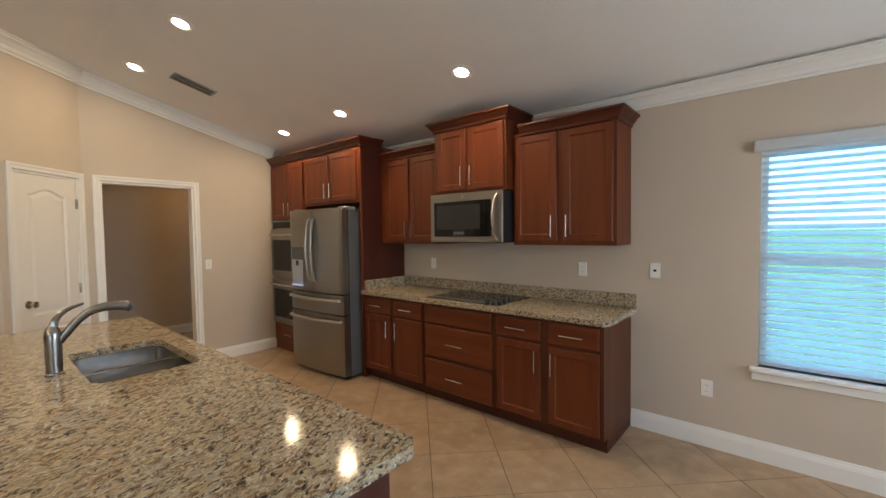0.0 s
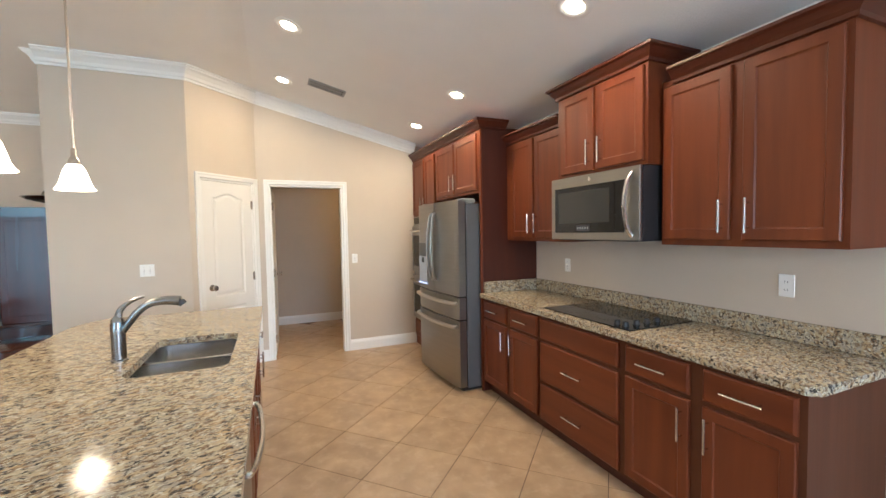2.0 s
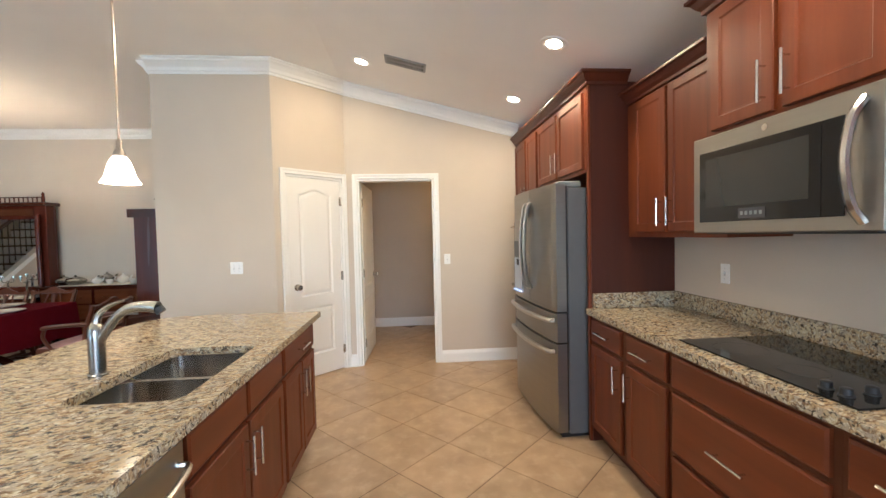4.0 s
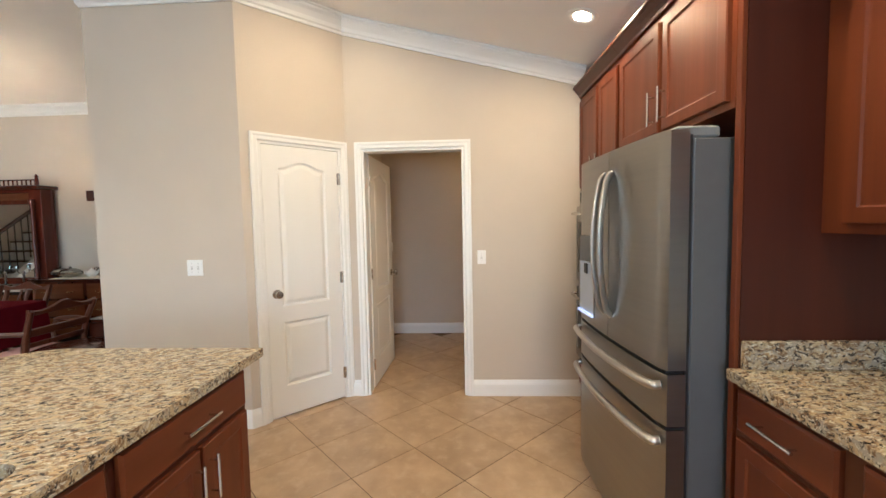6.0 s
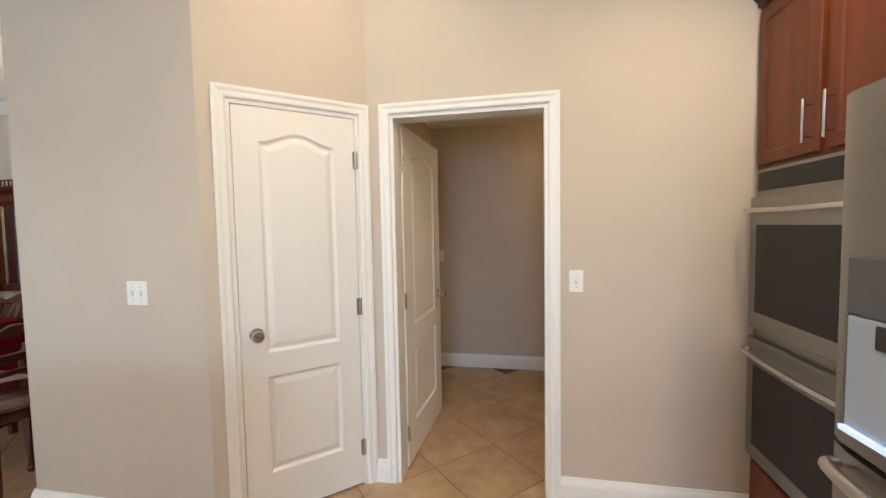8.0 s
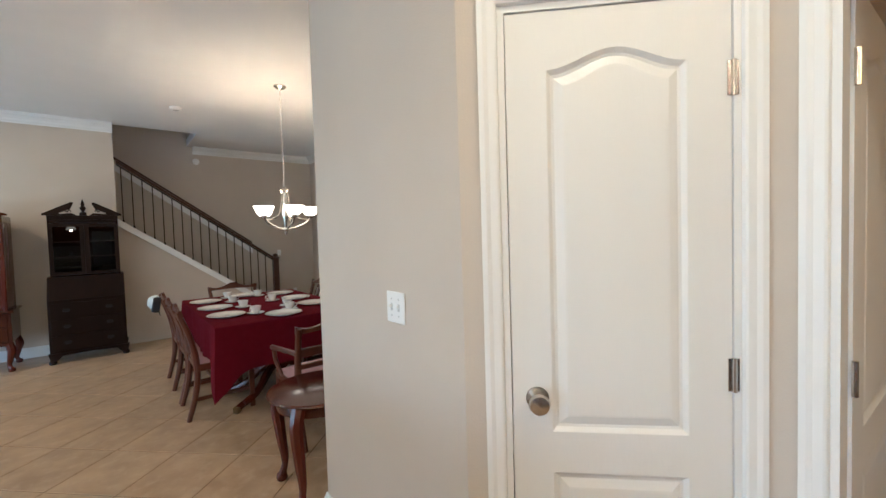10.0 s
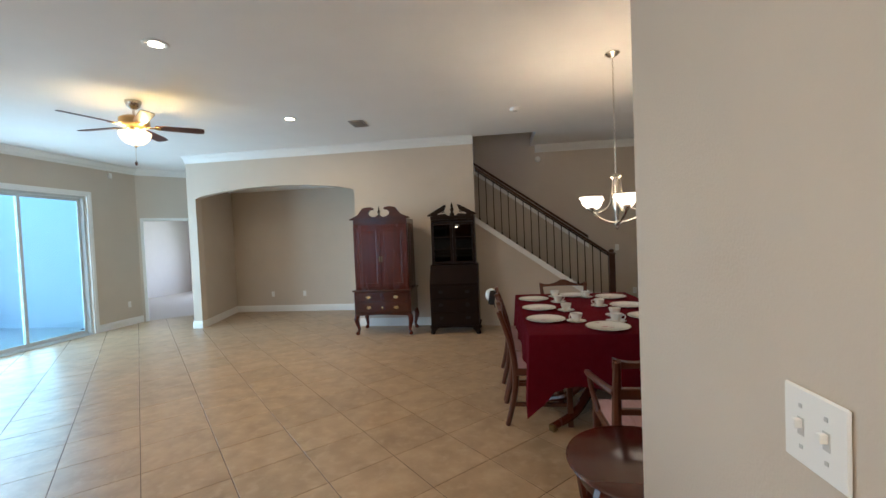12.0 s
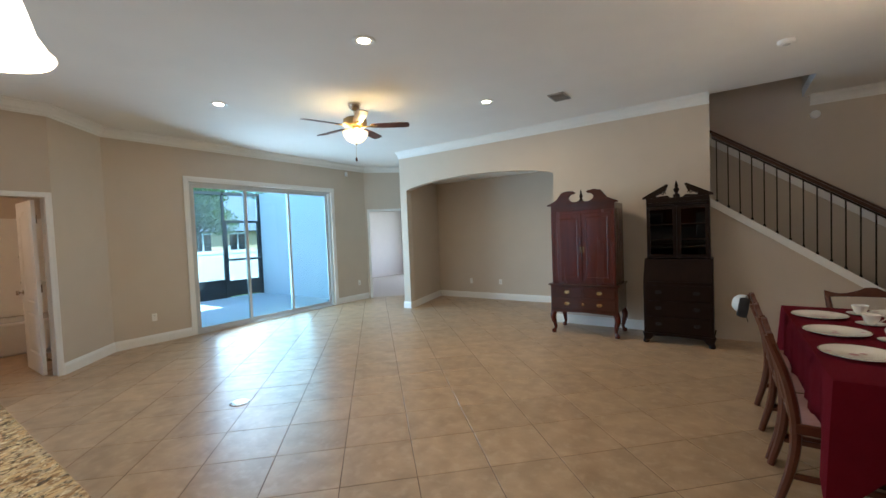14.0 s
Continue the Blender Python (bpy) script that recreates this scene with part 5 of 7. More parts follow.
for k in range(3):
    a = radians(k * 120 + 40)
    lamp("fan_bulb", "POINT", (FX + 0.165 * math.cos(a), FY + 0.165 * math.sin(a), 2.775), 3.2, (1.0, 0.62, 0.2), 0.03)


def bail_pull(x, y, z, parent):
    """Brass batwing pull on a front looking along -y."""
    bm = prism([(-0.042, 0.0), (-0.025, 0.014), (-0.03, 0.024), (0, 0.020), (0.03, 0.024), (0.025, 0.014), (0.042, 0.0), (0.026, -0.012), (0.018, -0.022), (0, -0.016), (-0.018, -0.022), (-0.026, -0.012)], 0.002, frame_m((x, y, z), (1, 0, 0), (0, 0, 1)))
    tube(curve_points([(x - 0.026, y - 0.006, z + 0.004), (x - 0.02, y - 0.016, z - 0.014), (x + 0.02, y - 0.016, z - 0.014), (x + 0.026, y - 0.006, z + 0.004)], 4), 0.0035, bm, 6)
    return part("drawer_pull", bm, BRASS, parent, "brass batwing drawer pull")


def cabriole(x, y, z1, dx, dy, mat_, parent, size=1.0, z0=0.0):
    """Curved leg from under the case at z1 to a ball foot; dx, dy: the way its knee bows."""
    k = size
    pts = curve_points([(x, y, z1), (x + dx * 0.035 * k, y + dy * 0.035 * k, z1 - 0.10 * k), (x + dx * 0.012 * k, y + dy * 0.012 * k, z0 + 0.45 * (z1 - z0)), (x - dx * 0.004 * k, y - dy * 0.004 * k, z0 + 0.22 * (z1 - z0)), (x + dx * 0.022 * k, y + dy * 0.022 * k, z0 + 0.03)], 6)
    n = len(pts) - 1
    rr = [k * (0.040 - 0.005 * (i / n) if i / n < 0.25 else 0.039 - 0.036 * ((i / n) - 0.25) if i / n < 0.8 else 0.019 + 0.03 * ((i / n) - 0.8)) for i in range(n + 1)]
    bm = tube(pts, 0.03, seg=8, radii=rr)
    p = part("leg", bm, mat_, parent, smooth=True)
    f = pts[-1]
    part("foot", lathe([(0.0, -0.028), (0.028 * k, -0.024), (0.034 * k, -0.008), (0.030 * k, 0.012), (0.018 * k, 0.022)], at=(f.x, f.y, z0 + 0.028), seg=12), mat_, p, smooth=True)
    return p


def swan_half(s, w, h):
    """One scroll of a broken pediment: outline from the corner (at s * w) rising to a hook near the middle."""
    top = [(w, 0.0), (w, 0.018), (w * 0.90, 0.035), (w * 0.72, 0.075), (w * 0.55, h * 0.92), (w * 0.38, h), (w * 0.22, h * 0.96), (w * 0.16, h * 0.86)]
    low = [(w * 0.20, h * 0.76), (w * 0.30, h * 0.72), (w * 0.36, h * 0.55), (w * 0.34, h * 0.35), (w * 0.24, h * 0.20), (w * 0.12, h * 0.18), (0.018, h * 0.30), (0.0, h * 0.30), (0.0, 0.0)]
    return [(s * x, z) for x, z in top + low]


def armoire():
    """Local: width along x round 0, front at y = 0 looking along -y, back at +y."""
    t = thing("armoire", (0, 0, 0), "red mahogany armoire with scrolled pediment and cabriole legs", "armoire")
    hw, d = 0.445, 0.54
    part("lower_case", box(-hw, hw, 0.0, d, 0.335, 0.675, bevel=0.004), MAHOGX, t)
    part("apron", prism([(-hw, 0), (hw, 0), (hw, -0.05), (hw - 0.05, -0.035), (0, -0.02), (-hw + 0.05, -0.035), (-hw, -0.05)], 0.02, frame_m((0, 0.021, 0.335), (1, 0, 0), (0, 0, 1))), MAHOGX, t)
    part("waist_moulding", box(-hw - 0.025, hw + 0.025, -0.025, d, 0.675, 0.70, bevel=0.008), MAHOGX, t)
    for x0, x1, z0, z1 in ((-hw + 0.03, -0.012, 0.52, 0.655), (0.012, hw - 0.03, 0.52, 0.655), (-hw + 0.03, hw - 0.03, 0.355, 0.50)):
        dr = part("drawer", box(x0, x1, -0.010, -0.001, z0, z1, bevel=0.005), MAHOGX, t)
        zc = (z0 + z1) / 2
        for px in ([(x0 + x1) / 2] if x1 - x0 < 0.6 else [-0.215, 0.215]):
            bail_pull(px, -0.0105, zc, dr)
        if x1 - x0 > 0.6:
            part("escutcheon", lathe([(0.018, 0), (0.018, 0.003), (0.006, 0.006)], at=(0, -0.0105, zc), m=Matrix.Rotation(radians(90), 4, "X"), seg=10), BRASS, dr)
    u = hw - 0.025
    part("upper_case", box(-u, u, 0.03, d, 0.70, 1.70, bevel=0.003), MAHOG, t)
    for s in (-1, 1):
        x0, x1 = (-u + 0.035, -0.004) if s < 0 else (0.004, u - 0.035)
        dd = part("door", box(x0, x1, 0.012, 0.029, 0.735, 1.655, bevel=0.003), MAHOG, t)
        fm = frame_m((x0 + 0.05, 0.012, 0.785), (1, 0, 0), (0, 0, 1))
        w_, h_ = x1 - x0 - 0.10, 0.82
        bm = bmesh.new()
        rings = [[bm.verts.new(fm @ Vector(p)) for p in ((i, i, o_), (w_ - i, i, o_), (w_ - i, h_ - i, o_), (i, h_ - i, o_))] for i, o_ in ((0, 0.0005), (0.006, 0.006), (0.014, 0.002), (0.05, 0.004))]
        for p, q in zip(rings, rings[1:]):
            for k in range(4):
                bm.faces.new((p[k], p[(k + 1) % 4], q[(k + 1) % 4], q[k]))
        bm.faces.new(rings[-1])
        part("door_panel", bm, MAHOG, dd)
        part("latch_plate", box(s * 0.018 - 0.007, s * 0.018 + 0.007, 0.009, 0.0115, 1.13, 1.21, bevel=0.002), OLDBRASS, dd)
        part("pilaster", box(s * (u - 0.034) - 0.001 if s > 0 else -u + 0.001, s * (u - 0.001) if s > 0 else -u + 0.033, 0.014, 0.029, 0.72, 1.68, bevel=0.003), MAHOG, t)
    prof = [(0, 0), (0.012, 0.01), (0.016, 0.03), (0.035, 0.05), (0.045, 0.065), (0.045, 0.08), (0, 0.08)]
    part("cornice", sweep([(-u, d, 1.70), (-u, 0.03, 1.70), (u, 0.03, 1.70), (u, d, 1.70)], [(-a, b) for a, b in prof][::-1]), MAHOGX, t)
    part("frieze", box(-u + 0.001, u - 0.001, 0.031, d - 0.01, 1.70, 1.78), MAHOGX, t)
    for s in (-1, 1):
        part("scroll", prism(swan_half(s, u + 0.045, 0.19), 0.05, frame_m((0, 0.055, 1.78), (1, 0, 0), (0, 0, 1))), MAHOGX, t)
    part("finial", lathe([(0.028, 0), (0.028, 0.03), (0.012, 0.045), (0.022, 0.075), (0.024, 0.09), (0.010, 0.11), (0.014, 0.12), (0.004, 0.165)], at=(0, 0.03, 1.81), seg=12), DARKW, t, smooth=True)
    for sx in (-1, 1):
        cabriole(sx * (hw - 0.04), 0.045, 0.34, sx * 0.7, -0.7, MAHOG, t)
        cabriole(sx * (hw - 0.04), d - 0.05, 0.34, sx * 0.7, 0.4, MAHOG, t)
    return t


ar = armoire()
ar.matrix_basis = pose(-1.16, -3.645, 0, 0, 0, 180)


def secretary():
    t = thing("secretary_desk", (0, 0, 0), "tall dark walnut secretary with glazed top and slant front", "secretary desk")
    hw, d = 0.365, 0.46
    # lower case: drawers, then the slanting lid
    part("lower_case", box(-hw, hw, 0.0, d, 0.13, 0.74, bevel=0.004), DARKW, t)
    for k in range(3):
        z0 = 0.155 + k * 0.195
        dr = part("drawer", box(-hw + 0.02, hw - 0.02, -0.012, -0.001, z0, z0 + 0.18, bevel=0.004), DARKW, t)
        for px in (-0.20, 0.20):
            b_ = bail_pull(px, -0.0125, z0 + 0.095, dr)
            b_.data.materials[0] = IRON
    part("slant_case", prism([(0.0, 0.74), (d, 0.74), (d, 1.04), (0.16, 1.04), (0.0, 0.76)], hw * 2, Matrix(((0, 0, 1, -hw), (1, 0, 0, 0), (0, 1, 0, 0), (0, 0, 0, 1)))), DARKW, t)
    part("writing_lid", box(-hw + 0.02, hw - 0.02, -0.008, 0.008, 0.02, 0.29, m=Matrix.Translation((0, 0.0, 0.745)) @ Matrix.Rotation(radians(-29.5), 4, "X") @ Matrix.Translation((0, -0.006, 0))), DARKW, t)
    part("apron", prism([(-hw, 0.13), (hw, 0.13), (hw, 0.03), (hw - 0.07, 0.045), (hw - 0.11, 0.095), (0, 0.105), (-hw + 0.11, 0.095), (-hw + 0.07, 0.045), (-hw, 0.03)], 0.02, frame_m((0, 0.02, 0), (1, 0, 0), (0, 0, 1))), DARKW, t)
    for sx in (-1, 1):
        for y in (0.03, d - 0.03):
            part("foot", lathe([(0.030, 0.0), (0.038, 0.012), (0.034, 0.035), (0.024, 0.055), (0.036, 0.10), (0.040, 0.13)], at=(sx * (hw - 0.02), y, 0), seg=12), DARKW, t, smooth=True)
    # upper bookcase
    u, y0 = 0.335, 0.17
    part("back", box(-u, u, d - 0.015, d - 0.001, 1.04, 1.72), DARKW, t)
    for s in (-1, 1):
        part("side", box(s * u if s < 0 else u - 0.02, -u + 0.02 if s < 0 else u, y0, d - 0.016, 1.04, 1.72), DARKW, t)
    part("top", box(-u, u, y0, d - 0.016, 1.70, 1.735), DARKW, t)
    for z in (1.25, 1.47):
        part("shelf", box(-u + 0.021, u - 0.021, y0 + 0.03, d - 0.017, z, z + 0.012), DARKW, t)
    for s in (-1, 1):
        x0, x1 = (-u + 0.002, -0.003) if s < 0 else (0.003, u - 0.002)
        bm = box(x0, x0 + 0.04, y0 - 0.02, y0 - 0.001, 1.05, 1.69)
        box(x1 - 0.04, x1, y0 - 0.02, y0 - 0.001, 1.05, 1.69, bm)
        box(x0 + 0.04, x1 - 0.04, y0 - 0.02, y0 - 0.001, 1.05, 1.09, bm)
        box(x0 + 0.04, x1 - 0.04, y0 - 0.02, y0 - 0.001, 1.65, 1.69, bm)
        dd = part("glazed_door", bm, DARKW, t)
        part("pane", box(x0 + 0.04, x1 - 0.04, y0 - 0.013, y0 - 0.009, 1.09, 1.65), PANED, dd)
        for k in (1, 2):
            part("glazing_bar", box(x0 + 0.04, x1 - 0.04, y0 - 0.018, y0 - 0.014, 1.09 + k * 0.187 - 0.006, 1.09 + k * 0.187 + 0.006), DARKW, dd)
    prof = [(0, 0), (-0.012, 0.006), (-0.018, 0.025), (-0.036, 0.042), (-0.040, 0.055), (0, 0.055)]
    part("cornice", sweep([(-u, d, 1.735), (-u, y0 - 0.02, 1.735), (u, y0 - 0.02, 1.735), (u, d, 1.735)], prof[::-1]), DARKW, t)
    part("frieze", box(-u + 0.001, u - 0.001, y0 - 0.019, d - 0.01, 1.736, 1.79), DARKW, t)
    for s in (-1, 1):
        ol = [(u + 0.04, 0), (u + 0.04, 0.02), (0.11, 0.165), (0.085, 0.16), (0.10, 0.12), (0.115, 0.085), (0.22, 0.035), (0.22, 0.018), (0.10, 0.03), (0.06, 0.0)]
        part("pediment", prism([(s * x, z) for x, z in ol], 0.04, frame_m((0, y0 + 0.005, 1.79), (1, 0, 0), (0, 0, 1))), DARKW, t)
        part("fretwork", tube(curve_points([(s * 0.21, y0, 1.83), (s * 0.17, y0 - 0.003, 1.85), (s * 0.145, y0, 1.835), (s * 0.13, y0 - 0.003, 1.87), (s * 0.115, y0, 1.84)], 4), 0.006, seg=6), DARKW, t)
    part("finial", lathe([(0.035, 0), (0.035, 0.035), (0.012, 0.05), (0.030, 0.085), (0.032, 0.10), (0.015, 0.12), (0.020, 0.14), (0.004, 0.20)], at=(0, y0 - 0.005, 1.79), seg=14), DARKW, t, smooth=True)
    return t


se = secretary()
se.matrix_basis = pose(-2.265, -3.655, 0, 0, 0, 180)

# ---- stairs ----
SL = 0.715


def stair_z(x):
    return 1.772 + SL * (x + 2.60)


NWX = -4.735
st = thing("staircase", (-3.6, -4.9, 0), "staircase with white stringer, dark handrail and iron balusters", "staircase", kind="structure")
KY0, KY1 = YL - 0.10, YL - 0.004
_o = [(NWX + 0.05, 0), (-2.602, 0), (-2.602, stair_z(-2.602) - 0.09), (NWX + 0.05, stair_z(NWX + 0.05) - 0.09)]
part("knee_wall", prism(_o, 0.096, frame_m((0, KY1, 0), (1, 0, 0), (0, 0, 1)) @ Matrix.Translation((0, 0, -0.096))), PAINT, st, "greige painted wall under the stair")
_s = [(NWX + 0.04, stair_z(NWX + 0.04) - 0.10), (-2.602, stair_z(-2.602) - 0.10), (-2.602, stair_z(-2.602)), (NWX + 0.04, stair_z(NWX + 0.04))]
part("stringer", prism(_s, 0.128, frame_m((0, KY1 + 0.012, 0), (1, 0, 0), (0, 0, 1)) @ Matrix.Translation((0, 0, -0.128))), TRIM, st, "white stringer board")
for k in range(14):
    x = NWX + 0.08 + k * 0.249
    z = (k + 1) * 0.178
    part("tread", box(x - 0.025, x + 0.27, YB + 0.004, KY0 - 0.005, z - 0.03, z, bevel=0.006), ESPRESSO, st)
    part("riser", box(x, x + 0.018, YB + 0.004, KY0 - 0.005, z - 0.178, z - 0.031), TRIM, st)
RAILP = [(-0.030, 0.0), (-0.034, 0.018), (-0.026, 0.040), (0.0, 0.052), (0.026, 0.040), (0.034, 0.018), (0.030, 0.0)]
RY = YL - 0.055
RZ = 0.80
part("handrail", sweep([(-2.62, RY, stair_z(-2.62) + RZ), (NWX, RY, stair_z(NWX) + RZ)], RAILP), ESPRESSO, st, "dark brown stained handrail")
part("shoe_rail", sweep([(-2.62, RY, stair_z(-2.62) + RZ - 0.005), (NWX + 0.03, RY, stair_z(NWX + 0.03) + RZ - 0.005)], [(-0.012, -0.02), (-0.012, 0.002), (0.012, 0.002), (0.012, -0.02)]), IRON, st)
x = -2.67
while x > NWX + 0.06:
    bm = box(x - 0.0065, x + 0.0065, RY - 0.0065, RY + 0.0065, stair_z(x) - 0.002, stair_z(x) + RZ + 0.002)
    lathe([(0.013, 0.0), (0.016, 0.012), (0.011, 0.03), (0.0075, 0.034)], at=(x, RY, stair_z(x) + 0.004), bm=bm, seg=8)
    part("baluster", bm, IRON, st, "black iron baluster")
    x -= 0.1185
nw = part("newel_post", box(NWX - 0.045, NWX + 0.045, RY - 0.045, RY + 0.045, 0, 1.08, bevel=0.004), ESPRESSO, st, "dark square newel post")
part("newel_cap", lathe([(0.072, 0), (0.072, 0.018), (0.05, 0.03), (0.035, 0.04), (0.046, 0.055), (0.040, 0.075), (0.012, 0.09)], at=(NWX, RY, 1.08), seg=16), ESPRESSO, nw, smooth=True)
wr = thing("wall_handrail", (-3.6, YB, 1.9), "dark wall handrail on a white backing board", "handrail")
WRZ = 1.05
part("backing_board", sweep([(-2.0, YB + 0.002, stair_z(-2.0) + WRZ - 0.22), (-4.62, YB + 0.002, stair_z(-4.62) + WRZ - 0.22)], [(0.0, 0.0), (0.0, 0.12), (0.018, 0.12), (0.018, 0.0)]), TRIM, wr, "white board")
part("rail", sweep([(-2.0, YB + 0.06, stair_z(-2.0) + WRZ - 0.05), (-4.60, YB + 0.06, stair_z(-4.60) + WRZ - 0.05)], RAILP), ESPRESSO, wr)

# ---- dining room ----
TX0, TX1, TY0, TY1, TZ = -4.32, -3.115, -2.36, -0.45, 0.768
TCX, TCY = (TX0 + TX1) / 2, (TY0 + TY1) / 2
dt = thing("dining_table", (TCX, TCY, 0), "dark mahogany double-pedestal dining table", "dining table")
part("tabletop", box(TX0 + 0.012, TX1 - 0.012, TY0 + 0.012, TY1 - 0.012, TZ - 0.032, TZ - 0.004, bevel=0.006), MAHOGX, dt)
for py in (TCY + 0.50, TCY - 0.50):
    pd_ = part("pedestal", lathe([(0.05, 0.22), (0.075, 0.26), (0.085, 0.34), (0.06, 0.42), (0.045, 0.50), (0.06, 0.60), (0.10, 0.66), (0.10, TZ - 0.032)], at=(TCX, py, 0), seg=16), MAHOG, dt, smooth=True)
    for k in range(4):
        a = radians(45 + 90 * k)
        dx, dy = math.cos(a), math.sin(a)
        pts = curve_points([(TCX + dx * 0.05, py + dy * 0.05, 0.30), (TCX + dx * 0.18, py + dy * 0.12, 0.25), (TCX + dx * 0.38, py + dy * 0.24, 0.10), (TCX + dx * 0.62, py + dy * 0.36, 0.035)], 4)
        lg = part("pedestal_leg", tube(pts, 0.03, seg=8, radii=[0.042 - 0.016 * i / (len(pts) - 1) for i in range(len(pts))]), MAHOG, dt, smooth=True)
        part("toe_cap", box(-0.028, 0.028, -0.026, 0.026, -0.028, 0.026, bevel=0.008, m=Matrix.Translation(pts[-1] + Vector((0, 0, -0.006))) @ Matrix.Rotation(a, 4, "Z")), OLDBRASS, lg, "brass toe cap")


def cloth():
    bm = bmesh.new()
    per = []
    n = 26
    corners = [(TX1, TY1), (TX0, TY1), (TX0, TY0), (TX1, TY0)]
    for k in range(4):
        a, b = Vector(corners[k]), Vector(corners[(k + 1) % 4])
        nn = n if k % 2 else int(n * 0.65)
        for j in range(nn):
            u = j / nn
            p = a.lerp(b, u)
            d = (b - a).normalized()
            out = Vector((d.y, -d.x))
            if (p + out * 0.1 - Vector((TCX, TCY))).length < (p - Vector((TCX, TCY))).length:
                out = -out
            edge = min(u, 1 - u) * (b - a).length
            corner = max(0.0, 1 - edge / 0.20)
            if edge < 1e-6:
                out = (p - Vector((TCX, TCY))).normalized()
            per.append((p, out, corner, k * 7.3 + u * (b - a).length))
    rows = 9
    rings = []
    rings.append([bm.verts.new((p.x * 0.985 + TCX * 0.015, p.y * 0.985 + TCY * 0.015, TZ)) for p, *_ in per])
    for r in range(rows):
        v = r / (rows - 1)
        ring = []
        for p, out, c, s in per:
            drop = (0.36 + 0.20 * c ** 1.4) * v
            wave = 0.016 * v * math.sin(s * 13 + 0.7 * math.sin(s * 5)) + 0.012 * v * math.sin(s * 29 + 1.3)
            o_ = 0.004 + 0.012 * v ** 0.6 + wave + 0.045 * c * v
            ring.append(bm.verts.new((p.x + out.x * o_, p.y + out.y * o_, TZ - 0.004 - drop)))
        rings.append(ring)
    for p, q in zip(rings, rings[1:]):
        for k in range(len(p)):
            bm.faces.new((p[k], p[(k + 1) % len(p)], q[(k + 1) % len(q)], q[k]))
    bm.faces.new(rings[0])
    return bm


tagged(part("tablecloth", cloth(), CLOTH, smooth=True), "burgundy tablecloth hanging in folds over the dining table", "tablecloth")


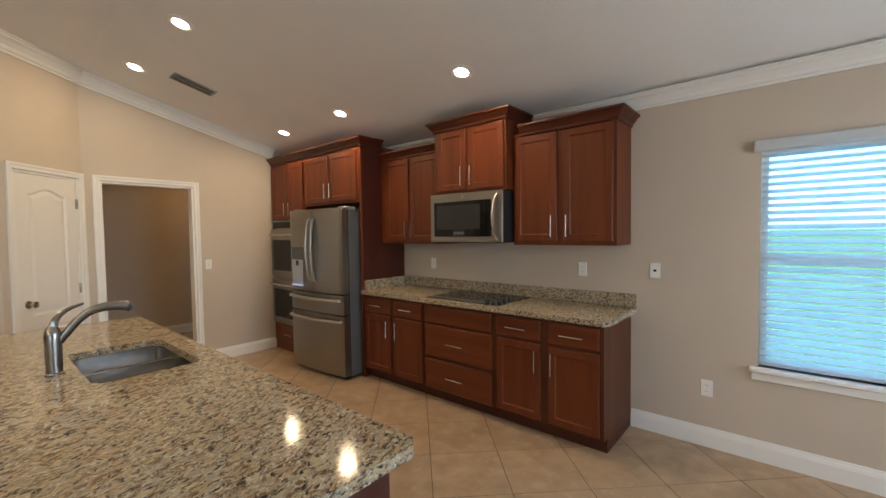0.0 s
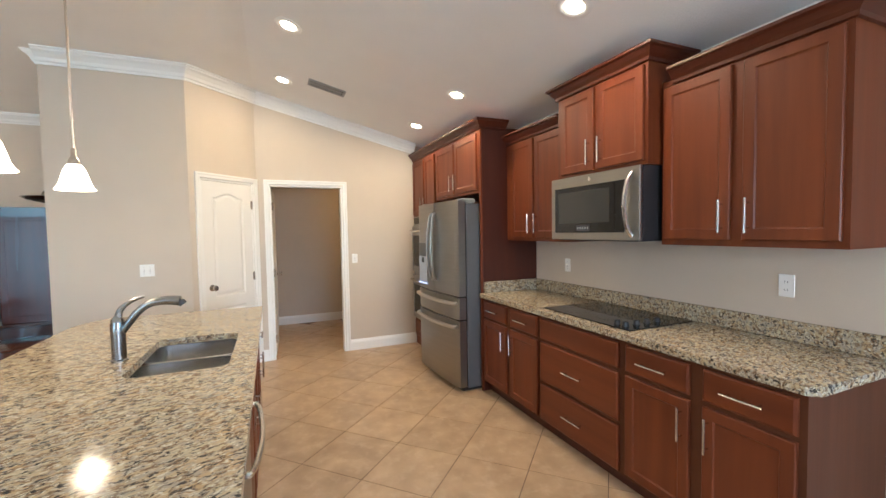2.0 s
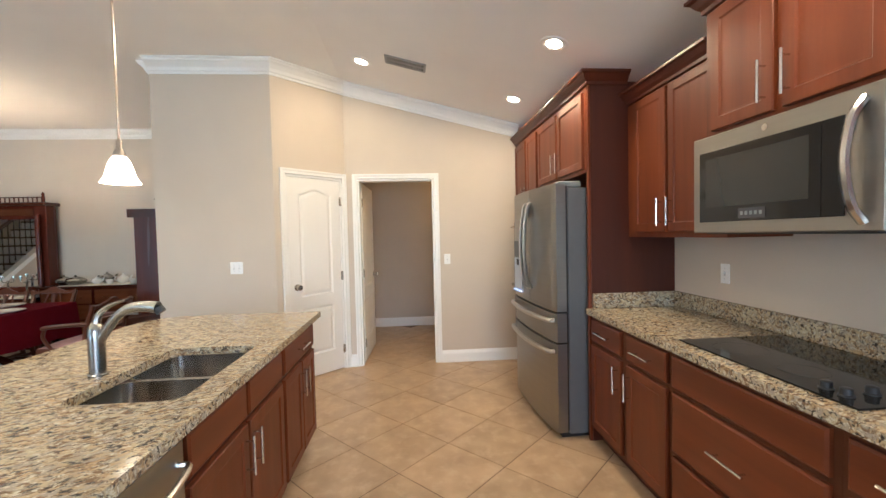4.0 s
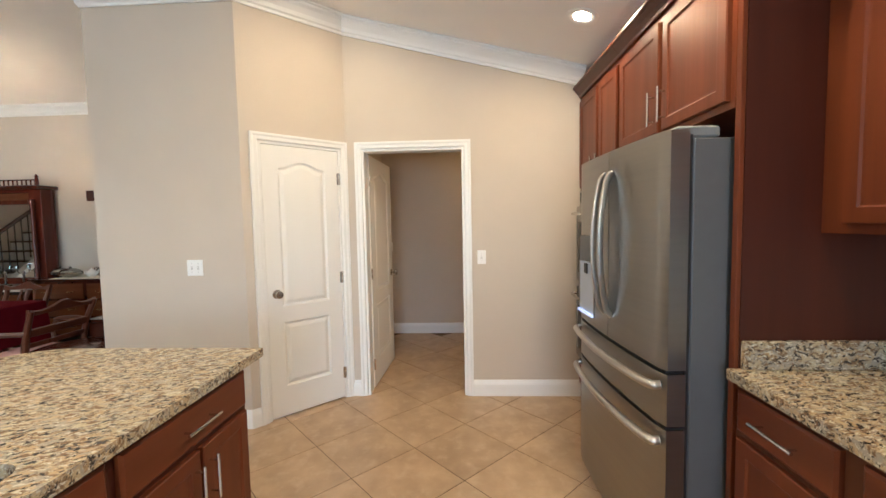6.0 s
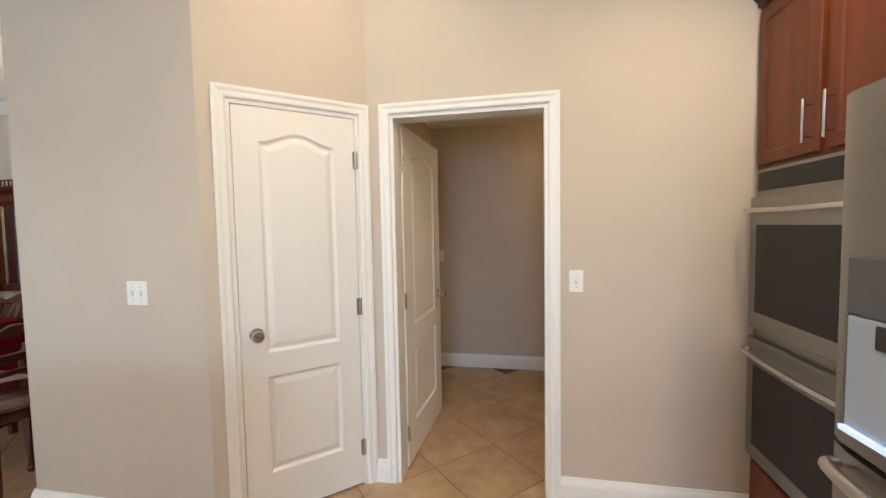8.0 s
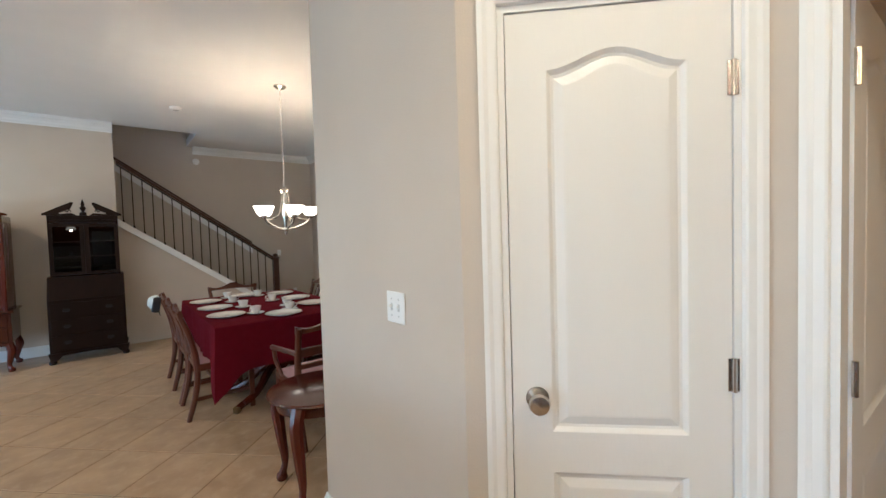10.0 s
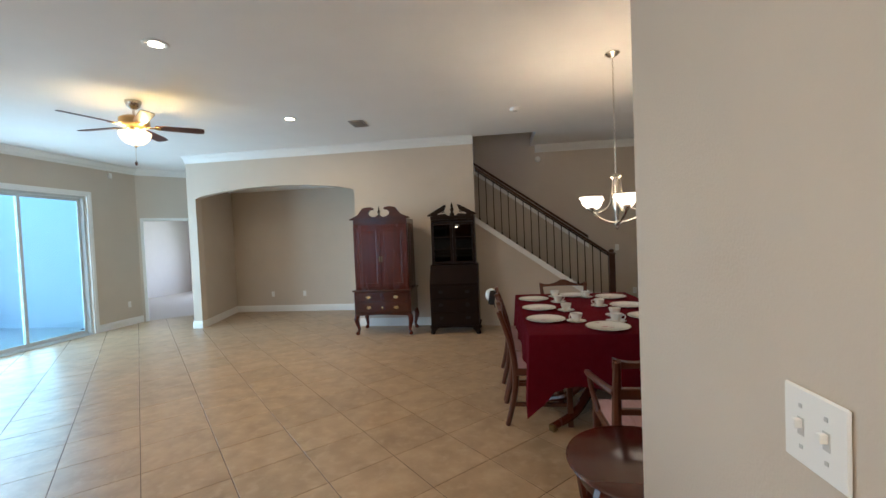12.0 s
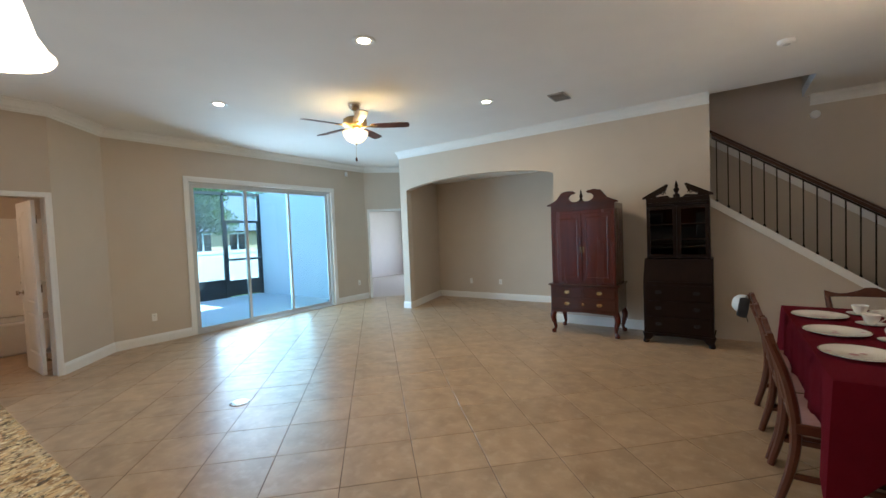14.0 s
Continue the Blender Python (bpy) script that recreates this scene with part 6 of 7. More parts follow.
def side_chair(arms=False):
    """Local: seat centre over the origin, looking along +y; the back is at -y."""
    nm = "dining_armchair" if arms else "dining_chair"
    t = thing(nm, (0, 0, 0), "mahogany dining %s with carved back and pink striped seat" % ("armchair" if arms else "chair"), "armchair" if arms else "chair", "chairs round the dining table")
    w = 0.27 if arms else 0.235
    H = 0.86 if arms else 0.90
    # seat
    part("seat_frame", box(-w, w, -0.21, 0.22, 0.39, 0.445, bevel=0.006), CHAIRW, t)
    ol = [(-w + 0.012, -0.19), (w - 0.012, -0.19), (w - 0.004, 0.21), (-w + 0.004, 0.21)]
    bm = bmesh.new()
    n = 6
    grid = [[bm.verts.new(((-w + 0.012) + (2 * w - 0.024) * i / n, -0.19 + 0.40 * j / n, 0.446 + 0.035 * (1 - (2 * i / n - 1) ** 4) ** 0.5 * (1 - (2 * j / n - 1) ** 4) ** 0.5)) for i in range(n + 1)] for j in range(n + 1)]
    for j in range(n):
        for i in range(n):
            bm.faces.new((grid[j][i], grid[j][i + 1], grid[j + 1][i + 1], grid[j + 1][i]))
    part("seat", bm, SEAT, t, "pink striped upholstered seat", smooth=True)
    for s in (-1, 1):
        part("front_leg", box(s * (w - 0.02) - 0.02, s * (w - 0.02) + 0.02, 0.175, 0.215, 0, 0.39, bevel=0.004), CHAIRW, t)
        pts = curve_points([(s * (w - 0.03), -0.27, 0.0), (s * (w - 0.025), -0.215, 0.22), (s * (w - 0.025), -0.20, 0.42), (s * (w - 0.02), -0.235, 0.65), (s * (w - 0.005), -0.31, H - 0.02)], 5)
        part("back_leg", tube(pts, 0.02, seg=8, radii=[0.019 + 0.006 * math.sin(math.pi * i / (len(pts) - 1)) for i in range(len(pts))]), CHAIRW, t, smooth=True)
        part("side_stretcher", box(s * (w - 0.025) - 0.010, s * (w - 0.025) + 0.010, -0.215, 0.175, 0.15, 0.18, bevel=0.003), CHAIRW, t)
    part("cross_stretcher", box(-w + 0.036, w - 0.036, -0.02, 0.005, 0.152, 0.178, bevel=0.003), CHAIRW, t)
    # crest with a serpentine top
    top = [(-w - 0.01, 0.0)]
    for k in range(17):
        u = k / 16 * 2 - 1
        top.append((u * (w + 0.012), 0.055 + 0.022 * math.cos(u * math.pi * 1.5) + (0.012 if abs(u) < 0.2 else 0)))
    top += [(w + 0.01, 0.0)]
    for k in range(1, 8):
        u = 1 - k / 8 * 2
        top.append((u * w, 0.012 * (1 - u * u)))
    m = frame_m((0, -0.300, H - 0.065), (-1, 0, 0), (0, -0.22, 0.975))
    part("crest_rail", prism(top, 0.024, m), CHAIRW, t)
    if arms:
        part("back_rail", box(-w + 0.03, w - 0.03, -0.012, 0.012, -0.03, 0.03, bevel=0.004, m=Matrix.Translation((0, -0.245, 0.66)) @ Matrix.Rotation(radians(12), 4, "X")), CHAIRW, t)
        part("back_rail", box(-w + 0.03, w - 0.03, -0.010, 0.010, -0.018, 0.018, bevel=0.004, m=Matrix.Translation((0, -0.222, 0.56)) @ Matrix.Rotation(radians(8), 4, "X")), CHAIRW, t)
        for s in (-1, 1):
            pts = curve_points([(s * (w - 0.01), -0.24, 0.66), (s * (w + 0.03), -0.10, 0.665), (s * (w + 0.05), 0.06, 0.655), (s * (w + 0.035), 0.12, 0.64)], 5)
            part("arm", tube(pts, 0.018, seg=8, flat=1.2), CHAIRW, t, smooth=True)
            part("arm_support", tube(curve_points([(s * (w + 0.035), 0.10, 0.64), (s * (w + 0.02), 0.13, 0.55), (s * (w - 0.005), 0.08, 0.43)], 5), 0.016, seg=8), CHAIRW, t, smooth=True)
    else:
        for cx, hw_ in ((0, 0.034), (-0.075, 0.014), (0.075, 0.014)):
            pts = [(cx * 0.6, -0.205, 0.46), (cx * 1.1, -0.222, 0.58), (cx * 1.25, -0.25, 0.70), (cx * 0.9, -0.298, H - 0.06)]
            part("splat", tube(curve_points(pts, 5), 0.02, seg=6, radii=[hw_ * (0.8 + 0.35 * math.sin(i / 15 * math.pi * 2)) for i in range(16)], flat=0.35), CHAIRW, t, smooth=True)
        part("back_rail", box(-w + 0.04, w - 0.04, -0.010, 0.010, -0.015, 0.015, bevel=0.004, m=Matrix.Translation((0, -0.212, 0.485))), CHAIRW, t)
    return t


ch = side_chair()
ch.matrix_basis = pose(-3.22, -0.94, 0, 0, 0, 90)
for y in (-1.42, -1.90):
    copy_thing(ch, pose(-3.21, y, 0, 0, 0, 90 + 1.5))
for y in (-0.85, -1.38, -1.90):
    copy_thing(ch, pose(-4.235, y, 0, 0, 0, -90))
ac = side_chair(True)
ac.matrix_basis = pose(-3.72, 0.07, 0, 0, 0, 180)
copy_thing(ac, pose(-3.71, -2.44, 0, 0, 0, 0))
cap = thing("baseball_cap", (-2.87, -1.94, 0.80), "white and black cap hung on a chair back", "cap")
bm = lathe([(0.07, 0), (0.072, 0.025), (0.062, 0.055), (0.04, 0.078), (0.0, 0.086)], seg=18, m=Matrix.Translation((-2.865, -1.98, 0.82)) @ Matrix.Rotation(radians(80), 4, "Y") @ Matrix.Rotation(radians(15), 4, "X"))
part("crown", bm, mat("cap_white", (0.62, 0.66, 0.68), 0.9), cap, smooth=True)
part("back_panel", lathe([(0.075, -0.012), (0.079, 0.02), (0.07, 0.05), (0.0, 0.052)], seg=18, m=Matrix.Translation((-2.868, -1.93, 0.80)) @ Matrix.Rotation(radians(80), 4, "Y")), mat("cap_black", (0.015, 0.015, 0.017), 0.8), cap, "black mesh back", smooth=True)
part("brim", prism([(-0.08, 0), (0.08, 0), (0.075, 0.05), (0.04, 0.085), (0, 0.095), (-0.04, 0.085), (-0.075, 0.05)], 0.006, Matrix.Translation((-2.858, -1.98, 0.775)) @ Matrix.Rotation(radians(90), 4, "Z") @ Matrix.Rotation(radians(-78), 4, "X")), BLACKP, cap)

# place settings
PLATE = lathe([(0.0, 0.002), (0.085, 0.002), (0.09, 0.0), (0.095, 0.004), (0.150, 0.016), (0.153, 0.018), (0.150, 0.020), (0.095, 0.009), (0.085, 0.006), (0.0, 0.006)], seg=32)


def dinner_plate():
    t = thing("dinner_plate", (0, 0, 0), "white china dinner plate with gilt rim and painted flowers", "plate", "place settings")
    part("plate", PLATE, CHINA, t, smooth=True)
    bm = bmesh.new()
    a = [[bm.verts.new((r * math.cos(k * math.pi / 16), r * math.sin(k * math.pi / 16), z)) for k in range(32)] for r, z in ((0.147, 0.0200), (0.152, 0.0206))]
    for k in range(32):
        bm.faces.new((a[0][k], a[1][k], a[1][(k + 1) % 32], a[0][(k + 1) % 32]))
    part("gilt_rim", bm, GILT, t)
    for x_, y_, r in ((0.02, 0.01, 0.020), (-0.02, -0.02, 0.014), (0.115, 0.02, 0.013), (-0.08, 0.085, 0.012)):
        d_ = math.hypot(x_, y_)
        z_ = 0.0064 if d_ < 0.08 else 0.0066 + (d_ - 0.085) * 0.20 + 0.0035
        bm = bmesh.new()
        bmesh.ops.create_circle(bm, cap_ends=True, segments=8, radius=r, matrix=Matrix.Translation((x_, y_, z_ + 0.001)))
        part("painted_flower", bm, FLOWER, t)
    return t


def teacup():
    t = thing("teacup", (0, 0, 0), "white china teacup on its saucer", "cup", "place settings")
    part("bowl", lathe([(0.0, 0.004), (0.020, 0.0), (0.024, 0.004), (0.034, 0.018), (0.043, 0.045), (0.047, 0.062), (0.045, 0.062), (0.040, 0.045), (0.030, 0.018), (0.0, 0.008)], seg=20), CHINA, t, smooth=True)
    part("handle", tube(curve_points([(0.042, 0, 0.05), (0.062, 0, 0.052), (0.066, 0, 0.036), (0.052, 0, 0.022), (0.037, 0, 0.024)], 4), 0.0035, seg=6), CHINA, t, smooth=True)
    return t


def saucer():
    return tagged(part("saucer", lathe([(0.0, 0.002), (0.04, 0.0), (0.072, 0.010), (0.074, 0.012), (0.04, 0.006), (0.0, 0.005)], seg=24), CHINA, smooth=True), "small white china saucer", "saucer", "place settings")


dp, tc_, sc_ = dinner_plate(), teacup(), saucer()
spots = [((-3.28, -0.90), (-3.50, -0.83)), ((-3.28, -1.40), (-3.50, -1.28)), ((-3.28, -1.92), (-3.50, -1.74)), ((-4.07, -0.96), (-3.84, -1.03)), ((-4.07, -1.46), (-3.83, -1.48)), ((-4.06, -1.97), (-3.82, -2.0)), ((-3.675, -0.61), (-3.785, -0.80)), ((-3.72, -2.12), (-3.52, -2.10))]
for k, ((px, py), (cx, cy)) in enumerate(spots):
    for ob, m in ((dp, pose(px, py, TZ + 0.0015, 0, 0, k * 47)), (sc_, pose(cx, cy, TZ + 0.0015)), (tc_, pose(cx, cy, TZ + 0.0075, 0, 0, 30 + k * 80))):
        if k == 0:
            ob.matrix_basis = m
        else:
            copy_thing(ob, m)

# oval end table
et = thing("end_table", (-3.44, 0.75, 0), "oval mahogany end table with cabriole legs beside the wall", "end table")
ECX, ECY, EA, EB, EZ = -3.44, 0.75, 0.285, 0.285, 0.575


def oval(a, b, z0, z1, rnd=0.008):
    bm = bmesh.new()
    rings = []
    for da, z in ((-0.02, z0), (0, z0 + rnd), (0.004, (z0 + z1) / 2), (0, z1 - rnd * 0.6), (-rnd, z1)):
        rings.append([bm.verts.new((ECX + (a + da) * math.cos(2 * math.pi * k / 40), ECY + (b + da) * math.sin(2 * math.pi * k / 40), z)) for k in range(40)])
    for p, q in zip(rings, rings[1:]):
        for k in range(40):
            bm.faces.new((p[k], p[(k + 1) % 40], q[(k + 1) % 40], q[k]))
    bm.faces.new(rings[0][::-1])
    bm.faces.new(rings[-1])
    return bm


part("tabletop", oval(EA, EB, EZ - 0.024, EZ), MAHOGX, et, smooth=True)
part("apron", oval(EA - 0.045, EB - 0.045, EZ - 0.09, EZ - 0.025, 0.004), MAHOGX, et, smooth=True)
for k in range(4):
    a = radians(-48 + 90 * k)
    dx, dy = math.cos(a), math.sin(a)
    cabriole(ECX + dx * (EA - 0.04), ECY + dy * (EB - 0.04), EZ - 0.028, dx, dy, MAHOG, et, size=0.95)

# chandelier
CX, CY = -4.04, -1.592
cd = thing("chandelier", (CX, CY, ZC), "brushed nickel five-arm chandelier with lit frosted bowls", "chandelier")
part("canopy", lathe([(0.065, 0), (0.066, -0.01), (0.045, -0.028), (0.012, -0.045), (0.006, -0.05)], at=(CX, CY, ZC - 0.0005)), NICKEL, cd, smooth=True)
z = ZC - 0.05
k = 0
while z > 2.00:
    pts = [(CX + (0.008 * math.cos(q) if k % 2 else 0), CY + (0 if k % 2 else 0.008 * math.cos(q)), z - 0.014 + 0.016 * math.sin(q)) for q in [i * math.pi / 4 for i in range(9)]]
    part("chain_link", tube(pts, 0.0022, seg=5), NICKEL, cd)
    z -= 0.027
    k += 1
part("column", lathe([(0.008, 1.985), (0.045, 1.97), (0.050, 1.955), (0.028, 1.93), (0.026, 1.80), (0.034, 1.70), (0.020, 1.62), (0.014, 1.55), (0.030, 1.535), (0.030, 1.515), (0.012, 1.50), (0.014, 1.485), (0.0, 1.465)], at=(CX, CY, 0), seg=18), NICKEL, cd, smooth=True)
for k in range(5):
    a = radians(72 * k + 20)
    dx, dy = math.cos(a), math.sin(a)
    pts = curve_points([(CX + dx * 0.02, CY + dy * 0.02, 1.53), (CX + dx * 0.10, CY + dy * 0.10, 1.545), (CX + dx * 0.20, CY + dy * 0.20, 1.59), (CX + dx * 0.265, CY + dy * 0.265, 1.655)], 6)
    arm = part("arm", tube(pts, 0.010, seg=8), NICKEL, cd, "curved nickel arm", smooth=True)
    tube_ = tube(curve_points([(CX + dx * 0.035, CY + dy * 0.035, 1.93), (CX + dx * 0.05, CY + dy * 0.05, 1.80), (CX + dx * 0.09, CY + dy * 0.09, 1.68), (CX + dx * 0.24, CY + dy * 0.24, 1.625)], 5), 0.006, seg=6)
    part("scroll", tube_, NICKEL, cd, smooth=True)
    at = (CX + dx * 0.265, CY + dy * 0.265, 1.655)
    part("socket", lathe([(0.012, -0.01), (0.03, 0.0), (0.034, 0.02), (0.02, 0.025)], at=at), NICKEL, arm, smooth=True)
    part("shade", lathe([(0.025, 0.020), (0.055, 0.030), (0.078, 0.055), (0.090, 0.095), (0.105, 0.115), (0.102, 0.117), (0.084, 0.095), (0.072, 0.058), (0.05, 0.036), (0.02, 0.026)], at=at, seg=24), SHADEG, arm, "glowing frosted glass bowl", smooth=True)
    lamp("chandelier_bulb", "POINT", (at[0], at[1], at[2] + 0.115), 3.6, (1.0, 0.64, 0.32), 0.035)

# dining room: china cabinet, buffet, mirrored sideboard
cc = thing("china_cabinet", (-4.5, 0.7, 0), "tall dark mahogany cabinet with moulded cornice", "cabinet")
part("lower_case", box(-5.10, -4.00, 0.30, 1.03, 0.10, 0.62, bevel=0.005), MAHOGX, cc)
part("plinth", box(-5.12, -3.98, 0.285, 1.03, 0.0, 0.10, bevel=0.006), MAHOGX, cc)
part("ledge", box(-5.125, -3.975, 0.28, 1.03, 0.62, 0.65, bevel=0.006), MAHOGX, cc)
part("upper_case", box(-5.06, -4.04, 0.40, 1.03, 0.65, 1.72, bevel=0.003), MAHOG, cc)
part("side_panel", box(-4.04, -4.033, 0.46, 0.98, 0.72, 1.66, bevel=0.002), MAHOG, cc)
part("cornice", sweep([(-5.06, 1.03, 1.70), (-5.06, 0.40, 1.70), (-4.04, 0.40, 1.70), (-4.04, 1.03, 1.70)], [(0.04, 0.09), (-0.045, 0.09), (-0.045, 0.075), (-0.03, 0.055), (-0.012, 0.03), (0, 0), (0.04, 0)][::-1]), MAHOGX, cc)
part("top_board", box(-5.03, -4.07, 0.43, 1.02, 1.72, 1.785), MAHOGX, cc)
for s in (-1, 1):
    x0, x1 = (-5.03, -4.56) if s < 0 else (-4.54, -4.07)
    part("door", box(x0, x1, 0.382, 0.399, 0.70, 1.66, bevel=0.004), MAHOG, cc)
    part("drawer", box(x0, x1, 0.284, 0.299, 0.16, 0.58, bevel=0.004), MAHOGX, cc)
tr = thing("silver_dish", (-4.35, 0.72, 1.785), "tarnished silver footed dish on top of the cabinet", "dish")
part("dish", lathe([(0.10, 0), (0.10, 0.01), (0.03, 0.03), (0.03, 0.06), (0.20, 0.10), (0.25, 0.13), (0.245, 0.135), (0.0, 0.08)], at=(-4.35, 0.72, 1.785), seg=24), SILVER, tr, smooth=True)
part("handle", tube(curve_points([(-4.58, 0.72, 1.91), (-4.50, 0.72, 1.97), (-4.35, 0.72, 1.99), (-4.20, 0.72, 1.97), (-4.12, 0.72, 1.91)], 5), 0.010, seg=8), SILVER, tr, smooth=True)

BURL = wood("burl_veneer", (0.06, 0.018, 0.008), (0.16, 0.055, 0.022), 0.25, along="Y", coat=0.3)
bf = thing("buffet", (-5.55, -1.0, 0), "mahogany buffet chest with veneered drawers against the wall", "buffet")
part("case", box(XD + 0.02, -5.32, -1.70, -0.30, 0.12, 0.82, bevel=0.004), MAHOGX, bf)
part("top", box(XD + 0.01, -5.29, -1.725, -0.275, 0.82, 0.848, bevel=0.006), MAHOGX, bf)
for y0, y1 in ((-1.67, -1.02), (-0.98, -0.33)):
    for z0, z1 in ((0.16, 0.36), (0.38, 0.58), (0.60, 0.79)):
        d = part("drawer", box(-5.319, -5.308, y0, y1, z0, z1, bevel=0.003), BURL, bf)
        for py in (y0 + 0.16, y1 - 0.16):
            part("drawer_pull", tube(curve_points([(-5.308, py - 0.04, (z0 + z1) / 2), (-5.292, py - 0.03, (z0 + z1) / 2 - 0.012), (-5.292, py + 0.03, (z0 + z1) / 2 - 0.012), (-5.308, py + 0.04, (z0 + z1) / 2)], 4), 0.004, seg=6), BRASS, d)
for y in (-1.66, -0.34):
    for x in (XD + 0.07, -5.37):
        part("foot", lathe([(0.02, 0), (0.035, 0.02), (0.03, 0.06), (0.04, 0.12)], at=(x, y, 0), seg=10), MAHOG, bf, smooth=True)
rn = tagged(part("table_runner", box(-5.70, -5.30, -1.45, -0.55, 0.8485, 0.8515), mat("cream_linen", (0.68, 0.64, 0.55), 0.9, bump=0.2)), "cream linen runner on the buffet", "runner")


def teapot(x, y, z, r, material, name, label, cat):
    t = thing(name, (x, y, z), label, cat, "tea service")
    part("body", lathe([(0.5 * r, 0), (0.55 * r, 0.08 * r), (0.95 * r, 0.5 * r), (1.0 * r, 0.9 * r), (0.75 * r, 1.3 * r), (0.45 * r, 1.42 * r)], at=(x, y, z), seg=18), material, t, smooth=True)
    part("lid", lathe([(0.46 * r, 1.42 * r), (0.40 * r, 1.55 * r), (0.12 * r, 1.65 * r), (0.14 * r, 1.8 * r), (0.03 * r, 1.9 * r)], at=(x, y, z), seg=16), material, t, smooth=True)
    part("spout", tube(curve_points([(x, y + 0.85 * r, z + 0.6 * r), (x, y + 1.3 * r, z + 0.85 * r), (x, y + 1.5 * r, z + 1.35 * r), (x, y + 1.7 * r, z + 1.45 * r)], 4), 0.1 * r, seg=8, radii=[0.22 * r - 0.12 * r * i / 12 for i in range(13)]), material, t, smooth=True)
    part("handle", tube(curve_points([(x, y - 0.8 * r, z + 1.15 * r), (x, y - 1.4 * r, z + 1.25 * r), (x, y - 1.5 * r, z + 0.7 * r), (x, y - 0.92 * r, z + 0.45 * r)], 4), 0.08 * r, seg=6), material, t, smooth=True)
    return t


teapot(-5.50, -0.72, 0.8515, 0.075, CHINA, "teapot", "white china teapot on the buffet", "teapot")
teapot(-5.48, -1.06, 0.8515, 0.060, CHINA, "teapot", "small white china teapot on the buffet", "teapot")
teapot(-5.62, -1.02, 0.8515, 0.085, SILVER, "teapot", "tarnished silver teapot on the buffet", "teapot")
for x_, y_, r_ in ((-5.47, -0.58, 0.035), (-5.46, -0.88, 0.032), (-5.48, -0.46, 0.036)):
    c_ = copy_thing(tc_, pose(x_, y_, 0.8515, 0, 0, 60))
    tagged(c_, "white china cup on the buffet")
for x_, y_, r_ in ((-5.50, -1.36, 0.13), (-5.58, -1.58, 0.10)):
    sv = thing("silver_tureen", (x_, y_, 0.85), "tarnished silver covered dish on the buffet", "dish", "tea service")
    part("bowl", lathe([(0.5 * r_, 0), (0.6 * r_, 0.01), (0.95 * r_, 0.035), (1.0 * r_, 0.06), (0.9 * r_, 0.065)], at=(x_, y_, 0.849), seg=20), SILVER, sv, smooth=True)
    part("cover", lathe([(0.92 * r_, 0.066), (0.8 * r_, 0.085), (0.4 * r_, 0.11), (0.1 * r_, 0.115), (0.12 * r_, 0.13), (0.03 * r_, 0.14)], at=(x_, y_, 0.849), seg=20), SILVER, sv, smooth=True)

sb = thing("mirrored_sideboard", (-5.55, -2.45, 0), "carved mahogany sideboard with tall mirror and gallery top", "sideboard")
SY = (-3.15, -1.78)
part("base_case", box(XD + 0.02, -5.30, SY[0], SY[1], 0.10, 0.70, bevel=0.005), MAHOGX, sb)
part("plinth", box(XD + 0.02, -5.28, SY[0] - 0.02, SY[1] + 0.02, 0, 0.10, bevel=0.005), MAHOGX, sb)
part("marble_top", box(XD + 0.01, -5.27, SY[0] - 0.02, SY[1] + 0.02, 0.70, 0.73, bevel=0.005), mat("pale_marble", (0.66, 0.63, 0.58), 0.2, vary=0.1), sb, "pale marble top")
for y0, y1 in ((SY[0] + 0.03, -2.49), (-2.44, SY[1] - 0.03)):
    part("door", box(-5.299, -5.285, y0, y1, 0.15, 0.66, bevel=0.004), BURL, sb)
for y in (SY[0] + 0.09, SY[1] - 0.09):
    part("post", box(XD + 0.05, XD + 0.22, y - 0.085, y + 0.085, 0.73, 1.98, bevel=0.006), MAHOG, sb)
    part("turned_column", lathe([(0.03, 0.73), (0.035, 0.78), (0.022, 0.85), (0.028, 1.3), (0.022, 1.75), (0.035, 1.8), (0.03, 1.85)], at=(XD + 0.26, y, 0), seg=12), MAHOG, sb, smooth=True)
mf = part("mirror_frame", box(XD + 0.05, XD + 0.12, SY[0] + 0.176, SY[1] - 0.176, 0.74, 0.82), MAHOG, sb)
part("mirror_frame", box(XD + 0.05, XD + 0.12, SY[0] + 0.176, SY[1] - 0.176, 1.80, 1.98), MAHOG, sb)
part("mirror", box(XD + 0.07, XD + 0.085, SY[0] + 0.178, SY[1] - 0.178, 0.82, 1.80), MIRROR, sb, "bevelled mirror in a gilt edge")
for y in (SY[0] + 0.19, SY[1] - 0.19):
    part("gilt_edge", box(XD + 0.086, XD + 0.10, y - 0.014, y + 0.014, 0.82, 1.80), BRASS, sb)
part("carved_frieze", box(XD + 0.121, XD + 0.14, SY[0] + 0.25, SY[1] - 0.25, 1.85, 1.95, bevel=0.008), BURL, sb)
part("cornice", box(XD + 0.02, XD + 0.30, SY[0] - 0.04, SY[1] + 0.04, 1.98, 2.03, bevel=0.012), MAHOGX, sb)
part("gallery_rail", box(XD + 0.25, XD + 0.27, SY[0], SY[1], 2.09, 2.105, bevel=0.003), MAHOGX, sb)
for k in range(23):
    y = SY[0] + 0.02 + k * (SY[1] - SY[0] - 0.04) / 22
    part("spindle", rod((XD + 0.26, y, 2.03), (XD + 0.26, y, 2.09), 0.008, seg=6), MAHOG, sb)
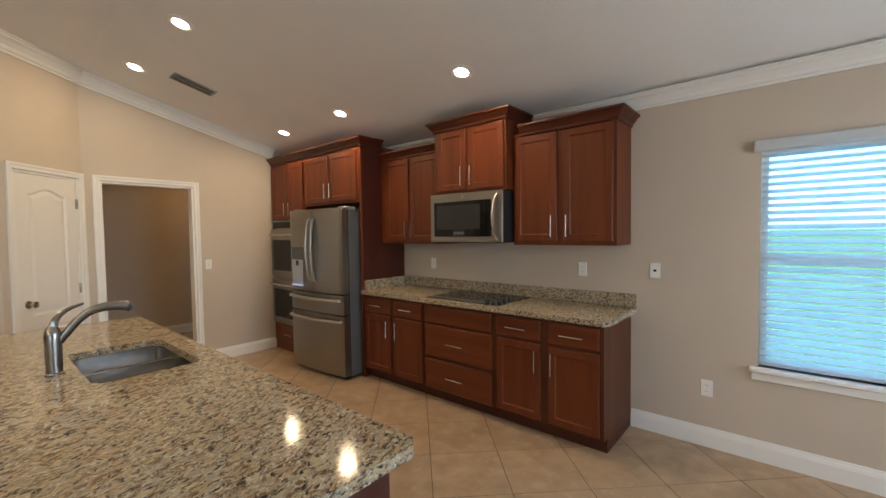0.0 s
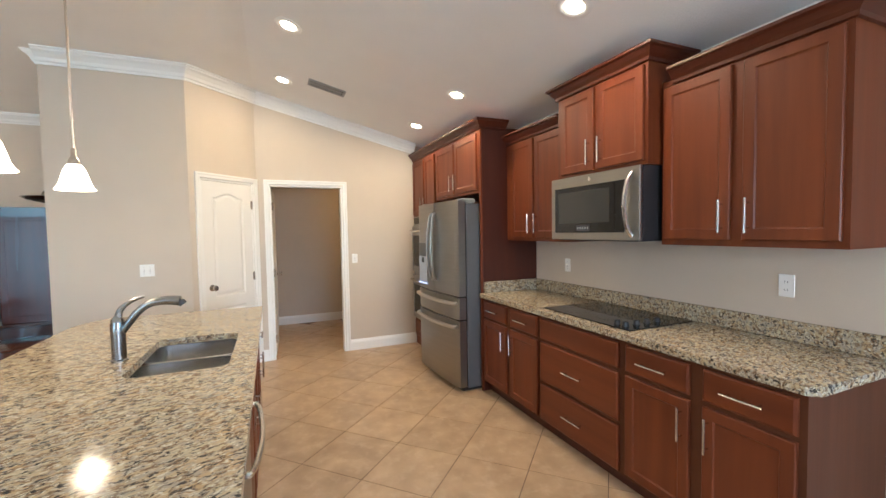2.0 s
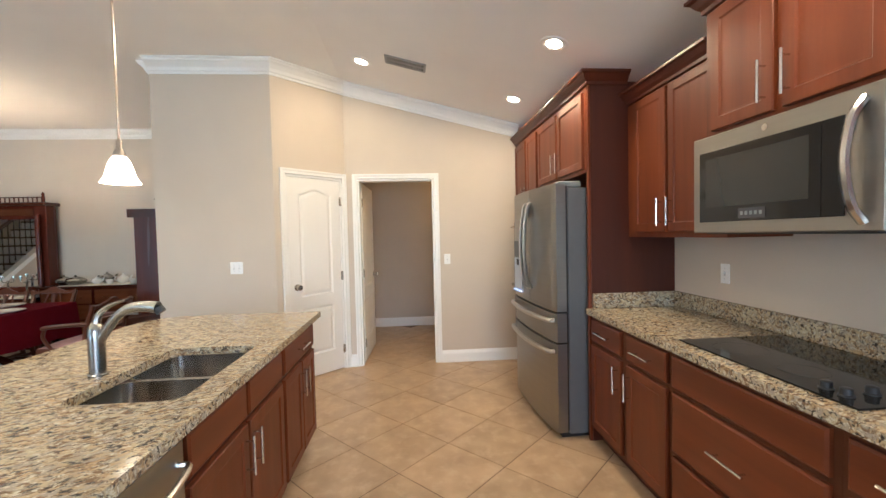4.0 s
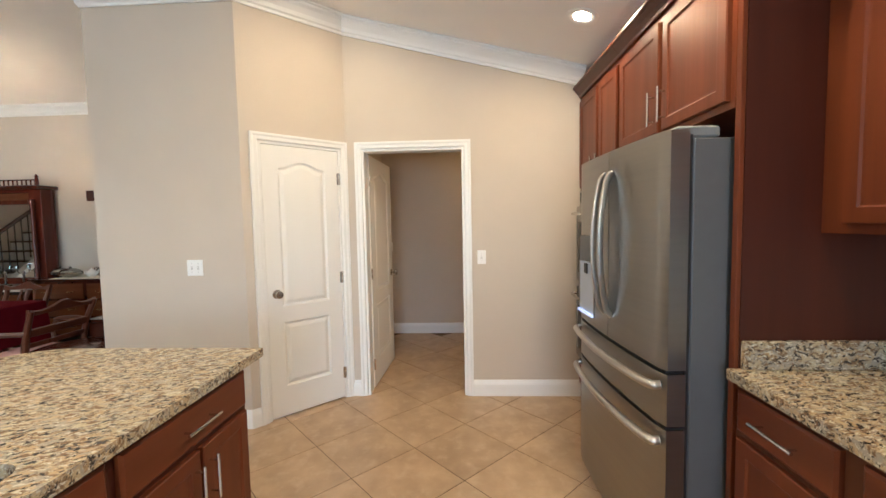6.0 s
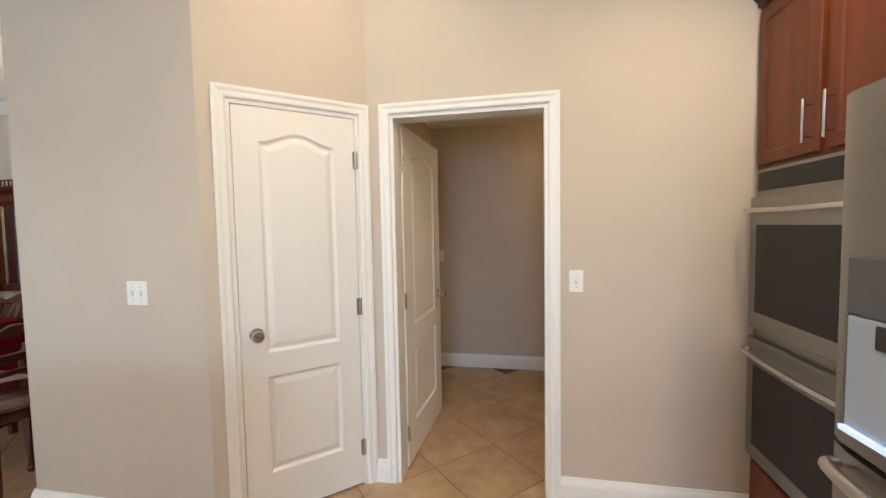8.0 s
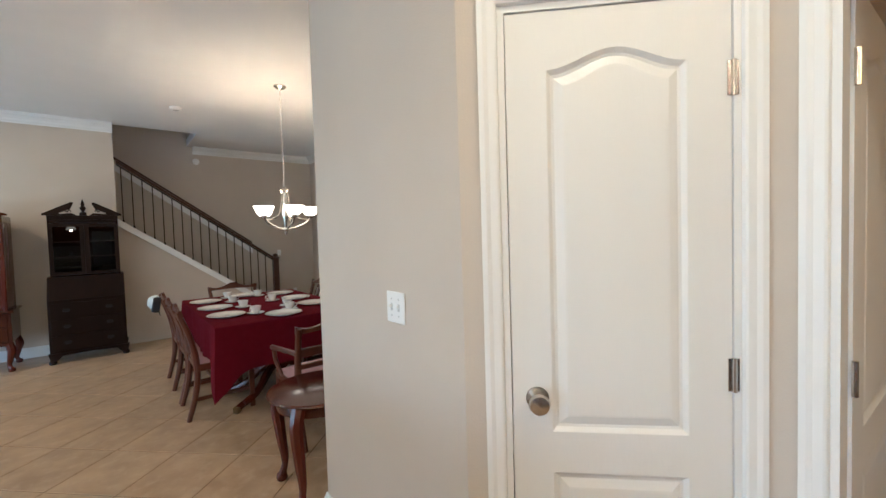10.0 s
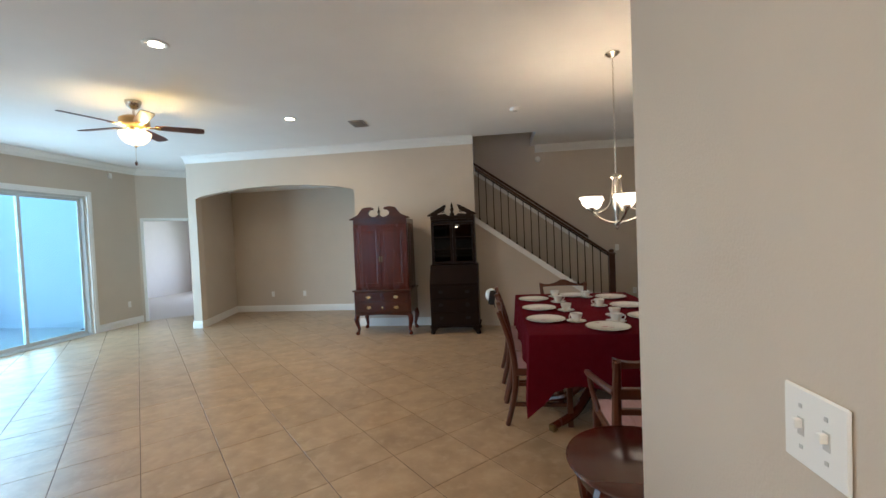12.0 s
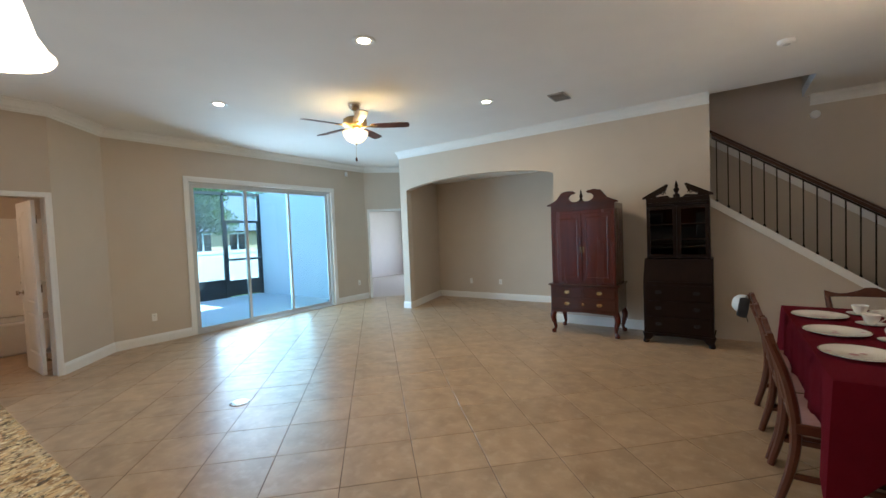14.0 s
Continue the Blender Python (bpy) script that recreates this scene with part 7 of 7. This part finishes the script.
for y in (SY[0], SY[1]):
    part("finial", lathe([(0.022, 2.03), (0.022, 2.10), (0.014, 2.12), (0.022, 2.14), (0.004, 2.17)], at=(XD + 0.26, y, 0), seg=10), MAHOG, sb, smooth=True)
for y in (-2.05, -2.30):
    cs = thing("candelabrum", (-5.55, y, 0.73), "tarnished silver candelabrum on the marble top", "candelabrum")
    part("stem", lathe([(0.06, 0), (0.055, 0.015), (0.015, 0.03), (0.012, 0.16), (0.02, 0.18), (0.01, 0.20)], at=(-5.55, y, 0.7305), seg=12), SILVER, cs, smooth=True)
    part("arms", tube(curve_points([(-5.55, y - 0.08, 0.96), (-5.55, y - 0.07, 0.91), (-5.55, y, 0.90), (-5.55, y + 0.07, 0.91), (-5.55, y + 0.08, 0.96)], 4), 0.006, seg=6), SILVER, cs, smooth=True)
    for q in (-0.08, 0.08):
        part("candle_cup", lathe([(0.006, 0), (0.02, 0.012), (0.018, 0.04), (0.012, 0.04)], at=(-5.55, y + q, 0.955), seg=10), SILVER, cs, smooth=True)

# hall: flush ceiling lamp, switch, and a dim bathroom
hl = thing("flush_ceiling_lamp", (-5.0, 4.35, HZ), "round frosted flush ceiling lamp in the hall, lit", "ceiling light")
part("base", lathe([(0.15, 0), (0.15, -0.02), (0.13, -0.025)], at=(-5.0, 4.35, HZ - 0.0005), seg=24), NICKEL, hl, smooth=True)
part("dome", lathe([(0.14, -0.022), (0.13, -0.05), (0.09, -0.08), (0.0, -0.095)], at=(-5.0, 4.35, HZ), seg=24), SHADEG, hl, smooth=True)
lamp("hall_bulb", "POINT", (-5.0, 4.35, HZ - 0.16), 3.6, (1.0, 0.52, 0.13), 0.08)
plate((-5.85, 2.70, 1.15), (0, 1, 0), (1, 0, 0), "switch")
tb = thing("bathtub", (5.7, 1.0, 0), "white tub with moulded surround in the bathroom", "bathtub")
part("tub", box(5.40, 6.18, -0.18, 1.6, 0, 0.46, bevel=0.03), TUBW, tb)
part("surround", box(6.14, 6.18, -0.18, 1.6, 0.47, 1.95, bevel=0.006), TUBW, tb)
part("surround", box(5.40, 6.13, -0.18, -0.15, 0.47, 1.95, bevel=0.006), TUBW, tb)
for z in (0.95, 1.35):
    part("soap_shelf", box(6.06, 6.138, 0.1, 0.5, z, z + 0.03, bevel=0.008), TUBW, tb)
bd = panel_door("door_3", 0.70, 2.03, "white two-panel bathroom door standing open")
bd.matrix_basis = pose(XN + T + 0.02, 0.72, 0, 0, 0, 0.5)
# light and lamp dome added out of view to brighten the bathroom
lamp("bath_added_light", "POINT", (4.9, 1.9, 2.3), 11, (1.0, 0.60, 0.30), 0.08)
bl_ = thing("flush_ceiling_lamp", (4.9, 1.9, 2.6), "round frosted flush lamp, unseen, added to light the bathroom", "ceiling light")
part("dome", lathe([(0.13, 0.0), (0.13, -0.03), (0.09, -0.08), (0.0, -0.095)], at=(4.9, 1.9, 2.599), seg=24), SHADEG, bl_, smooth=True)

nw_ = thing("window_2", (XN, 3.6, 0.62), "plain white window in the breakfast nook", "window", kind="structure")
for y0, y1, z0, z1 in ((2.65, 2.69, 0.62, 2.12), (4.51, 4.55, 0.62, 2.12), (2.69, 4.51, 2.08, 2.12), (2.69, 4.51, 0.62, 0.66)):
    part("window_frame", box(XN + 0.03, XN + 0.07, y0, y1, z0, z1), TRIM, nw_)

# ---- screened porch and outdoors ----
PX, PYS = 8.25, -4.75
structure("porch_floor", box(XS + 0.165, PX + 0.1, PYS, 1.5, -0.14, -0.04), CONC, "pale concrete porch floor")
structure("porch_wall", box(XS + 0.165, PX + 0.05, PYS - 0.15, PYS, -0.14, 2.80), STUCCO, "white stucco porch wall")
structure("porch_ceiling", box(XS + 0.165, XS + 0.7, PYS - 0.15, 1.5, 2.80, 2.95), STUCCO)
sc = thing("screen_enclosure", (PX, -2.0, -0.04), "dark bronze porch screen frame with door and kick plates", "screen frame")
POSTS = (PYS + 0.03, -3.70, -2.45, -1.20, 0.05, 1.30)
for y in POSTS:
    part("post", box(PX - 0.03, PX + 0.03, y - 0.03, y + 0.03, -0.04, 2.80, bevel=0.003), SCREENF, sc)
for a, b in zip(POSTS[1:], POSTS[2:]):
    part("kick_plate", box(PX - 0.012, PX + 0.012, a + 0.03, b - 0.03, -0.03, 0.42), SCREENF, sc)
    part("rail", box(PX - 0.025, PX + 0.025, a + 0.03, b - 0.03, 0.42, 0.47), SCREENF, sc)
    part("screen", box(PX - 0.002, PX + 0.002, a + 0.03, b - 0.03, 0.47, 2.72), MESHM, sc, "fine grey insect mesh")
part("door_kick", box(PX - 0.015, PX + 0.015, PYS + 0.115, -3.785, 0.0, 0.36), SCREENF, sc)
for z in (0.36, 0.95, 1.98):
    part("door_rail", box(PX - 0.02, PX + 0.02, PYS + 0.115, -3.785, z, z + 0.06), SCREENF, sc)
for y in (PYS + 0.09, -3.76):
    part("door_stile", box(PX - 0.018, PX + 0.018, y - 0.025, y + 0.025, -0.02, 2.04), SCREENF, sc)
part("screen", box(PX - 0.002, PX + 0.002, PYS + 0.115, -3.785, 0.42, 2.72), MESHM, sc, "fine grey insect mesh")
part("header", box(PX - 0.03, PX + 0.03, PYS + 0.06, 1.27, 2.72, 2.80), SCREENF, sc)
part("door_lever", rod((PX - 0.05, PYS + 0.16, 1.0), (PX - 0.05, PYS + 0.04, 1.0), 0.010, seg=8), CHROME, sc)
structure("ground", box(-600, 600, -600, 600, -0.4, -0.16), GRASS, "sunny lawn")
fn = thing("vinyl_fence", (12.5, -8, -0.16), "white vinyl privacy fence with capped posts", "fence")
for k in range(14):
    y = -30 + k * 2.4
    ps = part("post", box(12.44, 12.56, y - 0.06, y + 0.06, -0.16, 1.28, bevel=0.005), VINYL, fn)
    part("post_cap", box(12.42, 12.58, y - 0.08, y + 0.08, 1.28, 1.34, bevel=0.02), VINYL, ps)
    pn = part("panel", box(12.49, 12.51, y + 0.06, y + 2.34, -0.10, 1.05), VINYL, fn)
    part("rail", box(12.46, 12.54, y + 0.06, y + 2.34, 1.05, 1.17), VINYL, pn)
    part("rail", box(12.46, 12.54, y + 0.06, y + 2.34, -0.10, 0.02), VINYL, pn)
    for j in range(15):
        part("board", box(12.482, 12.489, y + 0.075 + j * 0.151, y + 0.075 + j * 0.151 + 0.142, 0.02, 1.05), VINYL, pn)
hs = thing("neighbour_house", (28, -13, -0.16), "cream neighbouring house with grey shingle hip roof", "house")
part("wall", box(24, 34, -19, -8.5, -0.16, 2.25), HOUSEW, hs)
bm = bmesh.new()
v = [bm.verts.new(p) for p in ((23.4, -19.6, 2.2), (34.6, -19.6, 2.2), (34.6, -7.9, 2.2), (23.4, -7.9, 2.2), (29, -15.5, 5.3), (29, -12.0, 5.3))]
for f_ in ((0, 1, 4), (1, 2, 5, 4), (2, 3, 5), (3, 0, 4, 5), (3, 2, 1, 0)):
    bm.faces.new([v[i] for i in f_])
part("roof", bm, ROOFB, hs, "grey shingle roof")
for y in (-15.8, -12.6, -10.4):
    w_ = part("window", box(23.95, 24.0, y - 0.5, y + 0.5, 0.75, 2.0), BLACK, hs)
    part("window_frame", box(23.92, 23.95, y - 0.58, y + 0.58, 2.0, 2.1), VINYL, w_)
    part("window_frame", box(23.92, 23.95, y - 0.58, y + 0.58, 0.65, 0.75), VINYL, w_)
    part("window_frame", box(23.92, 23.95, y - 0.04, y + 0.04, 0.75, 2.0), VINYL, w_)


def tree(x, y, h, r, seed, n=9000):
    rng = random.Random(seed)
    t = thing("tree", (x, y, -0.16), "leafy green garden tree behind the fence", "tree", "trees beyond the fence")
    bm = tube([(x, y, -0.16), (x + 0.05, y, h * 0.25), (x - 0.05, y + 0.08, h * 0.5), (x, y, h * 0.8)], 0.1, seg=8, radii=[0.17, 0.13, 0.09, 0.03])
    cl = []
    for k in range(13):
        a, e_ = rng.uniform(0, 6.28), rng.uniform(-0.5, 1.2)
        d = r * rng.uniform(0.35, 0.85)
        c = Vector((x + d * math.cos(a) * math.cos(e_), y + d * math.sin(a) * math.cos(e_), h * 0.62 + d * math.sin(e_) * 0.9))
        tube([(x, y, h * 0.4), ((x + c.x) / 2, (y + c.y) / 2, (h * 0.45 + c.z) / 2), tuple(c)], 0.03, bm, 6, radii=[0.06, 0.04, 0.015])
        cl.append((c, r * rng.uniform(0.28, 0.48)))
    part("trunk", bm, BARK, t, smooth=True)
    vs, fs = [], []
    for _ in range(n):
        c, cr = rng.choice(cl)
        d = Vector((rng.gauss(0, 1), rng.gauss(0, 1), rng.gauss(0, 1))).normalized() * cr * rng.uniform(0.55, 1.1)
        p = c + d
        u = Vector((rng.gauss(0, 1), rng.gauss(0, 1), rng.gauss(0, 1))).normalized()
        w_ = u.orthogonal().normalized()
        s = rng.uniform(0.04, 0.09)
        k = len(vs)
        vs += [p + u * s, p + w_ * s * 0.5, p - u * s, p - w_ * s * 0.5]
        fs.append((k, k + 1, k + 2, k + 3))
    me = bpy.data.meshes.new("crown")
    me.from_pydata([tuple(q - ORIGIN[t]) for q in vs], [], fs)
    me.materials.append(LEAF)
    cr = new("crown", me)
    cr.parent = t
    return t


tree(16.5, -6.7, 4.5, 1.6, 3)
tree(36.0, -14.0, 9.5, 3.8, 8)
tree(37.0, -22.0, 10.0, 4.0, 9)
tree(20.0, -3.0, 6.5, 2.6, 11)

# ---- floor tiles, laid diagonally ----
TL = 0.458
TG = TL / 2 - 0.0026
HD = TL * 0.7071
TURN = radians(44.25)
floor = bpy.data.objects["floor"]


def tile_mesh():
    bm = bmesh.new()
    rings = [[bm.verts.new((sx * (TG - i), sy * (TG - i), z)) for sx, sy in ((-1, -1), (1, -1), (1, 1), (-1, 1))] for i, z in ((0, -0.008), (0, -0.0015), (0.0015, 0.0))]
    for p, q in zip(rings, rings[1:]):
        for k in range(4):
            bm.faces.new((p[k], p[(k + 1) % 4], q[(k + 1) % 4], q[k]))
    bm.faces.new(rings[-1])
    me = bpy.data.meshes.new("tile")
    bm.to_mesh(me)
    bm.free()
    me.materials.append(TILE)
    return me


def tiled(x, y):
    if 4.2 <= x < 5.7 and 0.3 < y < 2.8:
        return True
    if not (-5.95 < x < 4.55 and YN - 0.3 < y < 5.34):
        return False
    if y > 5.0 and -3.7 < x < 0.2:
        return False
    if x < -3.9 and y > 0.9 and not (y > 2.5):
        return False
    if -1.95 < x < 0.35 and 2.15 < y < 2.6:
        return False
    if y < YB - 0.3 and x < -0.8:
        return False
    if y < YL - 0.3 and x < -0.9 and x > -4.4:
        return False
    if x > 3.7 and y > 0.5:
        return y < 2.8
    return True


tm = tile_mesh()
rng = random.Random(4)
far_v, far_f = [], []
quarter = Matrix.Rotation(TURN, 4, "Z")
count = 0
for i in range(-26, 22):
    for j in range(-24, 24):
        u, v = 0.095 + TL * (i + 0.5), -0.044 + TL * (j + 0.5)
        x, y = u * math.cos(TURN) - v * math.sin(TURN), u * math.sin(TURN) + v * math.cos(TURN)
        if not tiled(x, y):
            continue
        near = (y > 2.3 and -4.3 < x < 2.4) or (-3.2 < y <= 2.3 and -3.4 < x < 3.2)
        m = Matrix.Translation((x, y, rng.uniform(-0.0006, 0.0))) @ quarter @ Matrix.Rotation(radians(rng.uniform(-0.15, 0.15)), 4, "Z")
        if near and count < 300:
            t = new("tile", tm)
            t.parent = floor
            t.matrix_basis = m
            count += 1
        elif x + HD > XS and y > SY0 - 0.4 and y < SY1 + 0.4:
            # cut along the sill of the sliding door
            cut = [m @ v.co for v in tm.vertices][-4:]
            keep = []
            for p, q in zip(cut, cut[1:] + cut[:1]):
                if p.x <= XS:
                    keep.append(p)
                if (p.x - XS) * (q.x - XS) < 0:
                    keep.append(p.lerp(q, (XS - p.x) / (q.x - p.x)))
            if len(keep) > 2:
                far_f.append(tuple(range(len(far_v), len(far_v) + len(keep))))
                far_v += [tuple(p) for p in keep]
        else:
            k = len(far_v)
            far_v += [tuple(m @ v.co) for v in tm.vertices]
            far_f += [tuple(k + q for q in p.vertices) for p in tm.polygons]
me = bpy.data.meshes.new("outer_tiles")
me.from_pydata(far_v, [], far_f)
me.materials.append(TILEJ)
ot = new("outer_tiles", me)
ot.parent = floor
tagged(ot, "tan ceramic tiles laid diagonally", kind="stuff")
